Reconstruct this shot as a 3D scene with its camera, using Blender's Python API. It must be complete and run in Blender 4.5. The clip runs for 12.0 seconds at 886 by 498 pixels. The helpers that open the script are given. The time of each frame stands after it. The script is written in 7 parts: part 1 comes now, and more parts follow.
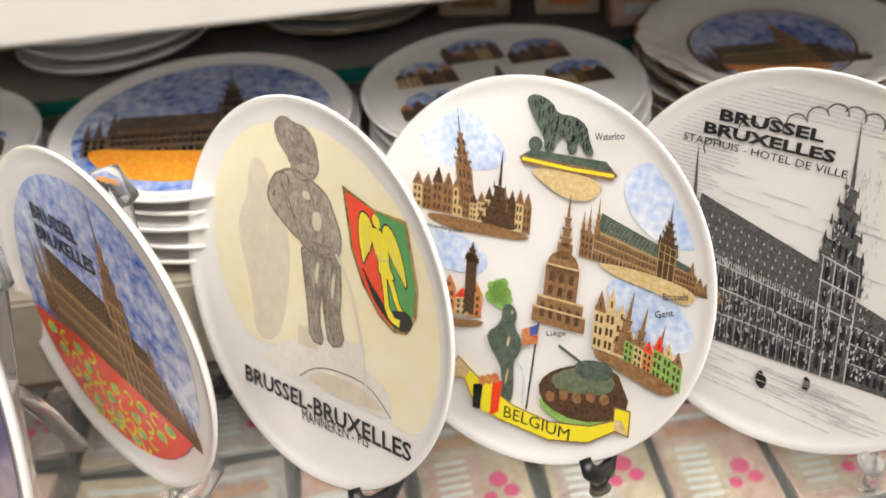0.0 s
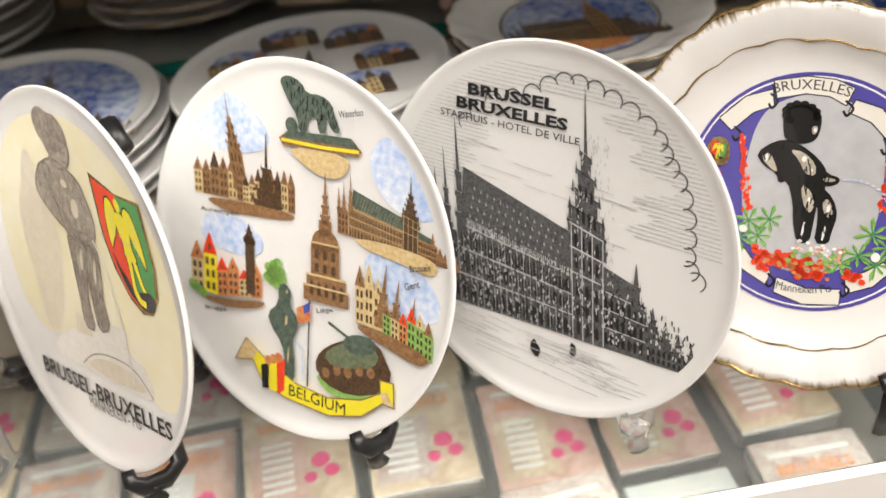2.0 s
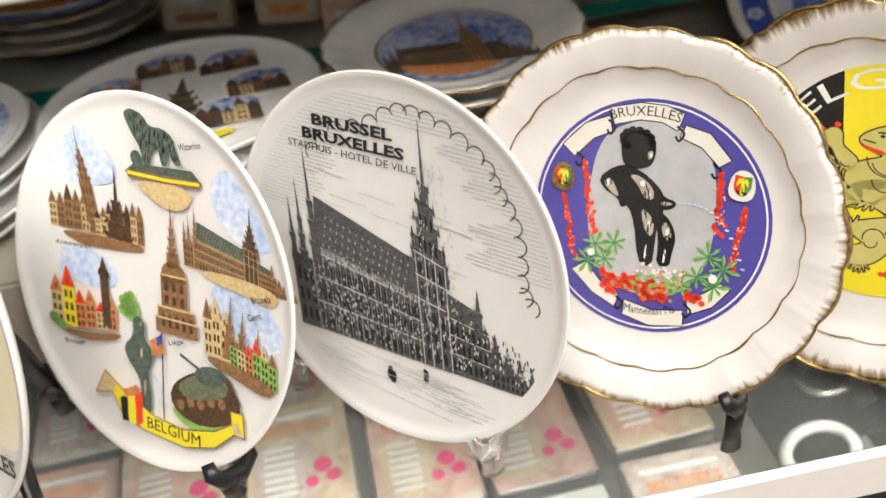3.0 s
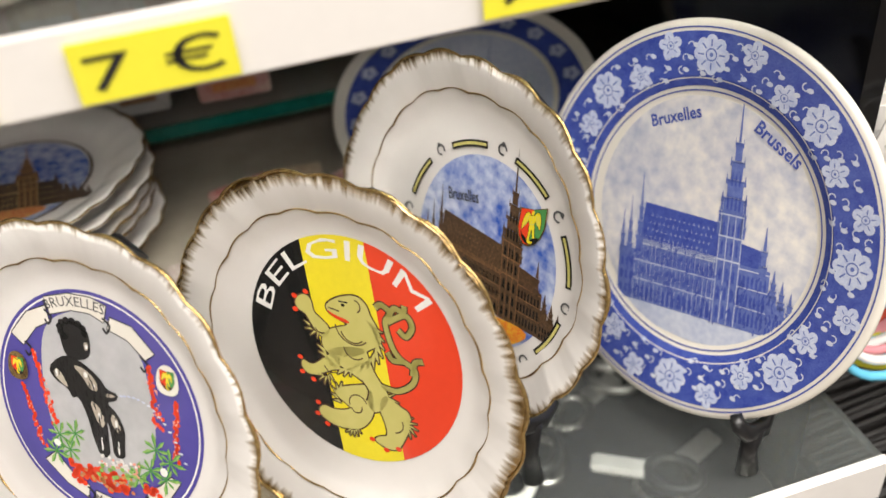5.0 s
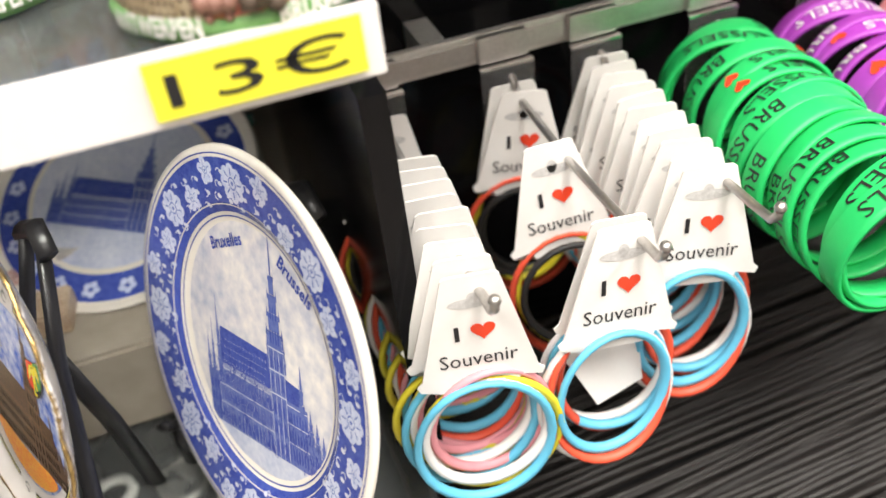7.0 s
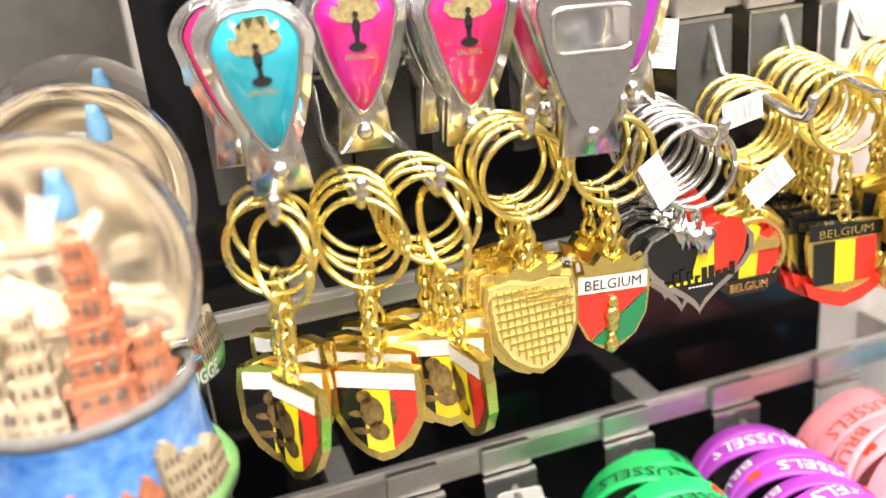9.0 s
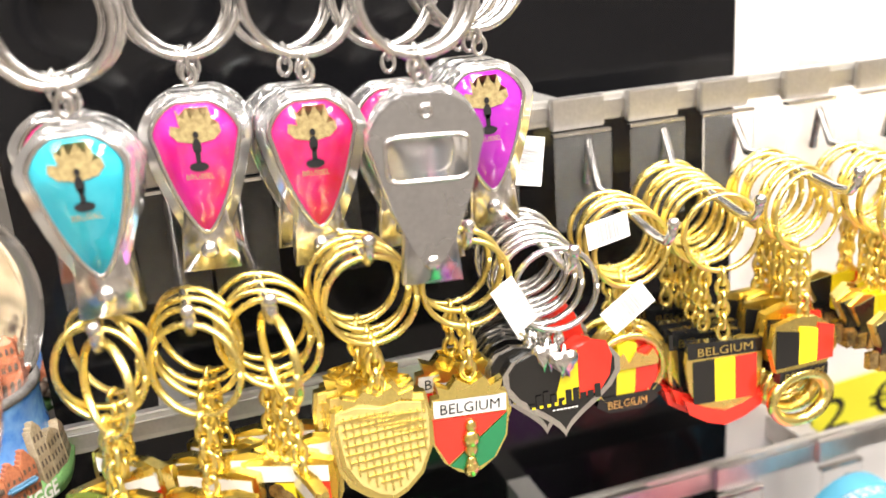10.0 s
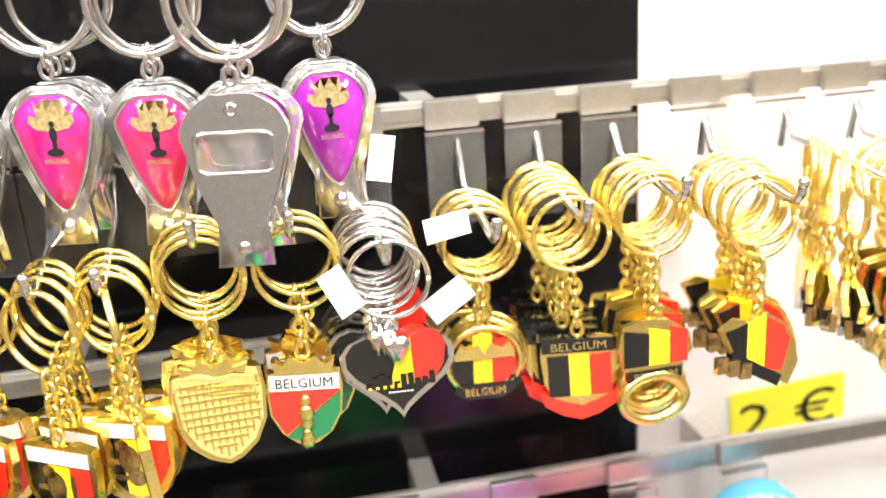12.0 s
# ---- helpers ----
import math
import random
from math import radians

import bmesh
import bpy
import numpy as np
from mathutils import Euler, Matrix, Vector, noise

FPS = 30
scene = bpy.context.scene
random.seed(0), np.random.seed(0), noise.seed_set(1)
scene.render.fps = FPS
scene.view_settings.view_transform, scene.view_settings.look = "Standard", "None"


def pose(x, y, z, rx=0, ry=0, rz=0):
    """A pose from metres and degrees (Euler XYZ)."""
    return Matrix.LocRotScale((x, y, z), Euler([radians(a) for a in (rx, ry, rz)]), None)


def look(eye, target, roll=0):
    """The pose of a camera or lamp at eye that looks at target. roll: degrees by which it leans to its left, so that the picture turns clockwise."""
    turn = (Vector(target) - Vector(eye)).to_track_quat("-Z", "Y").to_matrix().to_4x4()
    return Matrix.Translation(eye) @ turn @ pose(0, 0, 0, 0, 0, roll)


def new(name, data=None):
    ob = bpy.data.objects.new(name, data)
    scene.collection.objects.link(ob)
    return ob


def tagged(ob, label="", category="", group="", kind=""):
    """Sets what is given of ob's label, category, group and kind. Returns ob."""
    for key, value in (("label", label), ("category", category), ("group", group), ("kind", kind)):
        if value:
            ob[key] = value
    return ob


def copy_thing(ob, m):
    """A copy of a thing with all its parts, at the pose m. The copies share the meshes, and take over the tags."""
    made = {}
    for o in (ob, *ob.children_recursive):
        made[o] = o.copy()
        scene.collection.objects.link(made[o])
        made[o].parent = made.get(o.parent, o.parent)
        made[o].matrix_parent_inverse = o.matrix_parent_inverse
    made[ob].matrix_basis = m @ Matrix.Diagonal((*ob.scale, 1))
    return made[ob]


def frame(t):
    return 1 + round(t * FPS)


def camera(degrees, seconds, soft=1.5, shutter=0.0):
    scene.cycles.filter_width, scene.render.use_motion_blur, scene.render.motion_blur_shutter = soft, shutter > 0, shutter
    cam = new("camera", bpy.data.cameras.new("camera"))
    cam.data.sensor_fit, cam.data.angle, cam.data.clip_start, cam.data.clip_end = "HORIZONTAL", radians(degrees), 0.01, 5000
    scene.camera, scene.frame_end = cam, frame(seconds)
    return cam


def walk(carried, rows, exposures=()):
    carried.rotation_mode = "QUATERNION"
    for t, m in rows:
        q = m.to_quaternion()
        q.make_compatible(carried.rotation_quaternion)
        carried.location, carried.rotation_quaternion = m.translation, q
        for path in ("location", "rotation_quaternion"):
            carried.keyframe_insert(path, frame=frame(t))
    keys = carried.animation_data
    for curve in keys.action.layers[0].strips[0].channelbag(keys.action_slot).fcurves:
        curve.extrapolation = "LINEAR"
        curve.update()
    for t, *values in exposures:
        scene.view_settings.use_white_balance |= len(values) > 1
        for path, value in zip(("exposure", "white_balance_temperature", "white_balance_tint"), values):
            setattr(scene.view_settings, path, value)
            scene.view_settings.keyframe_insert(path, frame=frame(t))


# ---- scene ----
cam = camera(52.0, 12.0, 1.6)
PATH = [
    (0, (-0.0632, 0.0175, 1.2068), (0.0444, 1.6097, 0.0012), -4.62),
    (0.5, (-0.0484, 0.0119, 1.2028), (0.0554, 1.5942, -0.0161), -5.23),
    (1, (-0.0225, 0.0041, 1.2015), (0.0822, 1.5894, -0.0134), -5.83),
    (1.5, (0.0000, 0.0000, 1.2000), (0.1172, 1.5868, -0.0117), -6.15),
    (2, (0.0260, -0.0036, 1.1973), (0.1461, 1.5823, -0.0153), -6.63),
    (2.5, (0.0470, -0.0061, 1.1964), (0.1915, 1.5779, -0.0160), -6.64),
    (2.7, (0.0578, -0.0079, 1.1975), (0.2156, 1.5789, -0.0097), -6.52),
    (4.3, (0.1795, -0.0090, 1.2181), (0.5490, 1.5506, 0.0217), -5.42),
    (4.5, (0.2055, -0.0044, 1.2209), (0.5812, 1.5561, 0.0277), -5.53),
    (5, (0.2625, 0.0027, 1.2253), (0.6336, 1.5567, 0.0222), -6.15),
    (5.5, (0.3220, 0.0158, 1.2335), (0.7002, 1.5378, -0.0076), -6.51),
    (6, (0.3625, 0.0148, 1.2250), (0.7853, 1.5279, -0.0127), -6.36),
    (6.5, (0.4111, 0.0012, 1.2292), (0.8008, 1.4883, -0.0501), -7.34),
    (6.7, (0.4287, -0.0003, 1.2336), (0.8150, 1.4919, -0.0408), -7.58),
    (8.3, (0.4898, 0.0116, 1.2794), (0.9403, 1.7516, 0.4023), -6.93),
    (8.5, (0.4917, 0.0147, 1.2824), (0.9783, 1.7727, 0.4623), -6.61),
    (9, (0.5085, 0.0207, 1.2981), (1.0420, 1.8119, 0.5860), -5.75),
    (9.5, (0.5335, 0.0232, 1.3111), (1.0711, 1.8406, 0.6722), -5.05),
    (10, (0.5628, 0.0188, 1.3140), (1.1352, 1.8381, 0.7119), -4.41),
    (10.5, (0.5775, 0.0134, 1.3124), (1.1580, 1.8344, 0.7235), -4.34),
    (11, (0.6006, 0.0012, 1.3124), (1.1353, 1.8337, 0.7156), -4.51),
    (11.5, (0.6280, -0.0147, 1.3138), (1.0881, 1.8334, 0.7031), -4.51),
    (12, (0.6566, -0.0299, 1.3159), (0.9998, 1.8423, 0.7019), -3.76),
]
walk(cam, [(t, look(eye, target, roll)) for t, eye, target, roll in PATH],
     [(0.0, -0.08), (2.5, 0.02), (5.5, 0.0), (6.7, 0.3), (8.5, 0.6), (10.0, 0.85), (12.0, 0.9)])
cam.data.dof.use_dof, cam.data.dof.focus_distance, cam.data.dof.aperture_fstop = True, 0.345, 6.3

# ---- light: a shop with bright ceiling panels ----
world = bpy.data.worlds.new("shop_air")
scene.world = world
world.use_nodes = True
world.node_tree.nodes["Background"].inputs[0].default_value = (1.0, 0.96, 0.92, 1)
world.node_tree.nodes["Background"].inputs[1].default_value = 0.25


def ceiling_lamp(x, y, sx, sy, watts):
    data = bpy.data.lights.new("ceiling_panel", "AREA")
    data.shape, data.size, data.size_y, data.energy = "RECTANGLE", sx, sy, watts
    data.color = (1.0, 0.95, 0.89)
    lamp = new("ceiling_panel", data)
    lamp.matrix_world = pose(x, y, 2.72)
    return lamp


ceiling_lamp(-0.3, -0.55, 0.5, 1.2, 30)
ceiling_lamp(0.75, -0.45, 0.5, 1.2, 42)
ceiling_lamp(0.2, -2.0, 2.0, 0.5, 30)
ceiling_lamp(1.9, -0.5, 0.5, 1.2, 40)


# ---- materials ----
def mat(name, color, rough=0.5, metal=0.0, vary=0.1, scale=60.0, bump=0.0, coat=0.0, clear=0.0, second=None, dirt=0.0, ior=1.45, distort=0.0):
    """A surface with grain at two scales: colour moves by vary between color and second (or a darker tone)."""
    m = bpy.data.materials.new(name)
    m.use_nodes = True
    t = m.node_tree
    b = t.nodes["Principled BSDF"]
    b.inputs["Roughness"].default_value, b.inputs["Metallic"].default_value, b.inputs["IOR"].default_value = rough, metal, ior
    b.inputs["Coat Weight"].default_value, b.inputs["Transmission Weight"].default_value = coat, clear
    b.inputs["Coat Roughness"].default_value = 0.04
    co = t.nodes.new("ShaderNodeTexCoord")
    n1, n2 = t.nodes.new("ShaderNodeTexNoise"), t.nodes.new("ShaderNodeTexNoise")
    n1.inputs["Scale"].default_value, n2.inputs["Scale"].default_value = scale, scale * 7.3
    n1.inputs["Detail"].default_value = n2.inputs["Detail"].default_value = 3
    n1.inputs["Distortion"].default_value = distort
    add, ramp, mix = t.nodes.new("ShaderNodeMath"), t.nodes.new("ShaderNodeMapRange"), t.nodes.new("ShaderNodeMix")
    for n in (n1, n2):
        t.links.new(co.outputs["Object"], n.inputs["Vector"])
    t.links.new(n1.outputs["Fac"], add.inputs[0]), t.links.new(n2.outputs["Fac"], add.inputs[1])
    ramp.inputs["From Min"].default_value, ramp.inputs["From Max"].default_value = 0.7, 1.3
    ramp.inputs["To Max"].default_value = 1.0 if second else vary
    t.links.new(add.outputs[0], ramp.inputs["Value"])
    mix.data_type = "RGBA"
    dark = second or tuple(c * 0.35 for c in color)
    mix.inputs["A"].default_value, mix.inputs["B"].default_value = (*color, 1), (*dark, 1)
    t.links.new(ramp.outputs[0], mix.inputs["Factor"]), t.links.new(mix.outputs["Result"], b.inputs["Base Color"])
    if dirt:
        r2 = t.nodes.new("ShaderNodeMapRange")
        r2.inputs["To Min"].default_value, r2.inputs["To Max"].default_value = rough, rough + dirt
        t.links.new(n1.outputs["Fac"], r2.inputs["Value"]), t.links.new(r2.outputs[0], b.inputs["Roughness"])
    if bump:
        bp = t.nodes.new("ShaderNodeBump")
        bp.inputs["Strength"].default_value, bp.inputs["Distance"].default_value = bump, 0.0006
        t.links.new(n2.outputs["Fac"], bp.inputs["Height"]), t.links.new(bp.outputs[0], b.inputs["Normal"])
    return m


WHITE_GLAZE = mat("white_glaze", (0.80, 0.78, 0.76), 0.16, vary=0.04, scale=20, coat=0.5)
CREAM_GLAZE = mat("cream_glaze", (0.78, 0.74, 0.66), 0.2, vary=0.06, scale=25, coat=0.4)
GILT = mat("gilt", (0.72, 0.52, 0.22), 0.25, 0.9, second=(0.22, 0.13, 0.05), scale=70)
GOLD = mat("gold", (1.0, 0.81, 0.27), 0.22, 1.0, vary=0.25, scale=120, dirt=0.12)
SILVER = mat("silver", (0.72, 0.70, 0.68), 0.16, 1.0, vary=0.2, scale=150, dirt=0.15)
STEEL = mat("brushed_steel", (0.62, 0.60, 0.58), 0.32, 1.0, vary=0.25, scale=90, dirt=0.2)
RAIL = mat("aluminium_rail", (0.70, 0.68, 0.65), 0.38, 0.85, vary=0.2, scale=40, dirt=0.2)
BLACK_PLASTIC = mat("black_plastic", (0.012, 0.012, 0.013), 0.28, vary=0.3, scale=80, bump=0.1)
CLEAR_PLASTIC = mat("clear_plastic", (0.97, 0.97, 0.97), 0.05, vary=0.02, scale=90, clear=0.95, bump=0.1, ior=1.12)
SHELF_WHITE = mat("white_shelf_paint", (0.82, 0.79, 0.76), 0.45, vary=0.06, scale=18, bump=0.05)
SHELF_GREY = mat("grey_shelf_board", (0.15, 0.13, 0.11), 0.45, vary=0.35, scale=14, dirt=0.2)
RISER = mat("beige_riser", (0.36, 0.32, 0.26), 0.5, vary=0.35, scale=9, dirt=0.2)
GLASS = mat("shelf_glass", (0.90, 0.95, 0.93), 0.03, vary=0.02, scale=30, clear=0.97, ior=1.18)
GREEN_EDGE = mat("green_glass_edge", (0.01, 0.14, 0.11), 0.15, vary=0.4, scale=30)
PANEL_BLACK = mat("black_acrylic", (0.006, 0.006, 0.007), 0.09, vary=0.3, scale=12, dirt=0.08, ior=1.32)
PANEL_WHITE = mat("white_panel", (0.86, 0.82, 0.80), 0.25, vary=0.05, scale=10)
BACK_WALL = mat("back_wall", (0.42, 0.36, 0.30), 0.6, vary=0.4, scale=7)
LABEL_YELLOW = mat("yellow_label", (0.86, 0.80, 0.05), 0.5, vary=0.06, scale=60)
PAPER = mat("white_card", (0.82, 0.80, 0.77), 0.55, vary=0.05, scale=50, bump=0.05)
INK = mat("black_ink", (0.02, 0.02, 0.022), 0.35, vary=0.2, scale=200)
INK_GREY = mat("engraved_ink", (0.03, 0.03, 0.032), 0.35, second=(0.16, 0.16, 0.16), scale=900)
INK_PALE = mat("pale_ink", (0.42, 0.41, 0.40), 0.35, second=(0.7, 0.69, 0.68), scale=700)


# ---- mesh helpers ----
def mesh_of(name, bm, material, smooth=True):
    me = bpy.data.meshes.new(name)
    bm.normal_update()
    for f in bm.faces:
        f.smooth = smooth
    bm.to_mesh(me)
    bm.free()
    me.materials.append(material)
    return me


def part(name, bm, material, parent, label="", smooth=True):
    """Links a bmesh as one mesh object under a thing or a part."""
    ob = new(name, mesh_of(name, bm, material, smooth))
    ob.parent = parent
    if label:
        ob["label"] = label
    return ob


def thing(name, m, label, category, group="", kind=""):
    ob = new(name)
    ob.empty_display_size = 0.01
    ob.matrix_world = m
    return tagged(ob, label, category, group, kind)


def solid(name, bm, material, label, category, group="", kind="", m=None, smooth=False):
    ob = new(name, mesh_of(name, bm, material, smooth))
    if m is not None:
        ob.matrix_world = m
    return tagged(ob, label, category, group, kind)


def box(x0, x1, y0, y1, z0, z1, bevel=0.0, bm=None):
    bm = bm or bmesh.new()
    made = bmesh.ops.create_cube(bm, size=1.0)
    for v in made["verts"]:
        v.co = ((x0 + x1) / 2 + v.co.x * (x1 - x0), (y0 + y1) / 2 + v.co.y * (y1 - y0), (z0 + z1) / 2 + v.co.z * (z1 - z0))
    if bevel:
        edges = list({e for v in made["verts"] for e in v.link_edges})
        bmesh.ops.bevel(bm, geom=edges, offset=bevel, segments=2, affect="EDGES")
    return bm


def lathe(profile, n=64, shape=None, bm=None):
    """Turns a list of (r, z) round the z axis; shape(angle, r, z) may move a point."""
    bm = bm or bmesh.new()
    rings = []
    for r, z in profile:
        ring = []
        if r == 0:
            ring = [bm.verts.new((0, 0, z))] * n
        else:
            for k in range(n):
                a = 2 * math.pi * k / n
                p = shape(a, r, z) if shape else (r, z)
                ring.append(bm.verts.new((p[0] * math.cos(a), p[0] * math.sin(a), p[1])))
        rings.append(ring)
    for one, two in zip(rings, rings[1:]):
        for k in range(n):
            quad = [one[k], one[(k + 1) % n], two[(k + 1) % n], two[k]]
            quad = [v for i, v in enumerate(quad) if v not in quad[:i]]
            if len(quad) > 2:
                bm.faces.new(quad)
    return bm


def tube(points, r, n=8, closed=False, bm=None, flat=1.0):
    """A round (or flattened) bar along points."""
    bm = bm or bmesh.new()
    pts = [Vector(p) for p in points]
    rings, side = [], None
    for i, p in enumerate(pts):
        before, after = (pts[i - 1], pts[(i + 1) % len(pts)]) if closed else (pts[max(i - 1, 0)], pts[min(i + 1, len(pts) - 1)])
        along = (after - before).normalized()
        if side is None:
            side = along.orthogonal().normalized()
        side = (side - along * side.dot(along)).normalized()
        other = along.cross(side)
        rad = r[i] if isinstance(r, (list, tuple)) else r
        rings.append([bm.verts.new(p + side * math.cos(2 * math.pi * k / n) * rad + other * math.sin(2 * math.pi * k / n) * rad * flat) for k in range(n)])
    pairs = list(zip(rings, rings[1:])) + ([(rings[-1], rings[0])] if closed else [])
    for one, two in pairs:
        for k in range(n):
            bm.faces.new((one[k], one[(k + 1) % n], two[(k + 1) % n], two[k]))
    if not closed:
        bm.faces.new(rings[0][::-1]), bm.faces.new(rings[-1])
    return bm


def circle_points(r, n=28, squash=1.0, z=0.0):
    return [(r * math.cos(2 * math.pi * k / n), r * squash * math.sin(2 * math.pi * k / n), z) for k in range(n)]


def ring(r, wire, n=28, bm=None, squash=1.0):
    return tube(circle_points(r, n, squash), wire, 7, True, bm)


def slab(outline, z0, z1, bm=None, bevel=0.0):
    """A flat outline (x, y) given thickness from z0 to z1."""
    bm = bm or bmesh.new()
    low, high = [bm.verts.new((x, y, z0)) for x, y in outline], [bm.verts.new((x, y, z1)) for x, y in outline]
    faces = [bm.faces.new(low[::-1]), bm.faces.new(high)]
    for k in range(len(outline)):
        j = (k + 1) % len(outline)
        bm.faces.new((low[k], low[j], high[j], high[k]))
    if bevel:
        bmesh.ops.bevel(bm, geom=list(faces[1].edges), offset=bevel, segments=2, affect="EDGES")
    bmesh.ops.triangulate(bm, faces=[f for f in bm.faces if len(f.verts) > 4])
    return bm


def flat(polys, z, bm=None):
    """Flat printed shapes, each a list of (x, y)."""
    bm = bm or bmesh.new()
    faces = []
    for poly in polys:
        f = bm.faces.new([bm.verts.new((x, y, z)) for x, y in poly])
        if len(poly) > 4:
            faces.append(f)
    if faces:
        bmesh.ops.triangulate(bm, faces=faces)
    bm.normal_update()
    for f in bm.faces:
        if f.normal.z < 0:
            f.normal_flip()
    return bm


def rect(x0, y0, x1, y1):
    return [(x0, y0), (x1, y0), (x1, y1), (x0, y1)]


def oval(x, y, rx, ry, n=28, a0=0.0, a1=360.0):
    full = a1 - a0 >= 360
    count = n if full else n + 1
    return [(x + rx * math.cos(radians(a0 + (a1 - a0) * k / n)), y + ry * math.sin(radians(a0 + (a1 - a0) * k / n))) for k in range(count)]


def band(x, y, r0, r1, n=48, a0=0.0, a1=360.0):
    """Quads of a flat ring or arc."""
    out = []
    for k in range(n):
        a, b = radians(a0 + (a1 - a0) * k / n), radians(a0 + (a1 - a0) * (k + 1) / n)
        out.append([(x + r0 * math.cos(a), y + r0 * math.sin(a)), (x + r1 * math.cos(a), y + r1 * math.sin(a)), (x + r1 * math.cos(b), y + r1 * math.sin(b)), (x + r0 * math.cos(b), y + r0 * math.sin(b))])
    return out


def words(body, width, height, bend=None, bold=0.0):
    """A flat bmesh of a word in the built-in font, centred, width by height; bend: radius of the arc on which it stands."""
    cu = bpy.data.curves.new("words", "FONT")
    cu.body, cu.resolution_u, cu.offset = body, 2, bold
    ob = bpy.data.objects.new("words", cu)
    scene.collection.objects.link(ob)
    me = bpy.data.meshes.new_from_object(ob.evaluated_get(bpy.context.evaluated_depsgraph_get()))
    bm = bmesh.new()
    bm.from_mesh(me)
    bpy.data.objects.remove(ob), bpy.data.meshes.remove(me), bpy.data.curves.remove(cu)
    xs, ys = [v.co.x for v in bm.verts], [v.co.y for v in bm.verts]
    for v in bm.verts:
        x = ((v.co.x - min(xs)) / (max(xs) - min(xs)) - 0.5) * width
        y = (v.co.y - min(ys)) / (max(ys) - min(ys)) * height
        if bend:
            v.co = ((abs(bend) + math.copysign(y, bend)) * math.sin(x / abs(bend)), (bend + y) * math.cos(x / bend) if bend > 0 else -(abs(bend) - y) * math.cos(x / bend), 0)
        else:
            v.co = (x, y, 0)
    return bm


def moved(bm, m):
    bmesh.ops.transform(bm, matrix=m, verts=bm.verts)
    return bm


def facing(centre, normal, spin=0.0):
    """The pose of a thing whose local z points along normal and whose local y is upwards, then spun."""
    n = Vector(normal).normalized()
    u = Vector((0, 0, 1)).cross(n).normalized()
    m = Matrix((u, n.cross(u), n)).transposed().to_4x4()
    return Matrix.Translation(centre) @ m @ pose(0, 0, 0, 0, 0, spin)

# ---- the room and the shelving ----
def structure(name, bm, material, label, category, smooth=False):
    return solid(name, bm, material, label, category, kind="structure", smooth=smooth)


GOODS_DARK = mat("dark_goods_stand_in", (0.15, 0.135, 0.12), 0.4, vary=0.5, scale=9, dirt=0.2)
FLOOR = mat("shop_floor", (0.35, 0.31, 0.27), 0.3, vary=0.4, scale=3)
WALL = mat("shop_wall", (0.62, 0.58, 0.54), 0.7, vary=0.25, scale=2)
structure("floor", box(-4, 4, -4, 1.5, -0.05, 0), FLOOR, "brown shop floor", "floor")
structure("ceiling", box(-4, 4, -4, 1.5, 2.8, 2.85), SHELF_WHITE, "white shop ceiling", "ceiling")
structure("wall_north", box(-4, 4, 1.5, 1.56, 0, 2.8), WALL, "plain shop wall behind the shelving", "wall")
structure("wall_south", box(-4, 4, -4.06, -4, 0, 2.8), WALL, "plain shop wall", "wall")
structure("wall_west", box(-4.06, -4, -4, 1.5, 0, 2.8), WALL, "plain shop wall", "wall")
structure("wall_east", box(4, 4.06, -4, 1.5, 0, 2.8), WALL, "plain shop wall", "wall")

structure("shelf_back", box(-0.8, 0.5, 0.64, 0.66, 0.3, 1.7), BACK_WALL, "brown back panel of the shelf unit", "panel")
structure("panel_black", box(0.506, 0.842, 0.405, 0.43, 0.3, 1.9), PANEL_BLACK, "glossy black acrylic back panel", "panel")
structure("panel_white", box(0.8425, 1.6, 0.405, 0.43, 0.3, 1.9), PANEL_WHITE, "white back panel", "panel")
structure("shelf_side", box(0.495, 0.505, 0.26, 0.66, 0.3, 1.10), PANEL_BLACK, "dark side panel of the shelf unit", "panel")

# added panel, no real part: its dark tone stands in for goods back there
structure("dark_goods_panel", box(-0.8, 0.5, 0.60, 0.61, 1.1375, 1.7), GOODS_DARK, "added dark panel standing in for goods above the upper shelf", "panel")
structure("lower_tray", box(0.272, 0.4935, 0.206, 0.6, 0.8062, 0.8068), BLACK_PLASTIC, "black tray on the lower shelf", "tray")
# the upper shelf with its price strip
# opaque rear part added to block lamp light from the plate stacks below
structure("upper_shelf_shade", box(-0.8, 0.501, 0.3305, 0.64, 1.127, 1.137), SHELF_GREY, "opaque grey rear of the upper shelf, added to shade the stacks", "shelf")
top = structure("upper_shelf", box(-0.8, 0.501, 0.241, 0.330, 1.128, 1.137, 0.001), GLASS, "glass front of the upper shelf", "shelf")
top.visible_shadow = False
strip_up = structure("price_strip_upper", box(-0.8, 0.5015, 0.2365, 0.240, 1.1187, 1.1408, 0.0006), SHELF_WHITE, "white price strip on the shelf edge", "price strip")
# the glass shelf that carries the plates
glass = structure("glass_shelf", box(-0.8, 0.4965, 0.204, 0.64, 0.892, 0.900, 0.0006), GLASS, "dusty glass shelf under the plates", "shelf")
glass.visible_shadow = False
structure("price_strip_lower", box(-0.8, 0.4965, 0.199, 0.2035, 0.876, 0.9015, 0.0006), SHELF_WHITE, "white price strip on the glass shelf", "price strip")
structure("lower_shelf", box(-0.8, 0.4945, 0.18, 0.64, 0.796, 0.806), SHELF_GREY, "grey lower shelf board", "shelf")
structure("display_riser", box(-0.8, 0.472, 0.352, 0.635, 0.9005, 0.952, 0.002), RISER, "beige display riser on the glass shelf", "riser")
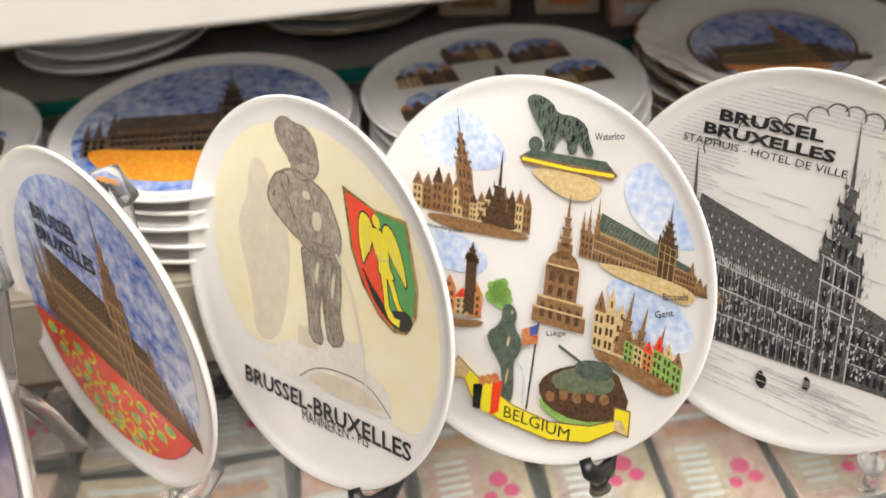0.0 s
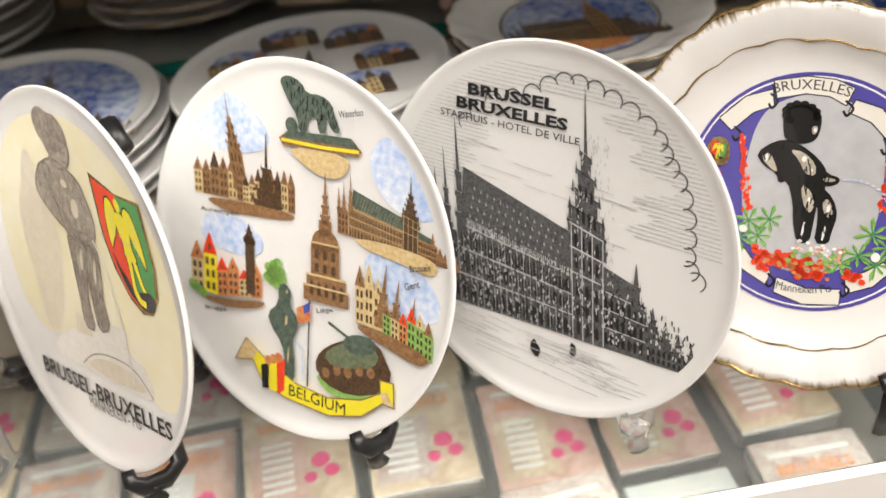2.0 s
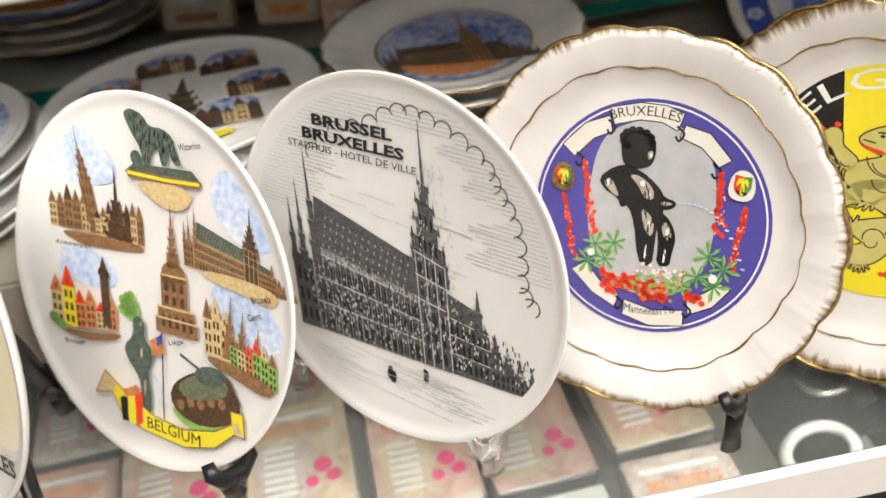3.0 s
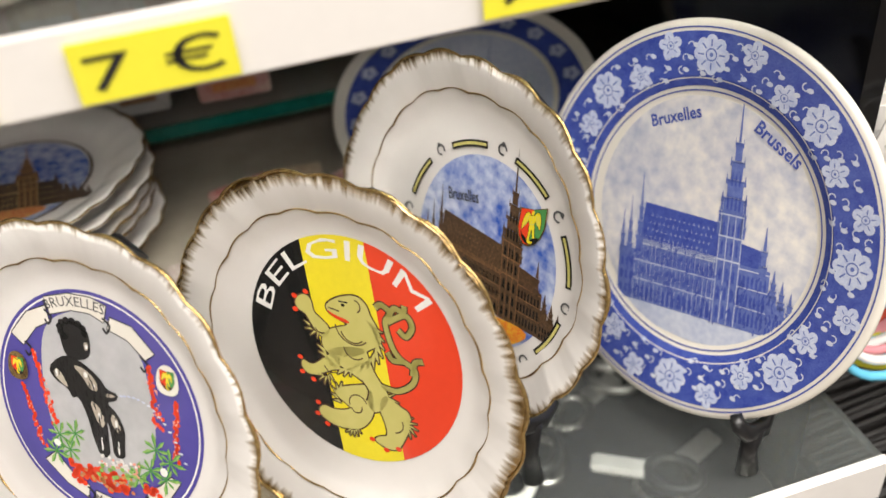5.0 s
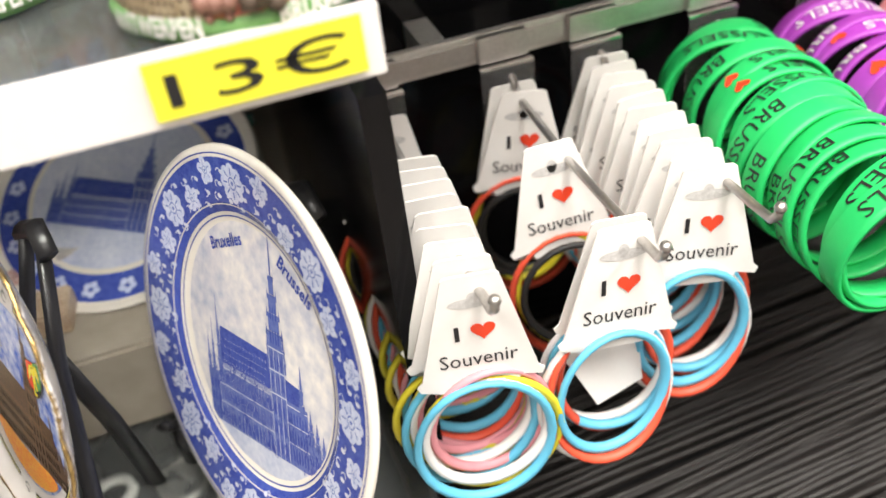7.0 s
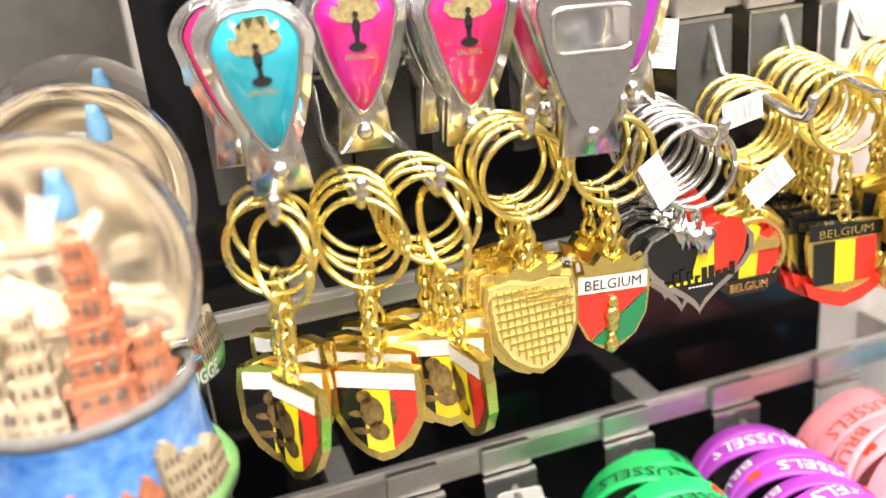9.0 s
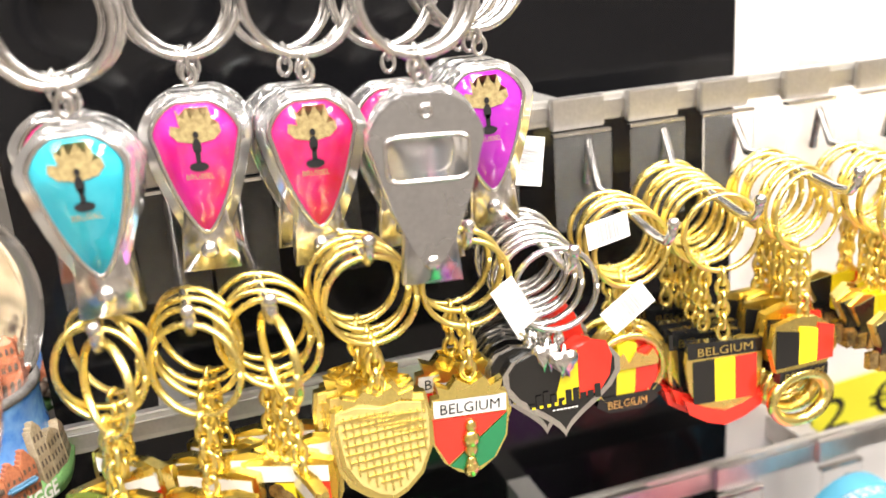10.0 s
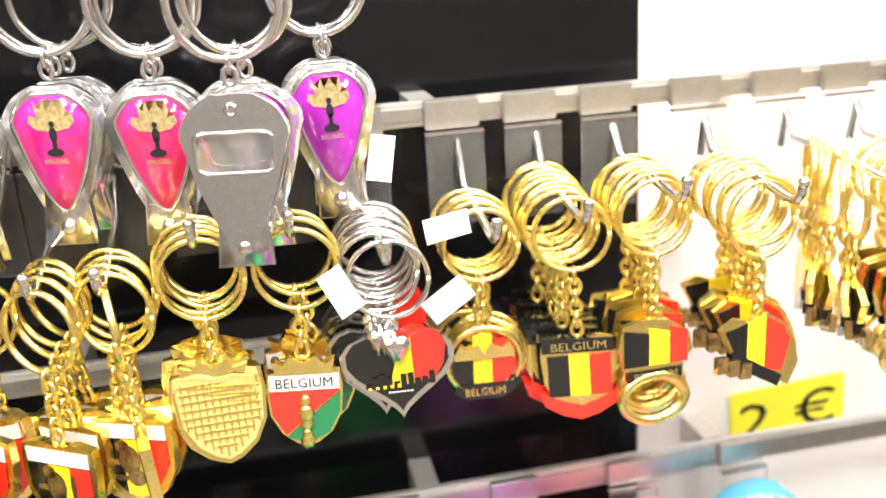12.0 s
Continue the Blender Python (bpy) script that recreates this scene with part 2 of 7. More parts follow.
edge = structure("glass_step", box(-0.8, 0.472, 0.497, 0.635, 0.972, 0.980), GLASS, "raised glass shelf with green edge", "shelf")
edge.visible_shadow = False
part("front_edge", box(-0.8, 0.472, 0.4945, 0.4968, 0.972, 0.980), GREEN_EDGE, edge, "dark green glass edge", False)


# ---- price labels ----
def price_label(x0, x1, z0, z1, text, y=0.2352, tilt=0.0):
    ob = thing("price_label", pose((x0 + x1) / 2, y, (z0 + z1) / 2, 90, tilt, 0), "yellow price label reading " + text, "price label", "price labels")
    w, h = x1 - x0, z1 - z0
    part("card", slab(rect(-w / 2, -h / 2, w / 2, h / 2), 0, 0.0006), LABEL_YELLOW, ob, smooth=False)
    bm = words(text, w * 0.84, h * 0.62)
    part("price_text", moved(bm, pose(0, -h * 0.31, 0.0009)), INK, ob, "black hand-set figures", False)


price_label(0.130, 0.2045, 1.1195, 1.1365, "6.50\u20ac")
price_label(0.2262, 0.268, 1.1205, 1.1372, "7 \u20ac")
price_label(0.337, 0.379, 1.1212, 1.139, "9 \u20ac")
price_label(0.435, 0.4957, 1.1222, 1.1395, "13\u20ac")
price_label(0.06, 0.10, 1.1205, 1.1372, "6 \u20ac")
price_label(0.284, 0.338, 0.8815, 0.9035, "9 \u20ac", 0.1975)
price_label(0.899, 0.972, 1.029, 1.0665, "2 \u20ac", 0.4035, -3)


# ---- plates ----
def coupe(R):
    """A plain coupe plate, front towards +z."""
    return lathe([(0, 0), (R * 0.5, 0), (R * 0.9, 0.0003), (R * 0.96, 0.0014), (R * 0.99, 0.0028), (R, 0.0024), (R * 0.995, 0.001), (R * 0.97, -0.0008), (R * 0.88, -0.0028), (R * 0.62, -0.0045), (R * 0.58, -0.0065), (R * 0.54, -0.0065), (R * 0.53, -0.0045), (0, -0.004)], 96)


def scallop(a, lobes=22):
    return 1 + 0.020 * (abs(math.sin(a * lobes / 2)) - 0.5) + 0.010 * math.cos(a * 6)


def scalloped(R, well):
    """A fluted plate with a wavy edge."""
    def shape(a, r, z):
        k = max(0.0, (r / R - 0.66) / 0.34)
        return r * (1 + (scallop(a) - 1) * k), z + 0.00012 * k * k * math.cos(a * 88) + 0.00012 * k * math.cos(a * 22)
    return lathe([(0, 0), (R * 0.6, 0), (R * 0.70, 0.0002), (R * 0.75, well * 0.22), (R * 0.80, well * 0.48), (R * 0.87, well * 0.76), (R * 0.95, well), (R, well * 1.05), (R * 0.998, well * 0.9), (R * 0.95, well * 0.72), (R * 0.8, well * 0.2), (R * 0.62, -0.003), (R * 0.5, -0.006), (R * 0.48, -0.003), (0, -0.003)], 264, shape)


def scallop_line(R, r, z, wire, breaks=0.0):
    pts = []
    for k in range(264):
        a = 2 * math.pi * k / 264
        f = max(0.0, (r / R - 0.66) / 0.34)
        s = 1 + (scallop(a) - 1) * max(f, 0.85)
        pts.append((r * s * math.cos(a), r * s * math.sin(a), z + 0.00012 * f * math.cos(a * 22)))
    return tube(pts, [wire * (0.6 + 0.55 * noise.noise((p[0] * 90, p[1] * 90, r * 100))) for p in pts], 6, True)


def gilded_rim(name, R, inner):
    """White glaze whose rim is brushed with gold strokes that run in from the edge."""
    m = mat(name, (0.80, 0.77, 0.74), 0.18, vary=0.04, scale=20, coat=0.5)
    t = m.node_tree
    b = t.nodes["Principled BSDF"]
    co, ln = t.nodes.new("ShaderNodeTexCoord"), t.nodes.new("ShaderNodeVectorMath")
    flatten = t.nodes.new("ShaderNodeVectorMath")
    flatten.operation, ln.operation = "MULTIPLY", "LENGTH"
    flatten.inputs[1].default_value = (1, 1, 0)
    t.links.new(co.outputs["Object"], flatten.inputs[0]), t.links.new(flatten.outputs[0], ln.inputs[0])
    nz = t.nodes.new("ShaderNodeTexNoise")
    nz.inputs["Scale"].default_value, nz.inputs["Detail"].default_value = 420, 2
    nrm = t.nodes.new("ShaderNodeVectorMath")
    nrm.operation = "NORMALIZE"
    sc = t.nodes.new("ShaderNodeVectorMath")
    sc.operation = "SCALE"
    sc.inputs["Scale"].default_value = R
    t.links.new(flatten.outputs[0], nrm.inputs[0]), t.links.new(nrm.outputs[0], sc.inputs[0]), t.links.new(sc.outputs[0], nz.inputs["Vector"])
    ma, rg = t.nodes.new("ShaderNodeMath"), t.nodes.new("ShaderNodeMapRange")
    ma.operation = "MULTIPLY_ADD"
    ma.inputs[1].default_value = R * 0.13
    t.links.new(nz.outputs["Fac"], ma.inputs[0]), t.links.new(ln.outputs["Value"], ma.inputs[2])
    rg.inputs["From Min"].default_value, rg.inputs["From Max"].default_value = R * 1.035, R * 1.10
    t.links.new(ma.outputs[0], rg.inputs["Value"])
    old = b.inputs["Base Color"].links[0].from_socket
    mix = t.nodes.new("ShaderNodeMix")
    mix.data_type = "RGBA"
    mix.inputs["B"].default_value = (0.50, 0.34, 0.14, 1)
    t.links.new(rg.outputs[0], mix.inputs["Factor"]), t.links.new(old, mix.inputs["A"]), t.links.new(mix.outputs["Result"], b.inputs["Base Color"])
    t.links.new(rg.outputs[0], b.inputs["Metallic"])
    return m


RIM_A = gilded_rim("gilded_glaze", 0.0755, 0.9)
LIFT = 0.00003


class Press:
    """Prints flat shapes on a plate, in parts of the plate's radius."""

    def __init__(self, plate, R, z=0.0):
        self.plate, self.R, self.z, self.layer = plate, R, z, 0

    def ink(self, name, polys, material, label=""):
        self.layer += 1
        R = self.R
        return part(name, flat([[(x * R, y * R) for x, y in p] for p in polys], self.z + LIFT * self.layer), material, self.plate, label, False)

    def text(self, body, x0, y0, x1, y1, h, material, label="", bold=0.0, bend=None):
        self.layer += 1
        R = self.R
        w, a = math.hypot(x1 - x0, y1 - y0), math.degrees(math.atan2(y1 - y0, x1 - x0))
        bm = words(body, w * R, h * R, bend * R if bend else None, bold)
        m = pose((x0 + x1) / 2 * R, (y0 + y1) / 2 * R, self.z + LIFT * self.layer, 0, 0, a)
        return part("lettering", moved(bm, m), material, self.plate, label or "printed words", False)


def spread(polys, f):
    return [[f(x, y) for x, y in p] for p in polys]


def rounded(pts, times=2):
    """Cuts the corners of a drawn outline, so that it runs in soft curves."""
    for _ in range(times):
        out = []
        for (ax, ay), (bx, by) in zip(pts, pts[1:] + pts[:1]):
            out += [(ax * 0.75 + bx * 0.25, ay * 0.75 + by * 0.25), (ax * 0.25 + bx * 0.75, ay * 0.25 + by * 0.75)]
        pts = out
    return pts


def stroke(pts, w, closed=False, taper=False):
    """A drawn line of width w along pts, as quads."""
    ends = list(zip(pts, pts[1:] + pts[:1])) if closed else list(zip(pts, pts[1:]))
    out, n = [], len(ends)
    for k, ((ax, ay), (bx, by)) in enumerate(ends):
        d = math.hypot(bx - ax, by - ay) or 1.0
        wa, wb = (w * (1 - k / n), w * (1 - (k + 1) / n) + w * 0.12) if taper else (w, w)
        nx, ny, ex, ey = (ay - by) / d / 2, (bx - ax) / d / 2, (bx - ax) / d * w * 0.15, (by - ay) / d * w * 0.15
        out.append([(ax + nx * wa - ex, ay + ny * wa - ey), (ax - nx * wa - ex, ay - ny * wa - ey), (bx - nx * wb + ex, by - ny * wb + ey), (bx + nx * wb + ex, by + ny * wb + ey)])
    return out


def curved(pts, n=8):
    """A smooth open line through pts."""
    out = []
    for k in range(len(pts) - 1):
        p0, p1, p2, p3 = pts[max(k - 1, 0)], pts[k], pts[k + 1], pts[min(k + 2, len(pts) - 1)]
        for j in range(n):
            u = j / n
            out.append(tuple(0.5 * (2 * b + (c - a) * u + (2 * a - 5 * b + 4 * c - d) * u * u + (3 * b - a - 3 * c + d) * u ** 3) for a, b, c, d in zip(p0, p1, p2, p3)))
    return out + [pts[-1]]


def shading(pts, seed, count, w, length):
    """Short pen strokes scattered inside an outline, all leaning the same way."""
    rs, xs, ys = random.Random(seed), [p[0] for p in pts], [p[1] for p in pts]

    def inside(x, y):
        odd = False
        for (ax, ay), (bx, by) in zip(pts, pts[1:] + pts[:1]):
            if (ay > y) != (by > y) and x < (bx - ax) * (y - ay) / (by - ay) + ax:
                odd = not odd
        return odd

    out = []
    for _ in range(count):
        x, y = rs.uniform(min(xs), max(xs)), rs.uniform(min(ys), max(ys))
        a = rs.uniform(-1.9, -1.1)
        end = (x + length * math.cos(a), y + length * math.sin(a))
        if inside(x, y) and inside(*end):
            out += stroke([(x, y), end], w)
    return out


def spire(x, y0, w, h, tiers=3):
    """A gothic turret: stacked stages, a needle roof and corner pinnacles."""
    out, y = [], y0
    for k in range(tiers):
        hh, ww = h * 0.55 / tiers, w * (1 - 0.22 * k)
        out += [rect(x - ww / 2, y, x + ww / 2, y + hh * 0.94), rect(x - ww * 0.58, y + hh * 0.86, x + ww * 0.58, y + hh * 0.97)]
        for s in (-1, 1):
            out.append([(x + s * ww * 0.5, y + hh * 0.7), (x + s * ww * 0.66, y + hh * 0.7), (x + s * ww * 0.58, y + hh * 1.35)])
        y += hh
    top = w * (1 - 0.22 * tiers)
    out.append([(x - top / 2, y), (x + top / 2, y), (x + top * 0.12, y0 + h * 0.93), (x, y0 + h), (x - top * 0.12, y0 + h * 0.93)])
    return out


def slots(x0, y0, x1, y1, nx, ny, fill=0.55):
    """Rows of pointed window openings."""
    out, dx, dy = [], (x1 - x0) / nx, (y1 - y0) / ny
    for i in range(nx):
        for j in range(ny):
            x, y, w, h = x0 + (i + 0.5) * dx, y0 + j * dy + dy * 0.12, dx * fill / 2, dy * 0.72
            out.append([(x - w, y), (x + w, y), (x + w, y + h * 0.75), (x, y + h), (x - w, y + h * 0.75)])
    return out


def town_hall(press, f, wall, dark, light, tower, roof=None, tiers=4):
    """A gothic town hall in a unit square, bent into place by f: long front, steep roof, gable turrets and a tall tower."""
    P = lambda polys: spread(polys, f)  # noqa: E731
    cut = lambda x0, y0, x1, y1, n=6: [[(x0 + (x1 - x0) * k / n, y0) for k in range(n + 1)] + [(x1 - (x1 - x0) * k / n, y1) for k in range(n + 1)]]  # noqa: E731
    press.ink("hall_front", P(cut(0, 0, 1, 0.36) + cut(0.02, 0.34, 0.62, 0.37)), wall)
    press.ink("hall_roof", P([[(0.03, 0.36), (0.66, 0.36), (0.64, 0.56), (0.06, 0.58)], [(0.74, 0.36), (0.95, 0.36), (0.93, 0.46), (0.76, 0.48)]]), roof or dark)
    press.ink("hall_tracery", P(slots(0.01, 0.0, 0.66, 0.12, 15, 1, 0.7) + slots(0.02, 0.14, 0.66, 0.33, 19, 2, 0.68) + slots(0.76, 0.02, 0.99, 0.33, 8, 3)), dark)
    press.ink("hall_moulding", P([rect(0, y, 1, y + 0.006) for y in (0.125, 0.235, 0.335)] + [rect(0.034 * k, 0, 0.034 * k + 0.0028, 0.36) for k in range(0, 20)] + [rect(0.01 + 0.011 * k, 0.336, 0.014 + 0.011 * k, 0.372) for k in range(58)]), light)
    press.ink("dormer_row", P([[(0.08 + 0.036 * k + 0.012 * j, 0.382 + 0.042 * j), (0.087 + 0.036 * k + 0.012 * j, 0.382 + 0.042 * j), (0.0835 + 0.036 * k + 0.012 * j, 0.400 + 0.042 * j)] for k in range(14) for j in range(4)]), light)
    turrets = spire(0.03, 0.3, 0.055, 0.46, 3) + spire(-0.05, 0.26, 0.045, 0.36, 3) + spire(-0.11, 0.2, 0.04, 0.32, 2) + spire(0.95, 0.3, 0.045, 0.3, 2) + [rect(-0.13, 0.0, 0.0, 0.3)]
    for k in range(4):
        turrets += spire(1.03 + 0.06 * k, 0.22 - 0.05 * k, 0.04, 0.16, 2) + [rect(1.0 + 0.06 * k, 0.0, 1.06 + 0.06 * k, 0.24 - 0.05 * k)]
    press.ink("turret_group", P(turrets), wall)
    press.ink("tower", P([rect(0.63, 0.0, 0.79, 0.62)] + spire(0.71, 0.61, 0.14, 0.72, tiers) + spire(0.63, 0.50, 0.036, 0.24, 2) + spire(0.79, 0.50, 0.036, 0.24, 2)), tower)
    press.ink("tower_tracery", P(slots(0.64, 0.38, 0.78, 0.6, 4, 2, 0.5) + slots(0.655, 0.63, 0.765, 0.74, 4, 1, 0.5) + slots(0.67, 0.76, 0.75, 0.86, 3, 1, 0.45) + slots(0.64, 0.02, 0.78, 0.34, 3, 3, 0.45) + slots(-0.12, 0.02, 0.0, 0.26, 3, 3) + slots(1.0, 0.01, 1.22, 0.12, 9, 2)), dark)
    press.ink("tower_rib", P([rect(0.632 + 0.052 * k, 0, 0.637 + 0.052 * k, 0.62) for k in range(4)] + [rect(0.625, y, 0.795, y + 0.008) for y in (0.36, 0.49, 0.61)]), light)


def house_row(press, a, b, height, count, seed, walls, roofs, dark=None):
    """A row of narrow gabled houses with windows, drawn from a to b and as high as height at both ends."""
    rs = random.Random(seed)
    dx, dy = (b[0] - a[0]) / count, (b[1] - a[1]) / count
    w = math.hypot(dx, dy)
    wall, roof, wins = {}, {}, []
    for k in range(count):
        h = (height[0] + (height[1] - height[0]) * k / count) * rs.uniform(0.7, 1.1)
        g = lambda u, v, k=k, h=h: (a[0] + dx * (k + u) - 0.12 * v * h, a[1] + dy * (k + u) + v * h)  # noqa: E731
        i, j = rs.randrange(len(walls)), rs.randrange(len(roofs))
        wall.setdefault(i, []).append([g(0, 0), g(1.02, 0), g(1.02, 0.66), g(0, 0.66)])
        roof.setdefault(j, []).append([g(-0.06, 0.64), g(1.06, 0.64), g(0.72, 0.86), g(0.5, 1.0), g(0.28, 0.86)])
        for u in (0.16, 0.58):
            for v in (0.06, 0.26, 0.46):
                wins.append([g(u, v), g(u + 0.24, v), g(u + 0.24, v + 0.12), g(u, v + 0.12)])
        wins.append([g(0.42, 0.70), g(0.58, 0.70), g(0.58, 0.80), g(0.42, 0.80)])
    for i, polys in wall.items():
        press.ink("house_front", polys, walls[i])
    for j, polys in roof.items():
        press.ink("gable", polys, roofs[j])
    press.ink("house_windows", wins, dark or BROWN_DARK)
    return w


def bent(x0, yb0, yt0, x1, yb1, yt1, lean=0.0, power=1.0):
    """Maps the unit square on a receding front: left side x0 from yb0 to yt0, right side x1 from yb1 to yt1."""
    def f(x, y):
        s = x ** power if x > 0 else x
        yb, yt = yb0 + (yb1 - yb0) * s, yt0 + (yt1 - yt0) * s
        return x0 + (x1 - x0) * s - lean * (y * (yt - yb)), yb + y * (yt - yb)
    return f


def figure_blobs(x, y, h, lean=0.0):
    """A plain little standing figure on a block, made of a few rounded shapes."""
    g = lambda px, py: (x + px * h + lean * py * h, y + py * h)  # noqa: E731
    o = lambda dx, dy, rx, ry: [g(*p) for p in oval(dx, dy, rx, ry, 18)]  # noqa: E731
    body = [(-0.13, 0.70), (-0.06, 0.76), (0.06, 0.75), (0.12, 0.68), (0.10, 0.56), (0.115, 0.44), (0.13, 0.34), (0.12, 0.18), (0.10, 0.0), (0.035, 0.0), (0.02, 0.32), (-0.02, 0.32), (-0.03, 0.0), (-0.10, 0.0), (-0.115, 0.2), (-0.12, 0.36), (-0.10, 0.46), (-0.09, 0.58)]
    arm = [(-0.12, 0.72), (-0.19, 0.62), (-0.20, 0.54), (-0.10, 0.44), (-0.06, 0.46), (-0.14, 0.56), (-0.09, 0.66)]
    arm2 = [(0.11, 0.70), (0.17, 0.58), (0.15, 0.46), (0.08, 0.42), (0.07, 0.46), (0.11, 0.5), (0.09, 0.62)]
    return [o(0.0, 0.77, 0.05, 0.07), o(0.01, 0.87, 0.085, 0.105), o(0.0, 0.93, 0.09, 0.07), [g(*p) for p in body], [g(*p) for p in arm], [g(*p) for p in arm2]]


def easel(parent_pose, R, material, label, arms=(-128, -52), lip=0.006, foot_z=0.9005):
    """A plastic plate stand: two curved arms with lips that hold the rim, a back frame and a strut, in the plate's own frame."""
    ob = thing("plate_stand", parent_pose, label, "plate stand", "plate stands")
    inv = parent_pose.inverted()
    down = (inv.to_3x3() @ Vector((0, 0, -1))).normalized()
    foot_pts = []
    for a in arms:
        ca, sa = math.cos(radians(a)), math.sin(radians(a))
        rim = Vector((R * 1.01 * ca, R * 1.01 * sa, 0))
        pts = [(rim.x * 0.94, rim.y * 0.94, lip + 0.004), (rim.x * 1.0, rim.y * 1.0, lip + 0.0045), (rim.x * 1.05, rim.y * 1.05, lip), (rim.x * 1.06, rim.y * 1.06, -0.004), (rim.x * 1.0, rim.y * 1.02, -0.012), (rim.x * 0.7, rim.y * 0.75, -0.014), (rim.x * 0.3, R * 0.1, -0.014), (rim.x * 0.16, R * 0.72, -0.016)]
        part("arm", tube(pts, [0.0016, 0.0022, 0.0026, 0.0028, 0.0028, 0.0026, 0.0024, 0.002], 8, flat=1.6), material, ob)
        start = Vector((rim.x * 1.05, rim.y * 1.05, lip * 0.4))
        world = parent_pose @ start
        drop = max(world.z - foot_z - 0.0015, 0.002)
        end = start + down * drop
        mid = start + down * drop * 0.5 + Vector((0, 0, 0.002))
        part("foot", tube([start, mid, end], [0.0028, 0.0024, 0.003], 8, flat=1.6), material, ob)
    back = Vector((0, R * 0.1, -0.015))
    world = parent_pose @ back
    away = Vector((-(parent_pose.to_3x3() @ Vector((0, 0, 1))).x, -(parent_pose.to_3x3() @ Vector((0, 0, 1))).y, 0)).normalized() * 0.016
    foot = inv @ Vector((world.x + away.x, world.y + away.y, foot_z + 0.002))
    part("strut", tube([back, (back + foot) / 2 + Vector((0, 0, -0.002)), foot], 0.0028, 8, flat=2.0), material, ob)
    part("back_frame", tube([(-R * 0.16, R * 0.72, -0.016), (0, R * 0.8, -0.017), (R * 0.16, R * 0.72, -0.016)], 0.003, 8, flat=1.5), material, ob)
    return ob


CREAM = mat("cream_print", (0.80, 0.72, 0.45), 0.2, second=(0.83, 0.78, 0.62), scale=9, coat=0.4)
SKETCH = mat("pencil_sketch", (0.13, 0.105, 0.085), 0.3, second=(0.42, 0.36, 0.30), scale=420)
SKETCH_SHADE = mat("sketch_shadow", (0.58, 0.52, 0.42), 0.3, second=(0.68, 0.61, 0.47), scale=160)
SKETCH_MID = mat("sketch_mid_tone", (0.30, 0.255, 0.205), 0.3, second=(0.52, 0.46, 0.38), scale=320)
SKETCH_PALE = mat("sketch_pale", (0.76, 0.73, 0.68), 0.3, second=(0.66, 0.62, 0.55), scale=50)
RED = mat("red_print", (0.80, 0.06, 0.02), 0.25, vary=0.08, scale=40, coat=0.4)
GREEN = mat("green_print", (0.09, 0.32, 0.09), 0.25, vary=0.2, scale=60, coat=0.4)
YELLOW = mat("yellow_print", (0.85, 0.72, 0.03), 0.25, vary=0.1, scale=50, coat=0.4)
BLACK_PRINT = mat("black_print", (0.012, 0.012, 0.012), 0.25, vary=0.1, coat=0.4)
SKY = mat("sky_print", (0.34, 0.48, 0.78), 0.25, second=(0.80, 0.83, 0.88), scale=45, coat=0.4)
SKY_DEEP = mat("deep_sky_print", (0.03, 0.10, 0.48), 0.2, second=(0.66, 0.72, 0.82), scale=26, coat=0.4, distort=0.6)
BROWN = mat("brown_print", (0.15, 0.07, 0.03), 0.3, second=(0.36, 0.20, 0.09), scale=620)
BROWN_DARK = mat("dark_brown_print", (0.03, 0.016, 0.010), 0.3, second=(0.14, 0.08, 0.04), scale=700)
OCHRE = mat("ochre_print", (0.50, 0.33, 0.12), 0.3, second=(0.72, 0.58, 0.34), scale=560)
BRICK_RED = mat("brick_print", (0.50, 0.07, 0.03), 0.3, second=(0.62, 0.36, 0.12), scale=520)
BRONZE = mat("bronze_print", (0.03, 0.055, 0.045), 0.3, second=(0.14, 0.17, 0.13), scale=420)
LEAF = mat("leaf_print", (0.12, 0.30, 0.05), 0.3, second=(0.35, 0.55, 0.15), scale=520)
PURPLE = mat("violet_print", (0.09, 0.075, 0.34), 0.22, vary=0.12, scale=30, coat=0.4)
GREY_PRINT = mat("grey_print", (0.42, 0.42, 0.43), 0.25, second=(0.52, 0.52, 0.53), scale=20, coat=0.4)
OLIVE = mat("olive_gold_print", (0.52, 0.48, 0.14), 0.3, second=(0.58, 0.53, 0.18), scale=20)
BLUE = mat("delft_blue", (0.028, 0.05, 0.30), 0.18, second=(0.08, 0.12, 0.42), scale=260, coat=0.5)
BLUE_MID = mat("delft_mid_blue", (0.075, 0.11, 0.38), 0.2, second=(0.16, 0.21, 0.48), scale=520, coat=0.5)
BLUE_PALE = mat("delft_pale_blue", (0.45, 0.50, 0.66), 0.2, second=(0.66, 0.69, 0.77), scale=45, coat=0.5)
CLOUD = mat("cloud_wash", (0.82, 0.78, 0.72), 0.2, second=(0.40, 0.43, 0.55), scale=22, coat=0.5, distort=0.4)
TANK_GREEN = mat("tank_green_print", (0.07, 0.10, 0.06), 0.3, second=(0.20, 0.22, 0.13), scale=420)
SALMON_PRINT = mat("salmon_print", (0.82, 0.36, 0.28), 0.3, vary=0.1, scale=300)
CARPET = mat("flower_carpet_print", (0.72, 0.08, 0.02), 0.3, second=(0.80, 0.52, 0.04), scale=330, distort=2.0)


def white_plate(name_label, centre, normal, R, spin=0.0):
    m = facing(centre, normal, spin)
    ob = thing("souvenir_plate", m, name_label, "plate", "souvenir plates")
    part("dish", coupe(R), WHITE_GLAZE, ob)
    return ob, m


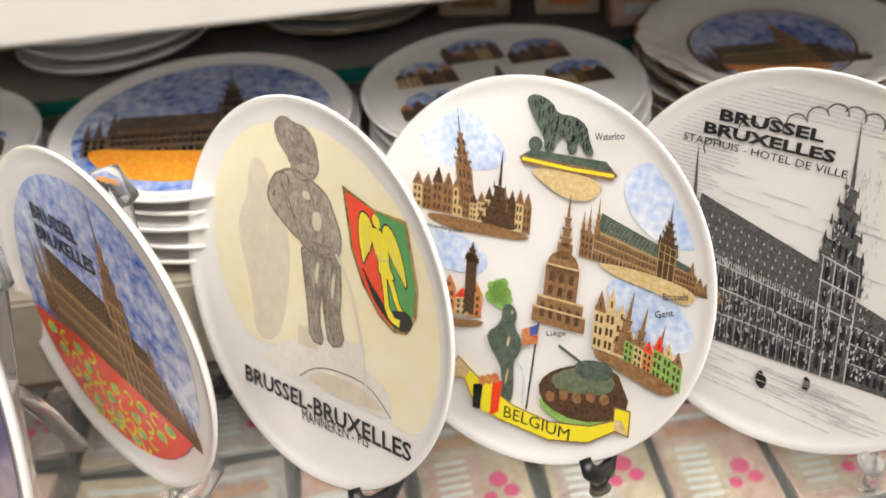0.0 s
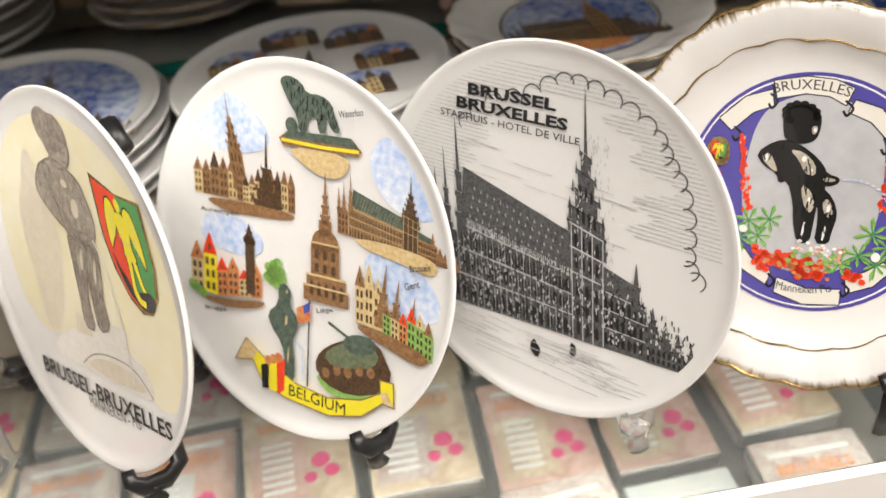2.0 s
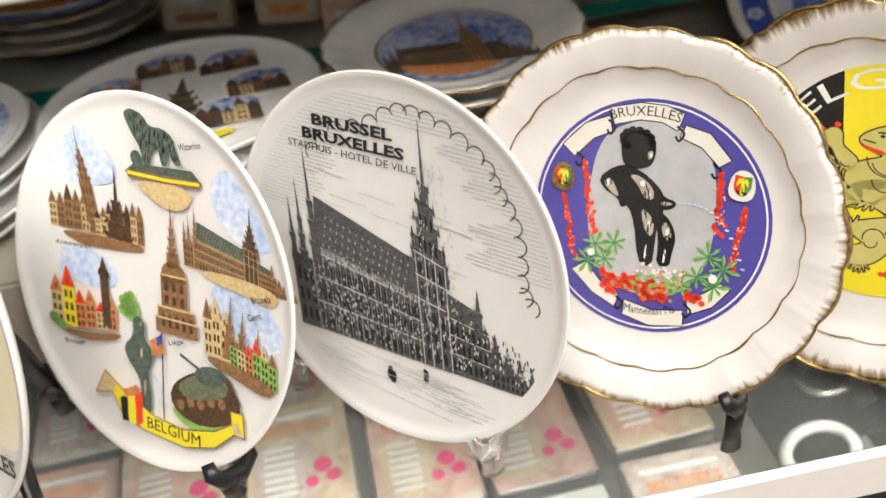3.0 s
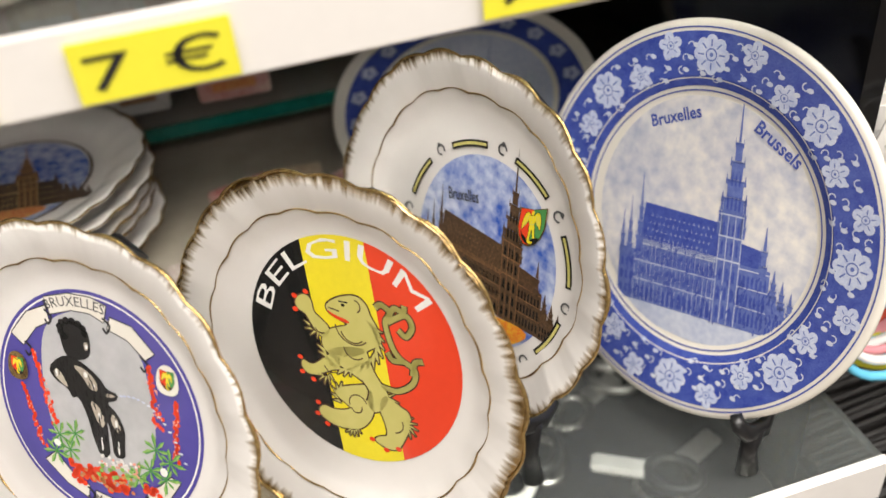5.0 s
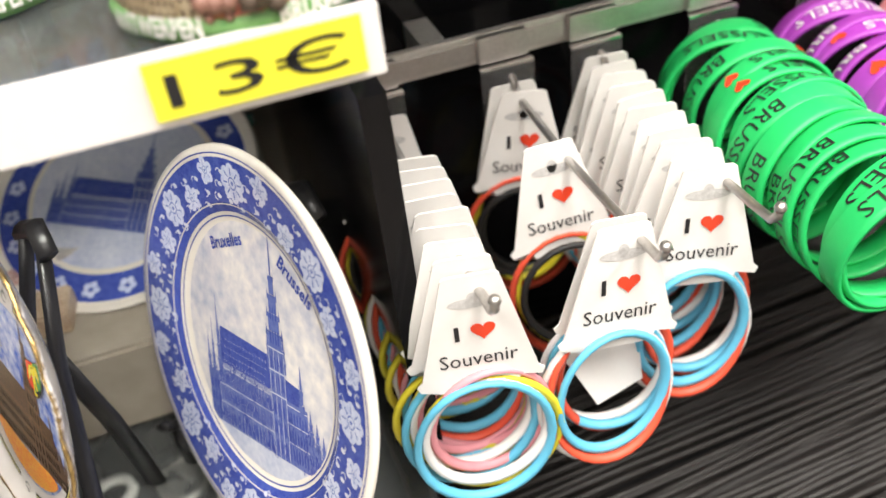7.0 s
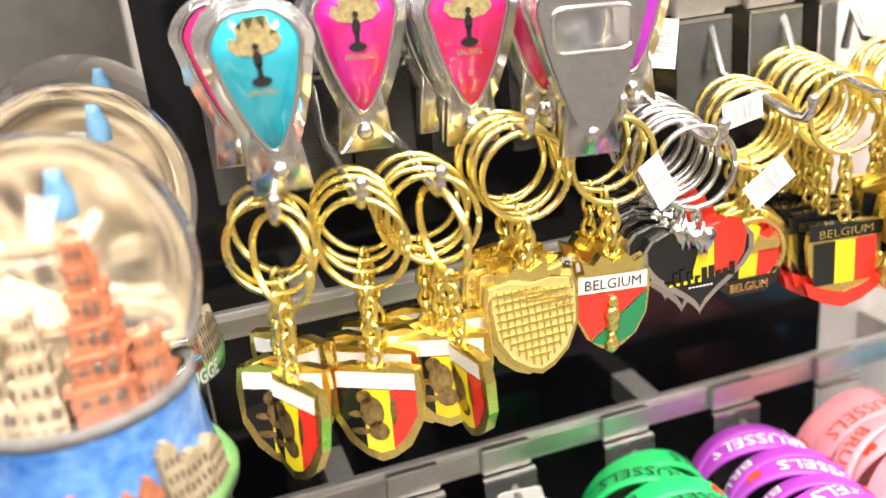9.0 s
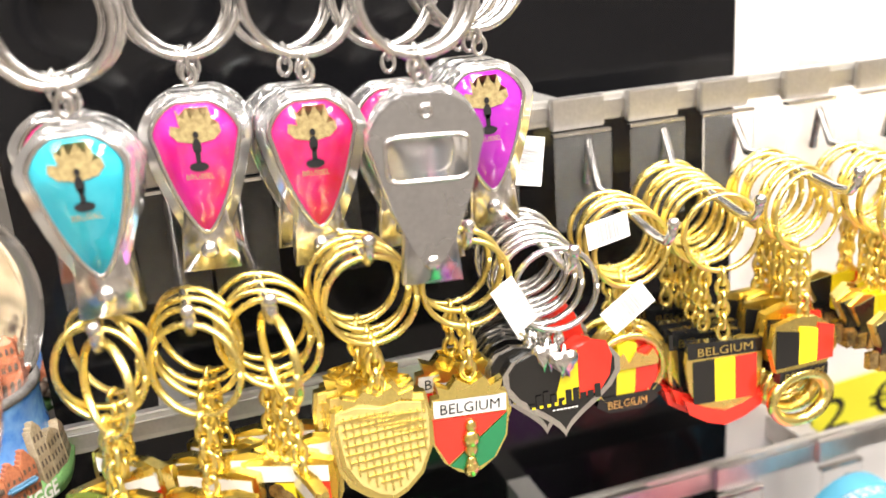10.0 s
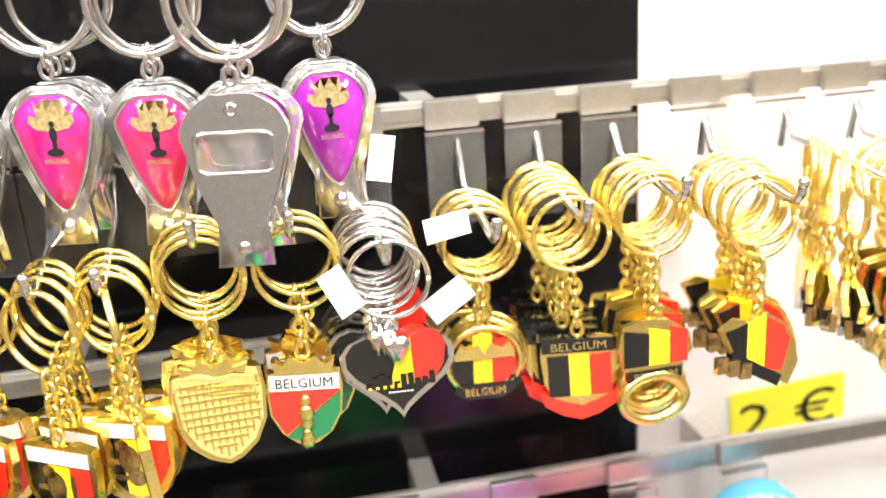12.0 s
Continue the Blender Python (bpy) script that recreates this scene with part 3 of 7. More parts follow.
# cream plate with a sketched statue
plate, m = white_plate("white souvenir plate with cream print of a statue and a shield", (-0.1000, 0.3018, 0.9758), (-0.734, -0.617, 0.284), 0.0809)
pr = Press(plate, 0.0809, 0.0004)
pr.ink("cream_ground", [rounded([(-0.40, 0.80), (0.1, 0.90), (0.62, 0.68), (0.90, 0.25), (0.92, -0.28), (0.70, -0.40), (0.5, -0.22), (0.1, -0.25), (-0.2, -0.38), (-0.45, -0.45), (-0.72, -0.2), (-0.82, 0.25), (-0.68, 0.6)], 3)], CREAM)
pr.ink("statue_shadow", [rounded([(-0.51, 0.53), (-0.45, 0.60), (-0.38, 0.57), (-0.33, 0.50), (-0.33, 0.43), (-0.23, 0.39), (-0.15, 0.24), (-0.13, 0.09), (-0.16, -0.32), (-0.37, -0.43), (-0.44, -0.12), (-0.56, 0.10), (-0.57, 0.23), (-0.50, 0.38)])], SKETCH_SHADE)
pr.ink("basin", [rounded([(-0.33, -0.54), (-0.21, -0.36), (0.01, -0.23), (0.27, -0.19), (0.51, -0.17), (0.64, -0.22), (0.68, -0.36), (0.45, -0.40), (0.12, -0.46)])], SKETCH_PALE)
pr.ink("basin_mouth", [rounded([(0.04, -0.45), (0.12, -0.37), (0.28, -0.31), (0.48, -0.28), (0.63, -0.33), (0.46, -0.39), (0.25, -0.43)])], SKETCH_SHADE)
pr.ink("basin_rim", stroke(curved([(0.0, -0.46), (0.12, -0.35), (0.30, -0.28), (0.50, -0.26), (0.66, -0.34)]), 0.008), SKETCH)
pr.ink("plinth", [[(-0.04, -0.17), (0.11, -0.13), (0.12, -0.25), (-0.03, -0.28)]], SKETCH_SHADE)
pr.ink("plinth_front", [[(0.11, -0.13), (0.44, -0.06), (0.45, -0.16), (0.12, -0.25)]], SKETCH_PALE)
HAT = rounded([(-0.33, 0.81), (-0.26, 0.87), (-0.17, 0.85), (-0.10, 0.86), (-0.02, 0.82), (0.02, 0.74), (-0.05, 0.70), (-0.17, 0.63), (-0.22, 0.68), (-0.30, 0.73)])
FACE = rounded([(-0.18, 0.66), (-0.01, 0.76), (0.025, 0.70), (0.0, 0.63), (-0.08, 0.59), (-0.16, 0.60)])
TORSO = rounded([(-0.28, 0.57), (-0.16, 0.63), (-0.06, 0.62), (0.09, 0.59), (0.15, 0.51), (0.22, 0.41), (0.21, 0.30), (0.10, 0.26), (-0.05, 0.26), (-0.10, 0.34), (-0.17, 0.45)])
ARM = rounded([(-0.26, 0.59), (-0.33, 0.50), (-0.34, 0.40), (-0.23, 0.34), (-0.10, 0.29), (-0.01, 0.29), (-0.03, 0.36), (-0.17, 0.41), (-0.21, 0.47), (-0.17, 0.57)])
LEGS = rounded([(-0.07, 0.30), (0.21, 0.34), (0.25, 0.13), (0.25, 0.01), (0.31, -0.12), (0.20, -0.18), (0.15, -0.04), (0.115, 0.12), (0.105, -0.06), (0.17, -0.19), (0.06, -0.21), (0.03, -0.06), (-0.01, 0.08)], 1)
pr.ink("statue", [LEGS], SKETCH_MID, "grey engraved statue")
pr.ink("statue_torso", [TORSO], SKETCH_MID)
pr.ink("statue_arm", [ARM], SKETCH_MID)
pr.ink("statue_face", [FACE], SKETCH_MID)
pr.ink("statue_hair", [HAT], SKETCH)
pr.ink("statue_lines", [b for o in (TORSO, ARM, LEGS, FACE) for b in stroke(o, 0.014, True)] + stroke(curved([(-0.06, 0.60), (0.04, 0.45), (0.03, 0.30)]), 0.009) + stroke(curved([(-0.02, 0.30), (0.08, 0.27), (0.19, 0.33)]), 0.016) + stroke([(0.115, 0.26), (0.12, 0.08)], 0.014) + stroke([(-0.07, 0.69), (-0.02, 0.69)], 0.014) + stroke([(-0.05, 0.64), (-0.01, 0.65)], 0.01), SKETCH)
pr.ink("statue_hatching", shading(TORSO, 3, 300, 0.0035, 0.04) + shading(LEGS, 4, 700, 0.0035, 0.045) + shading(ARM, 5, 260, 0.0035, 0.03) + shading(FACE, 6, 70, 0.003, 0.025), SKETCH)
pr.ink("statue_lights", [oval(0.04, 0.43, 0.035, 0.05, 16), oval(-0.05, 0.53, 0.03, 0.02, 14), oval(0.07, 0.17, 0.013, 0.06, 14), oval(0.19, 0.15, 0.013, 0.07, 14)], SKETCH_SHADE)
pr.ink("water_jet", stroke(curved([(0.19, 0.32), (0.29, 0.22), (0.39, 0.02), (0.48, -0.25), (0.50, -0.34)]), 0.016), SKETCH_PALE)


def crest(pr, f, rim=0.03):
    """A pointed shield, red and green, with a plain yellow winged shape."""
    out = [(0, 1), (0.5, 0.95), (1, 1), (1.02, 0.5), (0.92, 0.25), (0.72, 0.06), (0.5, 0), (0.28, 0.06), (0.08, 0.25), (-0.02, 0.5)]
    half = lambda s: [(0.5, 0.95), (0.5 + s * 0.48, 0.98), (0.5 + s * 0.5, 0.5), (0.5 + s * 0.4, 0.26), (0.5 + s * 0.21, 0.08), (0.5, 0.025)]  # noqa: E731
    wing = lambda s: rounded([(0.5 + s * 0.06, 0.80), (0.5 + s * 0.16, 0.90), (0.5 + s * 0.28, 0.86), (0.5 + s * 0.36, 0.66), (0.5 + s * 0.36, 0.42), (0.5 + s * 0.28, 0.52), (0.5 + s * 0.18, 0.60)], 1)  # noqa: E731
    trunk = rounded([(0.38, 0.80), (0.60, 0.82), (0.64, 0.66), (0.60, 0.56), (0.68, 0.44), (0.40, 0.42), (0.44, 0.56), (0.37, 0.66)], 1)
    legs = [[(0.44, 0.44), (0.53, 0.44), (0.50, 0.26), (0.49, 0.14), (0.41, 0.14), (0.43, 0.26)], [(0.55, 0.44), (0.64, 0.44), (0.68, 0.28), (0.76, 0.18), (0.68, 0.15), (0.60, 0.27)]]
    pr.ink("shield_edge", spread([[(0.5 + (x - 0.5) * 1.05, 0.5 + (y - 0.5) * 1.03) for x, y in out]], f), GILT)
    pr.ink("shield_half", spread([half(-1)], f), RED, "red half")
    pr.ink("shield_half", spread([half(1)], f), GREEN, "green half")
    pr.ink("winged_outline", spread(stroke(wing(-1), 0.03, True) + stroke(wing(1), 0.03, True) + stroke(trunk, 0.035, True) + [b for leg in legs for b in stroke(leg, 0.03, True)], f), BLACK_PRINT)
    pr.ink("winged_shape", spread([wing(-1), wing(1), oval(0.5, 0.87, 0.06, 0.055, 14), trunk] + legs, f), YELLOW)
    pr.ink("feather_lines", spread([b for q in (-1, 1) for k in range(3) for b in stroke([(0.5 + q * (0.14 + 0.06 * k), 0.82 - 0.02 * k), (0.5 + q * (0.20 + 0.05 * k), 0.58 - 0.04 * k)], 0.012)] + stroke([(0.4, 0.60), (0.5, 0.56), (0.62, 0.60)], 0.016) + stroke([(0.5, 0.8), (0.5, 0.6)], 0.012), f), OLIVE)
    pr.ink("dark_shape", spread([rounded([(0.10, 0.44), (0.22, 0.30), (0.34, 0.24), (0.44, 0.14), (0.60, 0.20), (0.84, 0.26), (0.86, 0.14), (0.70, 0.05), (0.5, 0.04), (0.3, 0.12), (0.2, 0.22)], 1)], f), BLACK_PRINT)
    pr.ink("pale_shape", spread([[(0.42, 0.15), (0.5, 0.19), (0.56, 0.13), (0.66, 0.14), (0.62, 0.07), (0.52, 0.07), (0.46, 0.09)]], f), YELLOW)


crest(pr, lambda x, y: (0.20 + 0.40 * x + 0.21 * (1 - y), 0.66 - 0.54 * (1 - y) - 0.015 * x))
pr.text("BRUSSEL-BRUXELLES", -0.43, -0.72, 0.83, -0.49, 0.10, INK, bold=0.02)
pr.text("MANNEKEN - PIS", 0.06, -0.70, 0.55, -0.58, 0.065, INK)
easel(m, 0.0809, BLACK_PLASTIC, "black plastic plate stand")

# plate with many small views
plate, m = white_plate("white souvenir plate with many small printed town views", (-0.0127, 0.3015, 0.9738), (-0.612, -0.694, 0.379), 0.0802)
pr = Press(plate, 0.0802, 0.0004)
for blob in ([(-0.72, 0.62), (-0.62, 0.74), (-0.44, 0.74), (-0.22, 0.62), (-0.2, 0.5), (-0.5, 0.42), (-0.74, 0.46)], [(0.40, 0.62), (0.52, 0.76), (0.70, 0.62), (0.88, 0.42), (0.7, 0.36), (0.5, 0.44)], [(-0.68, 0.04), (-0.5, 0.1), (-0.24, 0.08), (-0.18, -0.06), (-0.4, -0.12), (-0.66, -0.1)], [(0.42, 0.12), (0.6, 0.2), (0.84, 0.12), (0.95, -0.05), (0.8, -0.14), (0.55, -0.04)]):
    pr.ink("sky_patch", [rounded(blob)], SKY, "pale blue printed sky")
house_row(pr, (-0.72, 0.16), (-0.40, 0.19), (0.26, 0.24), 5, 1, (OCHRE, BROWN, BRICK_RED, BROWN), (BROWN_DARK, BROWN))
pr.ink("tower", spread([rect(-0.46, 0.24, -0.36, 0.46)] + spire(-0.41, 0.45, 0.085, 0.31, 4), lambda x, y: (x - 0.33 * (y - 0.36), y)), BROWN)
pr.ink("tower_tracery", spread(slots(-0.45, 0.26, -0.37, 0.45, 3, 3, 0.5) + slots(-0.44, 0.46, -0.38, 0.60, 2, 3, 0.5), lambda x, y: (x - 0.33 * (y - 0.36), y)), BROWN_DARK)
house_row(pr, (-0.40, 0.19), (0.0, 0.22), (0.18, 0.27), 9, 2, (BROWN, OCHRE, BROWN_DARK, OCHRE), (BROWN, BROWN_DARK))
pr.ink("fountain", spread(spire(-0.19, 0.18, 0.17, 0.42, 4), lambda x, y: (x - 0.1 * (y - 0.2), y)), BROWN_DARK)
pr.ink("square", [rounded([(-0.66, 0.15), (-0.4, 0.19), (0.0, 0.22), (0.0, 0.18), (-0.3, 0.13), (-0.5, 0.11)])], BROWN)
town_hall(pr, bent(0.35, 0.20, 0.62, 0.87, 0.20, 0.44, 0.12), BROWN, BROWN_DARK, OCHRE, BROWN_DARK, BRONZE, tiers=4)
pr.ink("square", [rounded([(0.36, 0.20), (0.60, 0.23), (0.88, 0.22), (0.87, 0.13), (0.7, 0.15), (0.48, 0.16)])], OCHRE)
house_row(pr, (-0.70, -0.40), (-0.50, -0.38), (0.36, 0.30), 2, 3, (OCHRE, YELLOW), (RED, BRICK_RED))
house_row(pr, (-0.50, -0.38), (-0.18, -0.30), (0.28, 0.16), 4, 4, (BRICK_RED, BROWN, OCHRE), (BRICK_RED, RED))
pr.ink("belfry", spread([rect(-0.30, -0.30, -0.235, 0.02), rect(-0.31, -0.02, -0.225, 0.01)] + spire(-0.267, 0.0, 0.05, 0.09, 2), lambda x, y: (x - 0.12 * (y + 0.2), y)), BROWN_DARK)
pr.ink("quay", [rounded([(-0.70, -0.42), (-0.4, -0.38), (-0.14, -0.30), (-0.18, -0.36), (-0.45, -0.44)])], BROWN)
pr.ink("tree", [oval(-0.10 + 0.05 * math.cos(2.4 * k) * math.sqrt(k / 10), -0.13 + 0.06 * math.sin(2.4 * k) * math.sqrt(k / 10), 0.03, 0.028, 10) for k in range(14)], LEAF)
pr.ink("bush", [oval(-0.70 + 0.03 * k, -0.37 - 0.01 * k, 0.03, 0.03, 9) for k in range(4)], LEAF)
pr.ink("mound", [rounded([(-0.09, 0.56), (0.34, 0.60), (0.30, 0.48), (0.17, 0.45), (0.03, 0.49)])], OCHRE)
pr.ink("mound_band", [[(-0.13, 0.59), (-0.07, 0.64), (0.32, 0.68), (0.39, 0.63), (0.37, 0.60), (-0.10, 0.56)]], BROWN)
pr.ink("slab_top", [[(-0.11, 0.60), (-0.07, 0.64), (0.32, 0.68), (0.37, 0.64)]], BRONZE)
pr.ink("slab_gilt", stroke([(-0.11, 0.585), (0.15, 0.60), (0.37, 0.625)], 0.016), YELLOW)
LION = rounded([(-0.15, 0.88), (-0.10, 0.91), (-0.01, 0.89), (0.03, 0.84), (0.12, 0.85), (0.19, 0.82), (0.215, 0.76), (0.26, 0.69), (0.205, 0.685), (0.155, 0.76), (0.165, 0.67), (0.12, 0.665), (0.10, 0.745), (0.045, 0.72), (0.05, 0.65), (0.0, 0.645), (-0.02, 0.72), (-0.08, 0.78), (-0.12, 0.83)], 1)
pr.ink("lion_shape", [LION, oval(-0.055, 0.67, 0.038, 0.038, 14)], BRONZE)
pr.ink("lion_shading", shading(LION, 9, 160, 0.006, 0.03), BLACK_PRINT)
skew = lambda x, y: (x + 0.10 * (0.2 - y), y + 0.1 * (x - 0.2))  # noqa: E731
pr.ink("monument", spread([rect(0.07, -0.19, 0.36, -0.11), rect(0.09, -0.11, 0.34, -0.05), rect(0.12, -0.05, 0.30, 0.12), oval(0.21, 0.12, 0.085, 0.08, 16), rect(0.17, 0.16, 0.25, 0.24)] + spire(0.21, 0.22, 0.05, 0.27, 3), skew), BROWN)
pr.ink("monument_niches", spread(slots(0.10, -0.17, 0.34, -0.06, 5, 1, 0.5) + slots(0.13, -0.04, 0.29, 0.1, 3, 2, 0.5), skew), BROWN_DARK)
pr.ink("monument_light", spread(stroke([(0.09, -0.05), (0.34, -0.05)], 0.012) + stroke([(0.12, 0.12), (0.30, 0.12)], 0.01) + stroke([(0.07, -0.11), (0.36, -0.11)], 0.01), skew), OCHRE)
house_row(pr, (0.45, -0.22), (0.62, -0.22), (0.36, 0.30), 3, 7, (OCHRE, YELLOW, OCHRE), (OCHRE, BROWN))
pr.ink("tower", spire(0.60, -0.2, 0.07, 0.33, 3) + spire(0.68, -0.2, 0.06, 0.28, 3) + spire(0.78, -0.22, 0.05, 0.24, 3), BROWN)
house_row(pr, (0.62, -0.22), (0.92, -0.28), (0.20, 0.26), 6, 8, (OCHRE, BRICK_RED, YELLOW, LEAF), (BROWN, RED, OCHRE))
pr.ink("riverbank", [rounded([(0.46, -0.22), (0.70, -0.22), (0.92, -0.26), (0.86, -0.33), (0.66, -0.29), (0.48, -0.26)])], BROWN)
FIG = rounded([(-0.06, -0.18), (-0.01, -0.155), (0.035, -0.20), (0.025, -0.27), (0.09, -0.33), (0.085, -0.40), (0.06, -0.46), (0.09, -0.58), (0.095, -0.69), (0.035, -0.70), (0.01, -0.54), (-0.03, -0.48), (-0.09, -0.43), (-0.125, -0.36), (-0.05, -0.28)], 1)
pr.ink("small_statue", [FIG], BRONZE)
pr.ink("small_statue_light", [oval(0.01, -0.36, 0.008, 0.03, 10), oval(0.0, -0.20, 0.006, 0.012, 8), oval(0.04, -0.55, 0.005, 0.05, 8)], OCHRE)
pr.ink("small_jet", stroke(curved([(0.08, -0.45), (0.13, -0.5), (0.15, -0.66)]), 0.008), SKY)
pr.ink("flagpole", stroke([(0.155, -0.20), (0.185, -0.68)], 0.01), INK)
pr.ink("small_flag", [[(0.07, -0.27), (0.155, -0.21), (0.175, -0.31), (0.09, -0.35)]], BRICK_RED)
pr.ink("small_flag_corner", [[(0.115, -0.24), (0.155, -0.21), (0.163, -0.26), (0.125, -0.285)]], BLUE)
pr.ink("tank_ground", [rounded([(0.22, -0.58), (0.4, -0.56), (0.68, -0.52), (0.7, -0.58), (0.5, -0.67), (0.3, -0.66)])], LEAF)
pr.ink("tank_shape", [rounded([(0.22, -0.54), (0.25, -0.45), (0.34, -0.37), (0.48, -0.30), (0.61, -0.29), (0.66, -0.36), (0.71, -0.43), (0.66, -0.54), (0.47, -0.63), (0.29, -0.62)], 1)], BROWN_DARK)
pr.ink("tank_hull", [rounded([(0.27, -0.46), (0.36, -0.37), (0.50, -0.31), (0.62, -0.33), (0.60, -0.42), (0.48, -0.47), (0.34, -0.51)], 1)], TANK_GREEN)
pr.ink("tank_turret", [rounded([(0.38, -0.34), (0.46, -0.28), (0.58, -0.27), (0.60, -0.34), (0.50, -0.39), (0.42, -0.39)], 1)], BRONZE)
pr.ink("tank_wheels", [oval(0.30 + 0.07 * k, -0.555 + 0.025 * k + 0.012 * (k % 2), 0.026, 0.03, 12) for k in range(5)], BROWN)
pr.ink("gun", stroke([(0.29, -0.275), (0.47, -0.33)], 0.016), BRONZE)
RIB = [(-0.26, -0.55), (-0.33, -0.70), (-0.20, -0.66), (-0.12, -0.77), (0.04, -0.80), (0.34, -0.79), (0.55, -0.71), (0.67, -0.59), (0.74, -0.59), (0.72, -0.46), (0.64, -0.47), (0.65, -0.54), (0.54, -0.62), (0.33, -0.69), (0.11, -0.69), (-0.12, -0.62)]
pr.ink("ribbon", [RIB], YELLOW)
pr.ink("ribbon_folds", [[(-0.26, -0.55), (-0.33, -0.70), (-0.20, -0.66), (-0.17, -0.60)], [(0.65, -0.54), (0.67, -0.59), (0.74, -0.59), (0.69, -0.52)]], OCHRE)
pr.ink("ribbon_line", stroke(RIB, 0.007, True), BROWN)
pr.text("BELGIUM", 0.07, -0.775, 0.45, -0.745, 0.065, INK)
for k, m_ in enumerate((BLACK_PRINT, YELLOW, RED)):
    x = -0.14 + 0.055 * k
    pr.ink("shield_stripe", [[(x, -0.67 + 0.03 * k), (x + 0.055, -0.64 + 0.03 * k), (x + 0.065, -0.79 + (0.03 if k == 2 else 0)), (x + 0.02, -0.80)]], m_)
pr.ink("crown", [oval(-0.09 + 0.035 * k, -0.625 + 0.02 * k, 0.025, 0.03, 8) for k in range(3)], BRICK_RED)
for body, x, y, w in (("Waterloo", 0.32, 0.785, 0.07), ("Antwerpen", -0.50, 0.09, 0.14), ("Brugge", -0.49, -0.47, 0.08), ("Brussels", 0.80, 0.155, 0.055), ("Li\u00e8ge", 0.27, -0.235, 0.05), ("Gent", 0.77, 0.06, 0.04)):
    pr.text(body, x - w, y - 0.02, x + w, y + 0.02, 0.034, INK, bold=0.01)
easel(m, 0.0802, BLACK_PLASTIC, "black plastic plate stand")

# black and white town hall plate
plate, m = white_plate("white souvenir plate with black engraved town hall", (0.0879, 0.2778, 0.9794), (-0.672, -0.706, 0.215), 0.0788)
pr = Press(plate, 0.0788, 0.0004)
hatch = []
rng = random.Random(4)
for k in range(34):
    y = 0.86 - 0.021 * k
    lim = math.sqrt(max(0.0, 0.83 - y * y))
    for side in (-1, 1):
        a = (0.28 + 0.17 * math.sin(k * 0.55) * math.sin(k * 0.23) + 0.35 * (1 - y)) if side > 0 else (0.2 + 0.5 * (0.86 - y) + 0.05 * math.sin(k * 0.9))
        if y > 0.74:
            a = 0.0
        if a < lim - 0.02:
            hatch.append([(side * a, y), (side * lim, y - 0.004), (side * lim, y - 0.0085), (side * a, y - 0.006)])
for k in range(26):
    x, y = rng.uniform(-0.75, 0.45), rng.choice((0.4, 0.36, 0.3, 0.26, 0.2, 0.14, 0.08)) + rng.uniform(-0.02, 0.02)
    w = rng.uniform(0.08, 0.25)
    hatch.append([(x, y), (x + w, y - 0.01), (x + w, y - 0.014), (x, y - 0.005)])
for k in range(24):
    x, y = rng.uniform(-0.55, 0.2), -0.56 - 0.014 * k
    w = rng.uniform(0.15, 0.5)
    if math.hypot(x + w, y) < 0.88 and math.hypot(x, y) < 0.88:
        hatch.append([(x, y), (x + w, y - 0.01), (x + w, y - 0.015), (x, y - 0.004)])
pr.ink("hatching", hatch, INK_PALE, "fine engraved sky lines")
cloud, edge_pts = [], curved([(-0.52, 0.46), (-0.40, 0.62), (-0.18, 0.69), (-0.01, 0.80), (0.14, 0.81), (0.32, 0.76), (0.49, 0.67), (0.56, 0.56), (0.65, 0.45), (0.71, 0.27), (0.73, 0.10), (0.81, 0.01)], 2)
for (ax, ay), (bx, by) in zip(edge_pts, edge_pts[1:]):
    d = math.degrees(math.atan2(by - ay, bx - ax))
    cloud += band((ax + bx) / 2, (ay + by) / 2, 0.045, 0.052, 8, d - 10, d + 170)
pr.ink("cloud_edge", cloud, INK_GREY)
town_hall(pr, bent(-0.47, -0.54, 0.86, 0.62, -0.48, 0.34, 0.13), INK_GREY, INK, INK_PALE, INK_GREY, INK_GREY)
FRONT = [(-0.60, -0.15), (-0.32, -0.03), (0.21, -0.12), (0.62, -0.15), (0.84, -0.28), (0.82, -0.40), (0.60, -0.46), (-0.03, -0.50), (-0.45, -0.54)]
pr.ink("front_hatching", shading(FRONT, 12, 500, 0.006, 0.025), INK)
pr.ink("front_lights", shading(FRONT, 13, 420, 0.007, 0.016), INK_PALE)
pr.ink("tower_hatching", shading([(0.13, 0.34), (0.18, 0.62), (0.28, 0.62), (0.34, 0.34), (0.40, -0.1), (0.44, -0.42), (0.27, -0.44), (0.18, -0.1)], 14, 200, 0.005, 0.02), INK_PALE)
pr.ink("small_passers", [oval(0.0, -0.64, 0.02, 0.045, 12), oval(0.02, -0.66, 0.022, 0.04, 12), oval(0.23, -0.58, 0.018, 0.045, 12), oval(0.22, -0.55, 0.01, 0.02, 8)], INK)
pr.ink("ground_strokes", [b for k in range(26) for b in stroke([(rng.uniform(-0.3, 0.3) + 0.012 * k, -0.56 - 0.007 * k), (rng.uniform(0.0, 0.5) + 0.012 * k, -0.555 - 0.007 * k)], 0.004)], INK_PALE)
pr.text("BRUSSEL", -0.495, 0.645, -0.0, 0.665, 0.06, INK, bold=0.035)
pr.text("BRUXELLES", -0.56, 0.565, 0.07, 0.585, 0.06, INK, bold=0.035)
pr.text("STADHUIS - HOTEL DE VILLE", -0.655, 0.505, 0.14, 0.53, 0.038, INK)
easel(m, 0.0788, CLEAR_PLASTIC, "clear plastic plate stand")

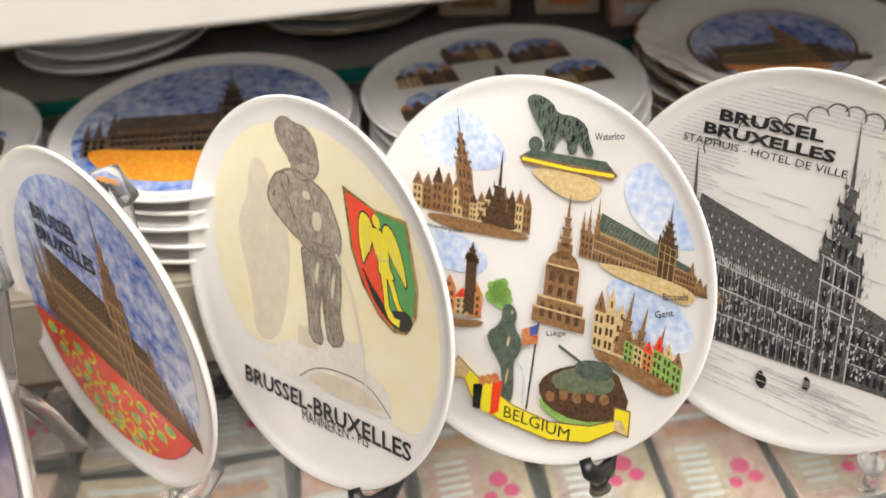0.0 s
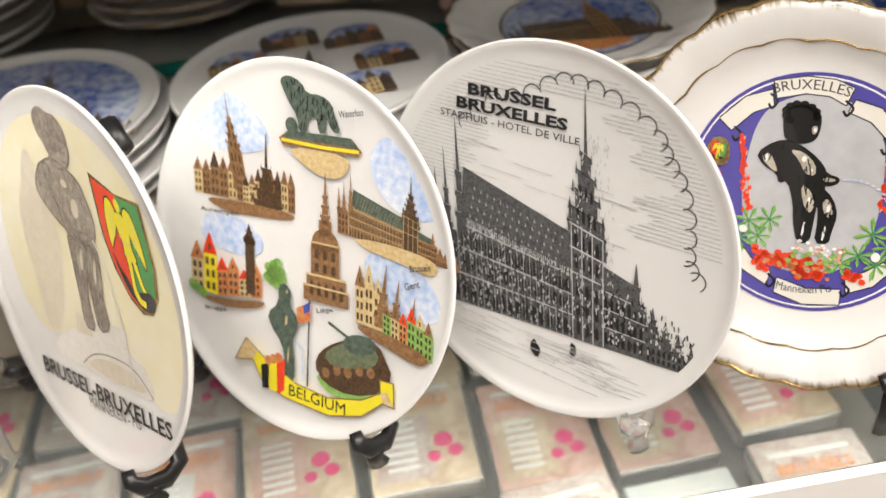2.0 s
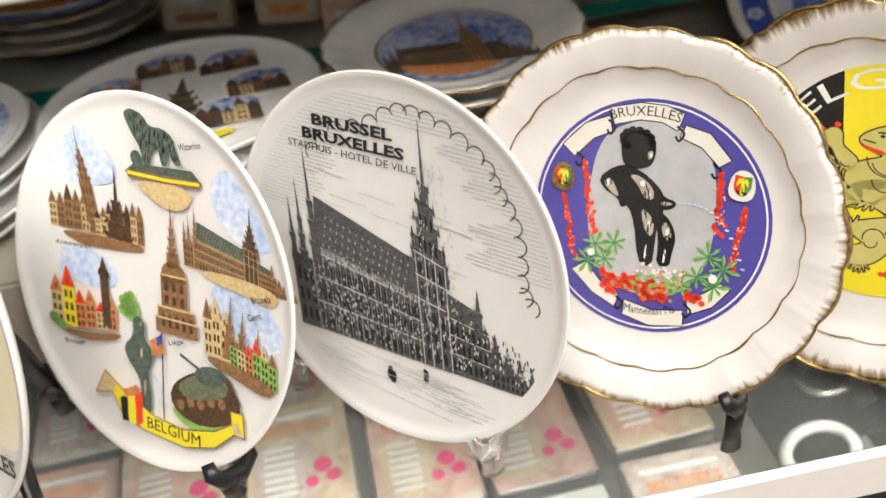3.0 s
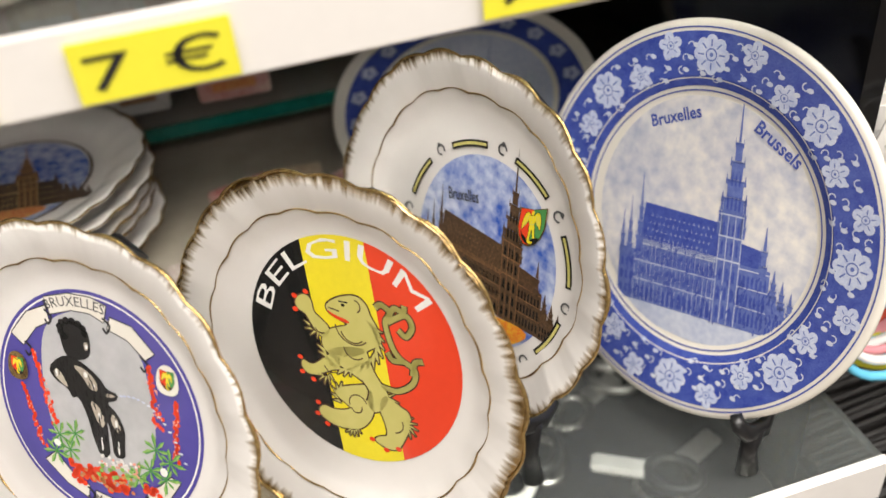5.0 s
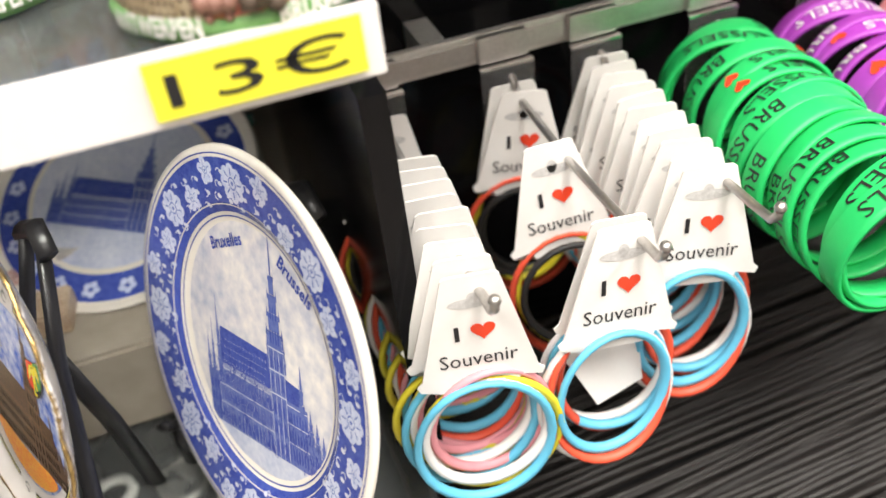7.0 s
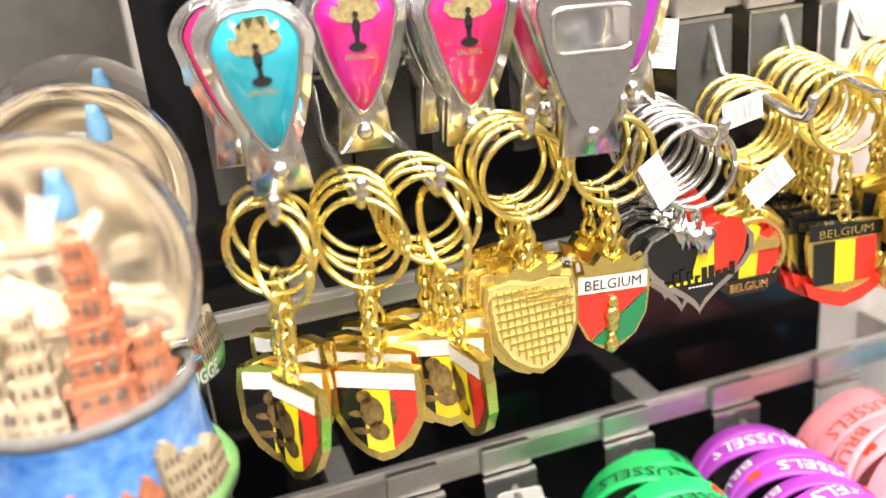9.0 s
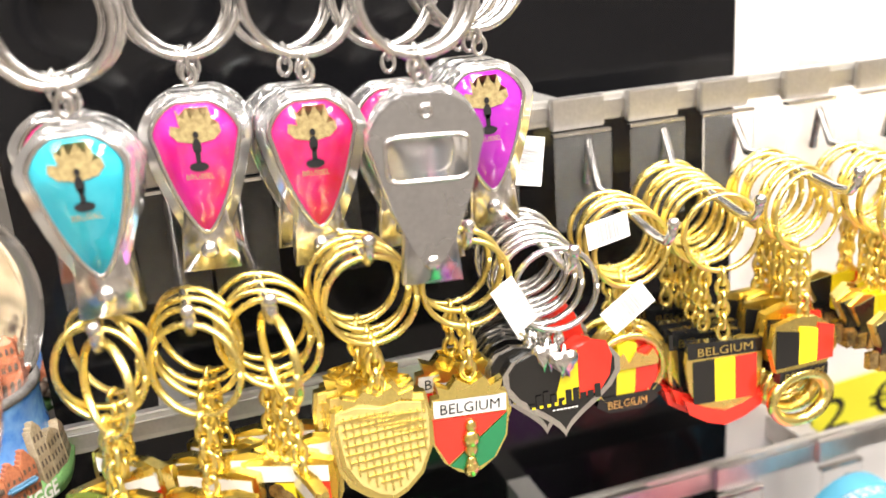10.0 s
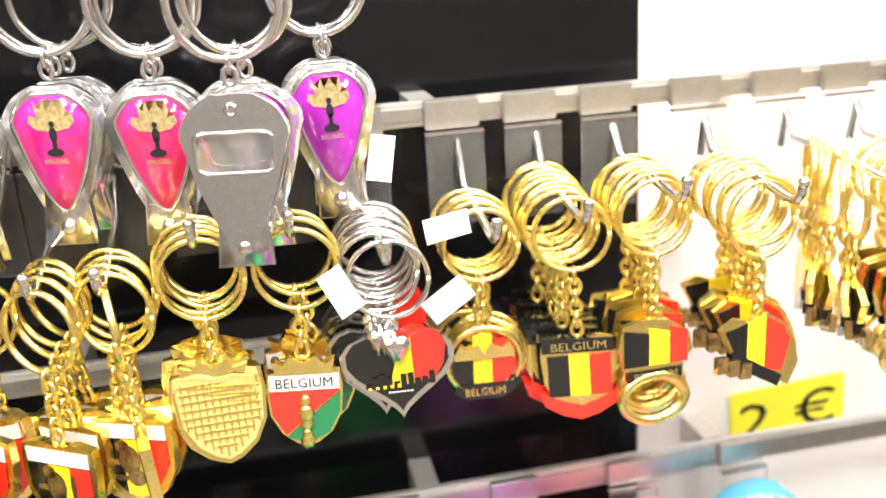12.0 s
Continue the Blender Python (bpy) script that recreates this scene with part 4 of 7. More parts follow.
# colour photo plate at the shelf's far end
plate, m = white_plate("white souvenir plate with blue sky town hall photo", (-0.1848, 0.3106, 0.9688), (-0.730, -0.673, 0.118), 0.0765)
pr = Press(plate, 0.0765, 0.0004)
pr.ink("sky_ground", [oval(0, 0, 0.84, 0.84, 48)], SKY_DEEP)
town_hall(pr, bent(-0.46, -0.24, 0.70, 0.56, -0.40, 0.48, 0.12), BROWN, BROWN_DARK, OCHRE, BROWN)
pr.ink("carpet", [[(-0.80, -0.24), (-0.3, -0.24), (0.3, -0.34), (0.73, -0.41)] + [(0.835 * math.cos(radians(a)), 0.835 * math.sin(radians(a))) for a in range(-32, -163, -10)]], RED)
spots = [(x, y) for j, y in enumerate((-0.34, -0.45, -0.56, -0.67, -0.76)) for x in np.linspace(-0.62 + 0.09 * j, 0.62 - 0.1 * j, 10 - j) if y < -0.36 - 0.1 * x]
pr.ink("carpet_leaves", [oval(x, y, 0.05, 0.03, 12) for x, y in spots[::2]], LEAF)
pr.ink("carpet_curls", [b for k, (x, y) in enumerate(spots) for b in band(x, y, 0.03, 0.05, 10, 70 * k, 70 * k + 230)], YELLOW)
pr.text("BRUSSEL", -0.5, 0.46, -0.05, 0.46, 0.1, INK, bold=0.03)
pr.text("BRUXELLES", -0.5, 0.33, 0.08, 0.33, 0.1, INK, bold=0.03)
easel(m, 0.0765, CLEAR_PLASTIC, "clear plastic plate stand")

plate, m = white_plate("white souvenir plate with violet print", (-0.240, 0.288, 0.952), (-0.80, -0.54, 0.26), 0.0815)
pr = Press(plate, 0.0815, 0.0004)
pr.ink("violet_ground", [oval(0, 0, 0.8, 0.8, 48)], PURPLE)
pr.ink("red_flowers", [oval(0.2 + 0.1 * k, -0.3 - 0.05 * k, 0.06, 0.09, 12) for k in range(4)], RED)
easel(m, 0.0815, CLEAR_PLASTIC, "clear plastic plate stand")


# ---- fluted plates with gilt edges ----
def fluted_plate(label, centre, normal, R, well, spin=0.0):
    m = facing(centre, normal, spin)
    ob = thing("fluted_plate", m, label, "plate", "souvenir plates")
    part("dish", scalloped(R, well), RIM_A, ob)
    part("gilt_edge", scallop_line(R, R * 1.0, well * 1.02, 0.0011), GILT, ob, "worn gilt edge line")
    part("gilt_line", scallop_line(R, R * 0.805, well * 0.50 + 0.0003, 0.00055), GILT, ob, "thin wavy gilt line")
    return ob, m


plate, m = fluted_plate("white fluted plate with violet statue print and gilt edge", (0.187, 0.268, 0.986), (-0.590, -0.727, 0.34), 0.0755, 0.007)
pr = Press(plate, 0.0765, 0.0003)
C = (0.03, 0.025)
pr.ink("violet_ring", [oval(*C, 0.615, 0.615, 56)], PURPLE)
pr.ink("white_ring", band(*C, 0.588, 0.597, 56), PAPER)
pr.ink("grey_ground", [rounded([(-0.28, 0.36), (-0.2, 0.47), (0.0, 0.55), (0.14, 0.52), (0.30, 0.42), (0.36, 0.2), (0.38, -0.12), (0.25, -0.36), (0.0, -0.40), (-0.18, -0.34), (-0.28, -0.1), (-0.3, 0.15)])], GREY_PRINT)
SCROLLS = ([(-0.47, 0.33), (-0.36, 0.46), (-0.24, 0.515), (-0.22, 0.44), (-0.31, 0.39), (-0.40, 0.28)], [(-0.24, 0.56), (-0.09, 0.605), (0.04, 0.61), (0.13, 0.585), (0.11, 0.50), (0.03, 0.53), (-0.08, 0.525), (-0.21, 0.48)], [(0.15, 0.53), (0.27, 0.51), (0.39, 0.40), (0.34, 0.36), (0.24, 0.44), (0.13, 0.47)], [(-0.33, -0.34), (-0.20, -0.44), (-0.07, -0.49), (-0.06, -0.42), (-0.17, -0.37), (-0.26, -0.28)], [(-0.02, -0.52), (0.13, -0.545), (0.30, -0.50), (0.29, -0.42), (0.13, -0.46), (-0.02, -0.44)], [(0.32, -0.43), (0.43, -0.36), (0.50, -0.25), (0.45, -0.23), (0.38, -0.30), (0.30, -0.35)])
for o in SCROLLS:
    pr.ink("banner_line", stroke(o, 0.012, True), INK)
    pr.ink("banner", [o], CREAM_GLAZE, "white scroll banner")
    pr.layer -= 2
pr.layer += 2
pr.ink("banner_shade", [b for x, y in ((-0.225, 0.465), (0.125, 0.49), (-0.05, -0.46), (0.31, -0.41), (-0.37, 0.27), (0.33, 0.34)) for b in stroke(curved([(x - 0.02, y + 0.03), (x + 0.02, y), (x, y - 0.04), (x - 0.02, y - 0.02)], 5), 0.012)], INK)
pr.text("BRUXELLES", -0.175, 0.0, 0.175, 0.04, 0.05, INK, bend=0.53)
pr.text("Manneken Pis", -0.136, 0.04, 0.136, 0.10, 0.045, INK, bend=-0.57)
rf = random.Random(8)
LUPINS = (((-0.34, 0.26), (-0.24, -0.12), 0.022), ((-0.43, 0.06), (-0.33, -0.26), 0.018), ((0.355, 0.33), (0.40, 0.02), 0.026), ((0.50, 0.18), (0.49, -0.14), 0.018))
for a, b, w in LUPINS:
    pr.ink("flower_spike", [oval(a[0] + (b[0] - a[0]) * k / 34 + rf.uniform(-1, 1) * w * (0.3 + k / 34), a[1] + (b[1] - a[1]) * k / 34, 0.011, 0.013, 7) for k in range(35)], RED, "red flower spike")
    pr.layer -= 1
pr.layer += 1
pr.ink("flower_lights", [oval(a[0] + (b[0] - a[0]) * u + rf.uniform(-1, 1) * w, a[1] + (b[1] - a[1]) * u, 0.005, 0.006, 6) for a, b, w in LUPINS for u in [rf.random() for _ in range(16)]], SALMON_PRINT)
leaves, veins = [], []
for x, y in ((-0.22, -0.17), (-0.16, -0.24), (-0.25, -0.27), (-0.12, -0.14), (0.37, -0.10), (0.45, -0.15), (0.33, -0.22), (0.42, -0.25), (0.26, -0.28)):
    a0 = rf.uniform(0, 1)
    for k in range(7):
        a, r = a0 + 0.9 * k, rf.uniform(0.06, 0.095)
        leaves.append([(x, y), (x + r * 0.6 * math.cos(a - 0.22), y + r * 0.6 * math.sin(a - 0.22)), (x + r * math.cos(a), y + r * math.sin(a)), (x + r * 0.6 * math.cos(a + 0.22), y + r * 0.6 * math.sin(a + 0.22))])
        veins += stroke([(x, y), (x + r * 0.8 * math.cos(a + 0.12), y + r * 0.8 * math.sin(a + 0.12))], 0.006)
pr.ink("leaves", leaves, LEAF, "green leaves")
pr.ink("leaf_veins", veins, GREEN)
pr.ink("leaf_flowers", [oval(-0.24, -0.22, 0.022, 0.02, 10), oval(0.41, -0.21, 0.022, 0.025, 10)], PAPER)
HEAD = rounded([(-0.165, 0.41), (-0.13, 0.46), (-0.05, 0.475), (0.01, 0.44), (0.025, 0.38), (0.015, 0.30), (-0.06, 0.27), (-0.13, 0.28), (-0.15, 0.33)], 2)
BODY = rounded([(-0.255, 0.19), (-0.18, 0.265), (-0.10, 0.29), (0.01, 0.245), (0.08, 0.19), (0.10, 0.155), (0.17, 0.145), (0.155, 0.105), (0.09, 0.085), (0.155, 0.04), (0.195, -0.04), (0.185, -0.14), (0.185, -0.20), (0.115, -0.21), (0.11, -0.10), (0.088, 0.0), (0.092, -0.11), (0.095, -0.215), (0.035, -0.23), (-0.005, -0.13), (-0.025, -0.03), (-0.075, 0.08), (-0.115, 0.055), (-0.135, 0.105), (-0.215, 0.135)], 1)
pr.ink("statue", [BODY, HEAD] + [oval(-0.08 + 0.075 * math.cos(k * 0.5), 0.42 + 0.05 * math.sin(k * 0.5), 0.022, 0.02, 9) for k in range(9)], BLACK_PRINT, "dark statue print")
pr.ink("statue_lights", [rounded(o, 1) for o in ([(-0.23, 0.17), (-0.19, 0.21), (-0.13, 0.12), (-0.15, 0.11)], [(-0.10, 0.24), (-0.03, 0.24), (0.04, 0.19), (0.05, 0.13), (0.0, 0.13), (-0.04, 0.19)], [(-0.01, 0.08), (0.05, 0.05), (0.08, -0.02), (0.06, -0.07), (0.02, -0.02)], [(0.11, 0.02), (0.14, 0.03), (0.175, -0.04), (0.15, -0.07), (0.12, -0.03)], [(-0.02, 0.37), (0.01, 0.38), (0.01, 0.34), (-0.01, 0.33)], [(0.09, 0.135), (0.15, 0.135), (0.14, 0.12), (0.09, 0.11)])], SKETCH_MID)
pr.ink("statue_gloss", [oval(-0.02, 0.205, 0.012, 0.016, 12), oval(0.025, 0.155, 0.008, 0.008, 10), oval(0.045, 0.0, 0.007, 0.02, 10), oval(0.145, -0.02, 0.008, 0.022, 10), oval(0.0, 0.355, 0.008, 0.012, 8), oval(-0.2, 0.175, 0.008, 0.02, 8), oval(0.05, -0.15, 0.006, 0.04, 8), oval(0.15, -0.15, 0.006, 0.04, 8)], PAPER)
pr.ink("statue_hatching", shading(BODY, 21, 240, 0.006, 0.03), BLACK_PRINT)
pr.ink("water_jet", [o for k, (x, y) in enumerate(curved([(0.18, 0.14), (0.26, 0.15), (0.36, 0.12), (0.46, 0.02), (0.55, -0.14)], 7)) for o in [oval(x, y, 0.012, 0.006, 7)] if k % 2], BLUE_PALE)
for mat_, count, x0, x1, y0, y1, r in ((RED, 60, -0.16, 0.22, -0.41, -0.30, 0.02), (RED, 10, 0.28, 0.38, -0.36, -0.30, 0.018), (BRICK_RED, 26, -0.14, 0.22, -0.41, -0.30, 0.012), (PAPER, 36, 0.02, 0.27, -0.27, -0.21, 0.011), (SALMON_PRINT, 20, 0.02, 0.27, -0.28, -0.21, 0.008), (LEAF, 16, 0.0, 0.3, -0.33, -0.26, 0.014)):
    pr.ink("blossoms", [oval(rf.uniform(x0, x1), rf.uniform(y0, y1), r, r * 0.9, 7) for _ in range(count)], mat_, "printed blossoms")
for dx, dy in ((-0.445, 0.16), (0.465, 0.29)):
    pr.ink("crest_cloth", [rounded([(dx - 0.065, dy - 0.075), (dx + 0.065, dy - 0.075), (dx + 0.06, dy + 0.05), (dx, dy + 0.085), (dx - 0.06, dy + 0.05)])], CREAM_GLAZE if dx > 0 else GILT)
    pr.layer -= 1
    crest(pr, lambda x, y, dx=dx, dy=dy: (dx - 0.04 + 0.08 * x, dy - 0.05 + 0.10 * y))
easel(m, 0.0765, BLACK_PLASTIC, "black plastic plate stand")

plate, m = fluted_plate("white fluted plate with a flag disc and a lion", (0.2811, 0.2632, 0.9819), (-0.685, -0.685, 0.249), 0.0785, 0.007)
pr = Press(plate, 0.0780, 0.0003)
C, r = (0.04, 0.07), 0.615
arc = lambda x0, x1: [(C[0] + r * math.sin(a), C[1] + r * math.cos(a)) for a in np.linspace(math.asin(x0), math.asin(x1), 14)] + [(C[0] + r * math.sin(a), C[1] - r * math.cos(a)) for a in np.linspace(math.asin(x1), math.asin(x0), 14)]  # noqa: E731
tiltf = lambda polys: spread(polys, lambda x, y: (C[0] + (x - C[0]) * math.cos(0.21) - (y - C[1]) * math.sin(0.21), C[1] + (x - C[0]) * math.sin(0.21) + (y - C[1]) * math.cos(0.21)))  # noqa: E731
pr.ink("flag_black", tiltf([arc(-1, -0.29)]), BLACK_PRINT)
pr.ink("flag_yellow", tiltf([arc(-0.29, 0.32)]), YELLOW)
pr.ink("flag_red", tiltf([arc(0.32, 1)]), RED)
pr.text("BELGIUM", C[0] - 0.525, C[1] - 0.14, C[0] + 0.525, C[1] + 0.14, 0.105, PAPER, "white letters", 0.0, 0.492)


def tufts(x, y, r, a0, a1, n, long):
    """Pointed locks of fur round a spot."""
    return [[(x + r * math.cos(a), y + r * math.sin(a)), (x + (r + long) * math.cos(a - 0.15), y + (r + long) * math.sin(a - 0.15)), (x + r * math.cos(a + 0.42), y + r * math.sin(a + 0.42))] for a in np.linspace(radians(a0), radians(a1), n)]


BEAST = [rounded(o, 2) for o in (
    [(0.20, -0.20), (0.23, -0.10), (0.32, -0.15), (0.385, -0.17), (0.38, -0.27), (0.345, -0.36), (0.32, -0.41), (0.26, -0.43), (0.17, -0.40), (0.21, -0.365), (0.26, -0.35), (0.235, -0.26)],
    [(-0.12, 0.05), (0.12, 0.13), (0.15, 0.04), (0.19, -0.03), (0.26, -0.10), (0.25, -0.18), (0.17, -0.25), (0.13, -0.18), (0.135, -0.10), (0.10, -0.07), (0.03, -0.045), (-0.05, -0.02)],
    [(0.15, -0.08), (0.04, -0.12), (-0.05, -0.165), (-0.055, -0.21), (-0.0, -0.235), (0.05, -0.26), (-0.06, -0.305), (-0.13, -0.29), (-0.17, -0.34), (-0.12, -0.385), (-0.04, -0.40), (0.09, -0.375), (0.16, -0.29), (0.18, -0.20)],
    [(-0.06, 0.05), (-0.14, -0.03), (-0.20, -0.08), (-0.26, -0.055), (-0.265, -0.11), (-0.21, -0.145), (-0.11, -0.09), (0.0, -0.02)],
    [(-0.08, 0.17), (-0.14, 0.21), (-0.185, 0.235), (-0.19, 0.30), (-0.24, 0.325), (-0.295, 0.275), (-0.28, 0.225), (-0.23, 0.215), (-0.20, 0.17), (-0.16, 0.12), (-0.11, 0.10)],
    [(-0.11, 0.29), (-0.08, 0.325), (-0.02, 0.365), (0.07, 0.395), (0.13, 0.36), (0.15, 0.30), (0.185, 0.26), (0.225, 0.17), (0.15, 0.12), (0.09, 0.065), (0.03, 0.04), (-0.02, 0.03), (-0.10, 0.02), (-0.14, 0.07), (-0.12, 0.14), (-0.06, 0.18), (0.035, 0.22), (-0.02, 0.235), (-0.09, 0.255)])]
TAIL = [curved(o) for o in ([(0.22, -0.07), (0.31, -0.065), (0.39, 0.0), (0.40, 0.08), (0.32, 0.12), (0.27, 0.18), (0.235, 0.29), (0.26, 0.35), (0.21, 0.38), (0.18, 0.36)], [(0.25, 0.33), (0.28, 0.38), (0.33, 0.375), (0.335, 0.405)], [(0.25, 0.30), (0.34, 0.36), (0.38, 0.31), (0.35, 0.25), (0.31, 0.27)], [(0.39, 0.05), (0.40, 0.12), (0.44, 0.14)], [(0.34, 0.11), (0.28, 0.10), (0.25, 0.13)])]
FUR = tufts(0.04, 0.16, 0.145, -80, 30, 9, 0.05) + tufts(-0.02, 0.06, 0.10, 190, 300, 8, 0.045) + tufts(-0.17, 0.16, 0.035, 180, 320, 5, 0.04) + tufts(-0.12, -0.09, 0.03, 220, 330, 5, 0.05) + tufts(0.0, -0.20, 0.05, 110, 220, 5, 0.035) + tufts(0.04, -0.36, 0.03, 220, 340, 6, 0.04) + tufts(0.35, -0.25, 0.03, -80, 60, 6, 0.05) + tufts(0.25, -0.14, 0.03, -30, 60, 3, 0.04)
pr.ink("lion_outline", [b for o in BEAST + FUR for b in stroke(o, 0.016, True)] + [b for o in TAIL for b in stroke(o, 0.042)], BROWN_DARK)
pr.ink("lion_shape", BEAST + FUR + [b for o in TAIL for b in stroke(o, 0.028)], OLIVE, "gold heraldic lion")
pr.ink("fur_lines", [b for x, y, r0, a, n in ((0.05, 0.22, 0.10, 190, 130), (0.05, 0.20, 0.07, 200, 120), (0.06, 0.1, 0.06, 190, 130), (0.08, -0.22, 0.05, 20, 180), (0.07, -0.24, 0.03, 200, 180), (0.06, 0.33, 0.03, 300, 150), (-0.14, 0.16, 0.03, 200, 110), (-0.08, -0.04, 0.04, 200, 110), (0.29, -0.26, 0.05, 280, 110)) for b in band(x, y, r0, r0 + 0.007, 10, a, a + n)] + stroke([(-0.09, 0.285), (-0.03, 0.28)], 0.008) + stroke(curved([(0.10, -0.07), (0.14, -0.12), (0.13, -0.18)]), 0.008), BROWN_DARK)
pr.ink("lion_eye", [oval(-0.005, 0.32, 0.012, 0.008, 8)] + stroke([(-0.03, 0.335), (0.02, 0.34)], 0.008), BLACK_PRINT)
pr.ink("claws", [oval(x, y, 0.018, 0.014, 8) for x, y in ((-0.295, 0.295), (-0.225, 0.335), (-0.29, 0.22), (-0.27, -0.05), (-0.26, -0.135), (-0.19, -0.16), (-0.165, -0.29), (-0.17, -0.36), (-0.11, -0.405), (0.165, -0.40), (0.25, -0.435), (0.32, -0.405))] + [rounded([(-0.11, 0.275), (-0.06, 0.255), (0.03, 0.245), (0.03, 0.225), (-0.06, 0.235)], 1)], RED)
easel(m, 0.0785, BLACK_PLASTIC, "black plastic plate stand")

plate, m = fluted_plate("white fluted plate with town hall medallion and gilt edge", (0.346, 0.297, 1.0), (-0.873, -0.407, 0.267), 0.0765, 0.009)
pr = Press(plate, 0.0745, 0.0003)
C = (0.10, -0.06)
pr.ink("sky_medallion", [oval(*C, 0.53, 0.56, 48)], SKY_DEEP)
town_hall(pr, bent(-0.24, -0.40, 0.42, 0.58, -0.36, 0.36, 0.10), BROWN_DARK, BLACK_PRINT, BROWN, BROWN_DARK, BROWN_DARK)
pr.ink("carpet", [rounded([(-0.34, -0.36), (0.15, -0.40), (0.55, -0.34), (0.42, -0.50), (0.15, -0.61), (-0.12, -0.57)])], CARPET)
for a0 in (20, 65, 110, 155, 200, 245, 290, 335):
    pr.ink("gilt_bar", band(*C, 0.60, 0.64, 8, a0 - 13, a0 + 13), BLACK_PRINT)
    pr.ink("gilt_bar_line", band(*C, 0.612, 0.628, 8, a0 - 12, a0 + 12), OLIVE)
    q = radians(a0 + 22)
    pr.ink("scroll_ornament", band(C[0] + 0.63 * math.cos(q), C[1] + 0.63 * math.sin(q), 0.022, 0.034, 10, 0, 300) + [oval(C[0] + 0.66 * math.cos(q), C[1] + 0.66 * math.sin(q), 0.014, 0.014, 8)], INK_GREY)
crest(pr, lambda x, y: (0.33 + 0.17 * x, 0.10 + 0.22 * y + 0.06 * x))
pr.text("Bruxelles", -0.20, 0.16, 0.03, 0.22, 0.07, INK, bold=0.01)
easel(m, 0.0765, BLACK_PLASTIC, "black plastic plate stand")

# ---- blue and white plate ----
R = 0.0842
m = facing((0.4385, 0.276, 0.994), (-0.875, -0.37, 0.311))
plate = thing("delft_plate", m, "large blue and white plate with flower border", "plate", "souvenir plates")
WELL = 0.006
part("dish", lathe([(0, 0), (R * 0.62, 0), (R * 0.68, 0.0012), (R * 0.72, WELL * 0.55), (R * 0.97, WELL), (R * 0.995, WELL * 0.95), (R, WELL * 0.7), (R * 0.97, WELL * 0.3), (R * 0.75, -0.002), (R * 0.6, -0.006), (R * 0.56, -0.006), (R * 0.55, -0.003), (0, -0.003)], 96), CREAM_GLAZE, plate)


def rim_z(r):
    return WELL * (0.55 + 0.45 * (r - 0.72) / 0.25) if r > 0.72 else (0.0012 + (WELL * 0.55 - 0.0012) * (r - 0.68) / 0.04 if r > 0.68 else 0.0012 * max(0.0, (r - 0.62) / 0.06))


def rim_ink(name, polys, material, lift, label=""):
    bm = flat([[(x * R, y * R) for x, y in p] for p in polys], 0)
    for v in bm.verts:
        v.co.z = rim_z(v.co.xy.length / R) + lift
    return part(name, bm, material, plate, label, False)


rim_ink("blue_border", band(0, 0, 0.68, 0.73, 96) + band(0, 0, 0.73, 0.94, 96), BLUE, 0.0003, "deep blue border")
rim_ink("border_line", band(0, 0, 0.955, 0.962, 96) + band(0, 0, 0.655, 0.662, 96), BLUE, 0.0003)
PETAL = mat("pale_flower_glaze", (0.66, 0.70, 0.80), 0.2, second=(0.42, 0.48, 0.70), scale=220, coat=0.5)
for k in range(24):
    a = radians(10 + 15 * k)
    big = k % 3 == 0
    rr, s = (0.83, 0.105) if big else (0.785 + 0.095 * (k % 2), 0.068)
    x, y = rr * math.cos(a), rr * math.sin(a)
    petals = 8 if big else 5
    spots = [(x + s * 0.62 * math.cos(a + 2 * math.pi * j / petals), y + s * 0.62 * math.sin(a + 2 * math.pi * j / petals)) for j in range(petals)]
    rim_ink("blossom", [oval(px, py, s * (0.30 if big else 0.38), s * (0.30 if big else 0.38), 12) for px, py in spots] + [oval(x, y, s * 0.5, s * 0.5, 14)], PETAL, 0.0005, "pale painted blossom")
    rim_ink("blossom_heart", band(x, y, s * 0.24, s * 0.30, 12) + [oval(x, y, s * 0.10, s * 0.10, 8)] + [b for px, py in spots for b in stroke([(x + (px - x) * 0.62, y + (py - y) * 0.62), (x + (px - x) * 1.1, y + (py - y) * 1.1)], s * 0.07)], BLUE_MID, 0.0006)
curls = []
for k in range(150):
    a = 2 * math.pi * k / 150
    rr = 0.72 + 0.19 * ((k * 7) % 10) / 10
    curls += [oval(rr * math.cos(a), rr * math.sin(a), 0.018, 0.012, 8)] + band(rr * math.cos(a + 0.03), rr * math.sin(a + 0.03), 0.014, 0.02, 8, 57 * k, 57 * k + 200)
rim_ink("scrollwork", curls, BLUE_PALE, 0.00045)
pr = Press(plate, R, 0.0002)
pr.ink("cloud_ground", [oval(0.035, 0.015, 0.64, 0.64, 56)], CLOUD)
pr.ink("square", [rounded([(-0.42, -0.50), (-0.10, -0.50), (0.29, -0.42), (0.58, -0.36), (0.49, -0.50), (0.14, -0.62), (-0.19, -0.64)])], BLUE_PALE)
town_hall(pr, bent(-0.24, -0.56, 0.36, 0.52, -0.38, 0.50, 0.22), BLUE_MID, BLUE, BLUE_PALE, BLUE_MID, BLUE)
pr.ink("front_hatching", shading([(-0.34, -0.30), (-0.15, -0.15), (0.12, -0.14), (0.40, -0.10), (0.58, -0.20), (0.60, -0.38), (0.30, -0.45), (-0.30, -0.56)], 31, 420, 0.006, 0.03), BLUE)
pr.text("Bruxelles", -0.39, 0.37, -0.13, 0.51, 0.065, BLUE, bold=0.02)
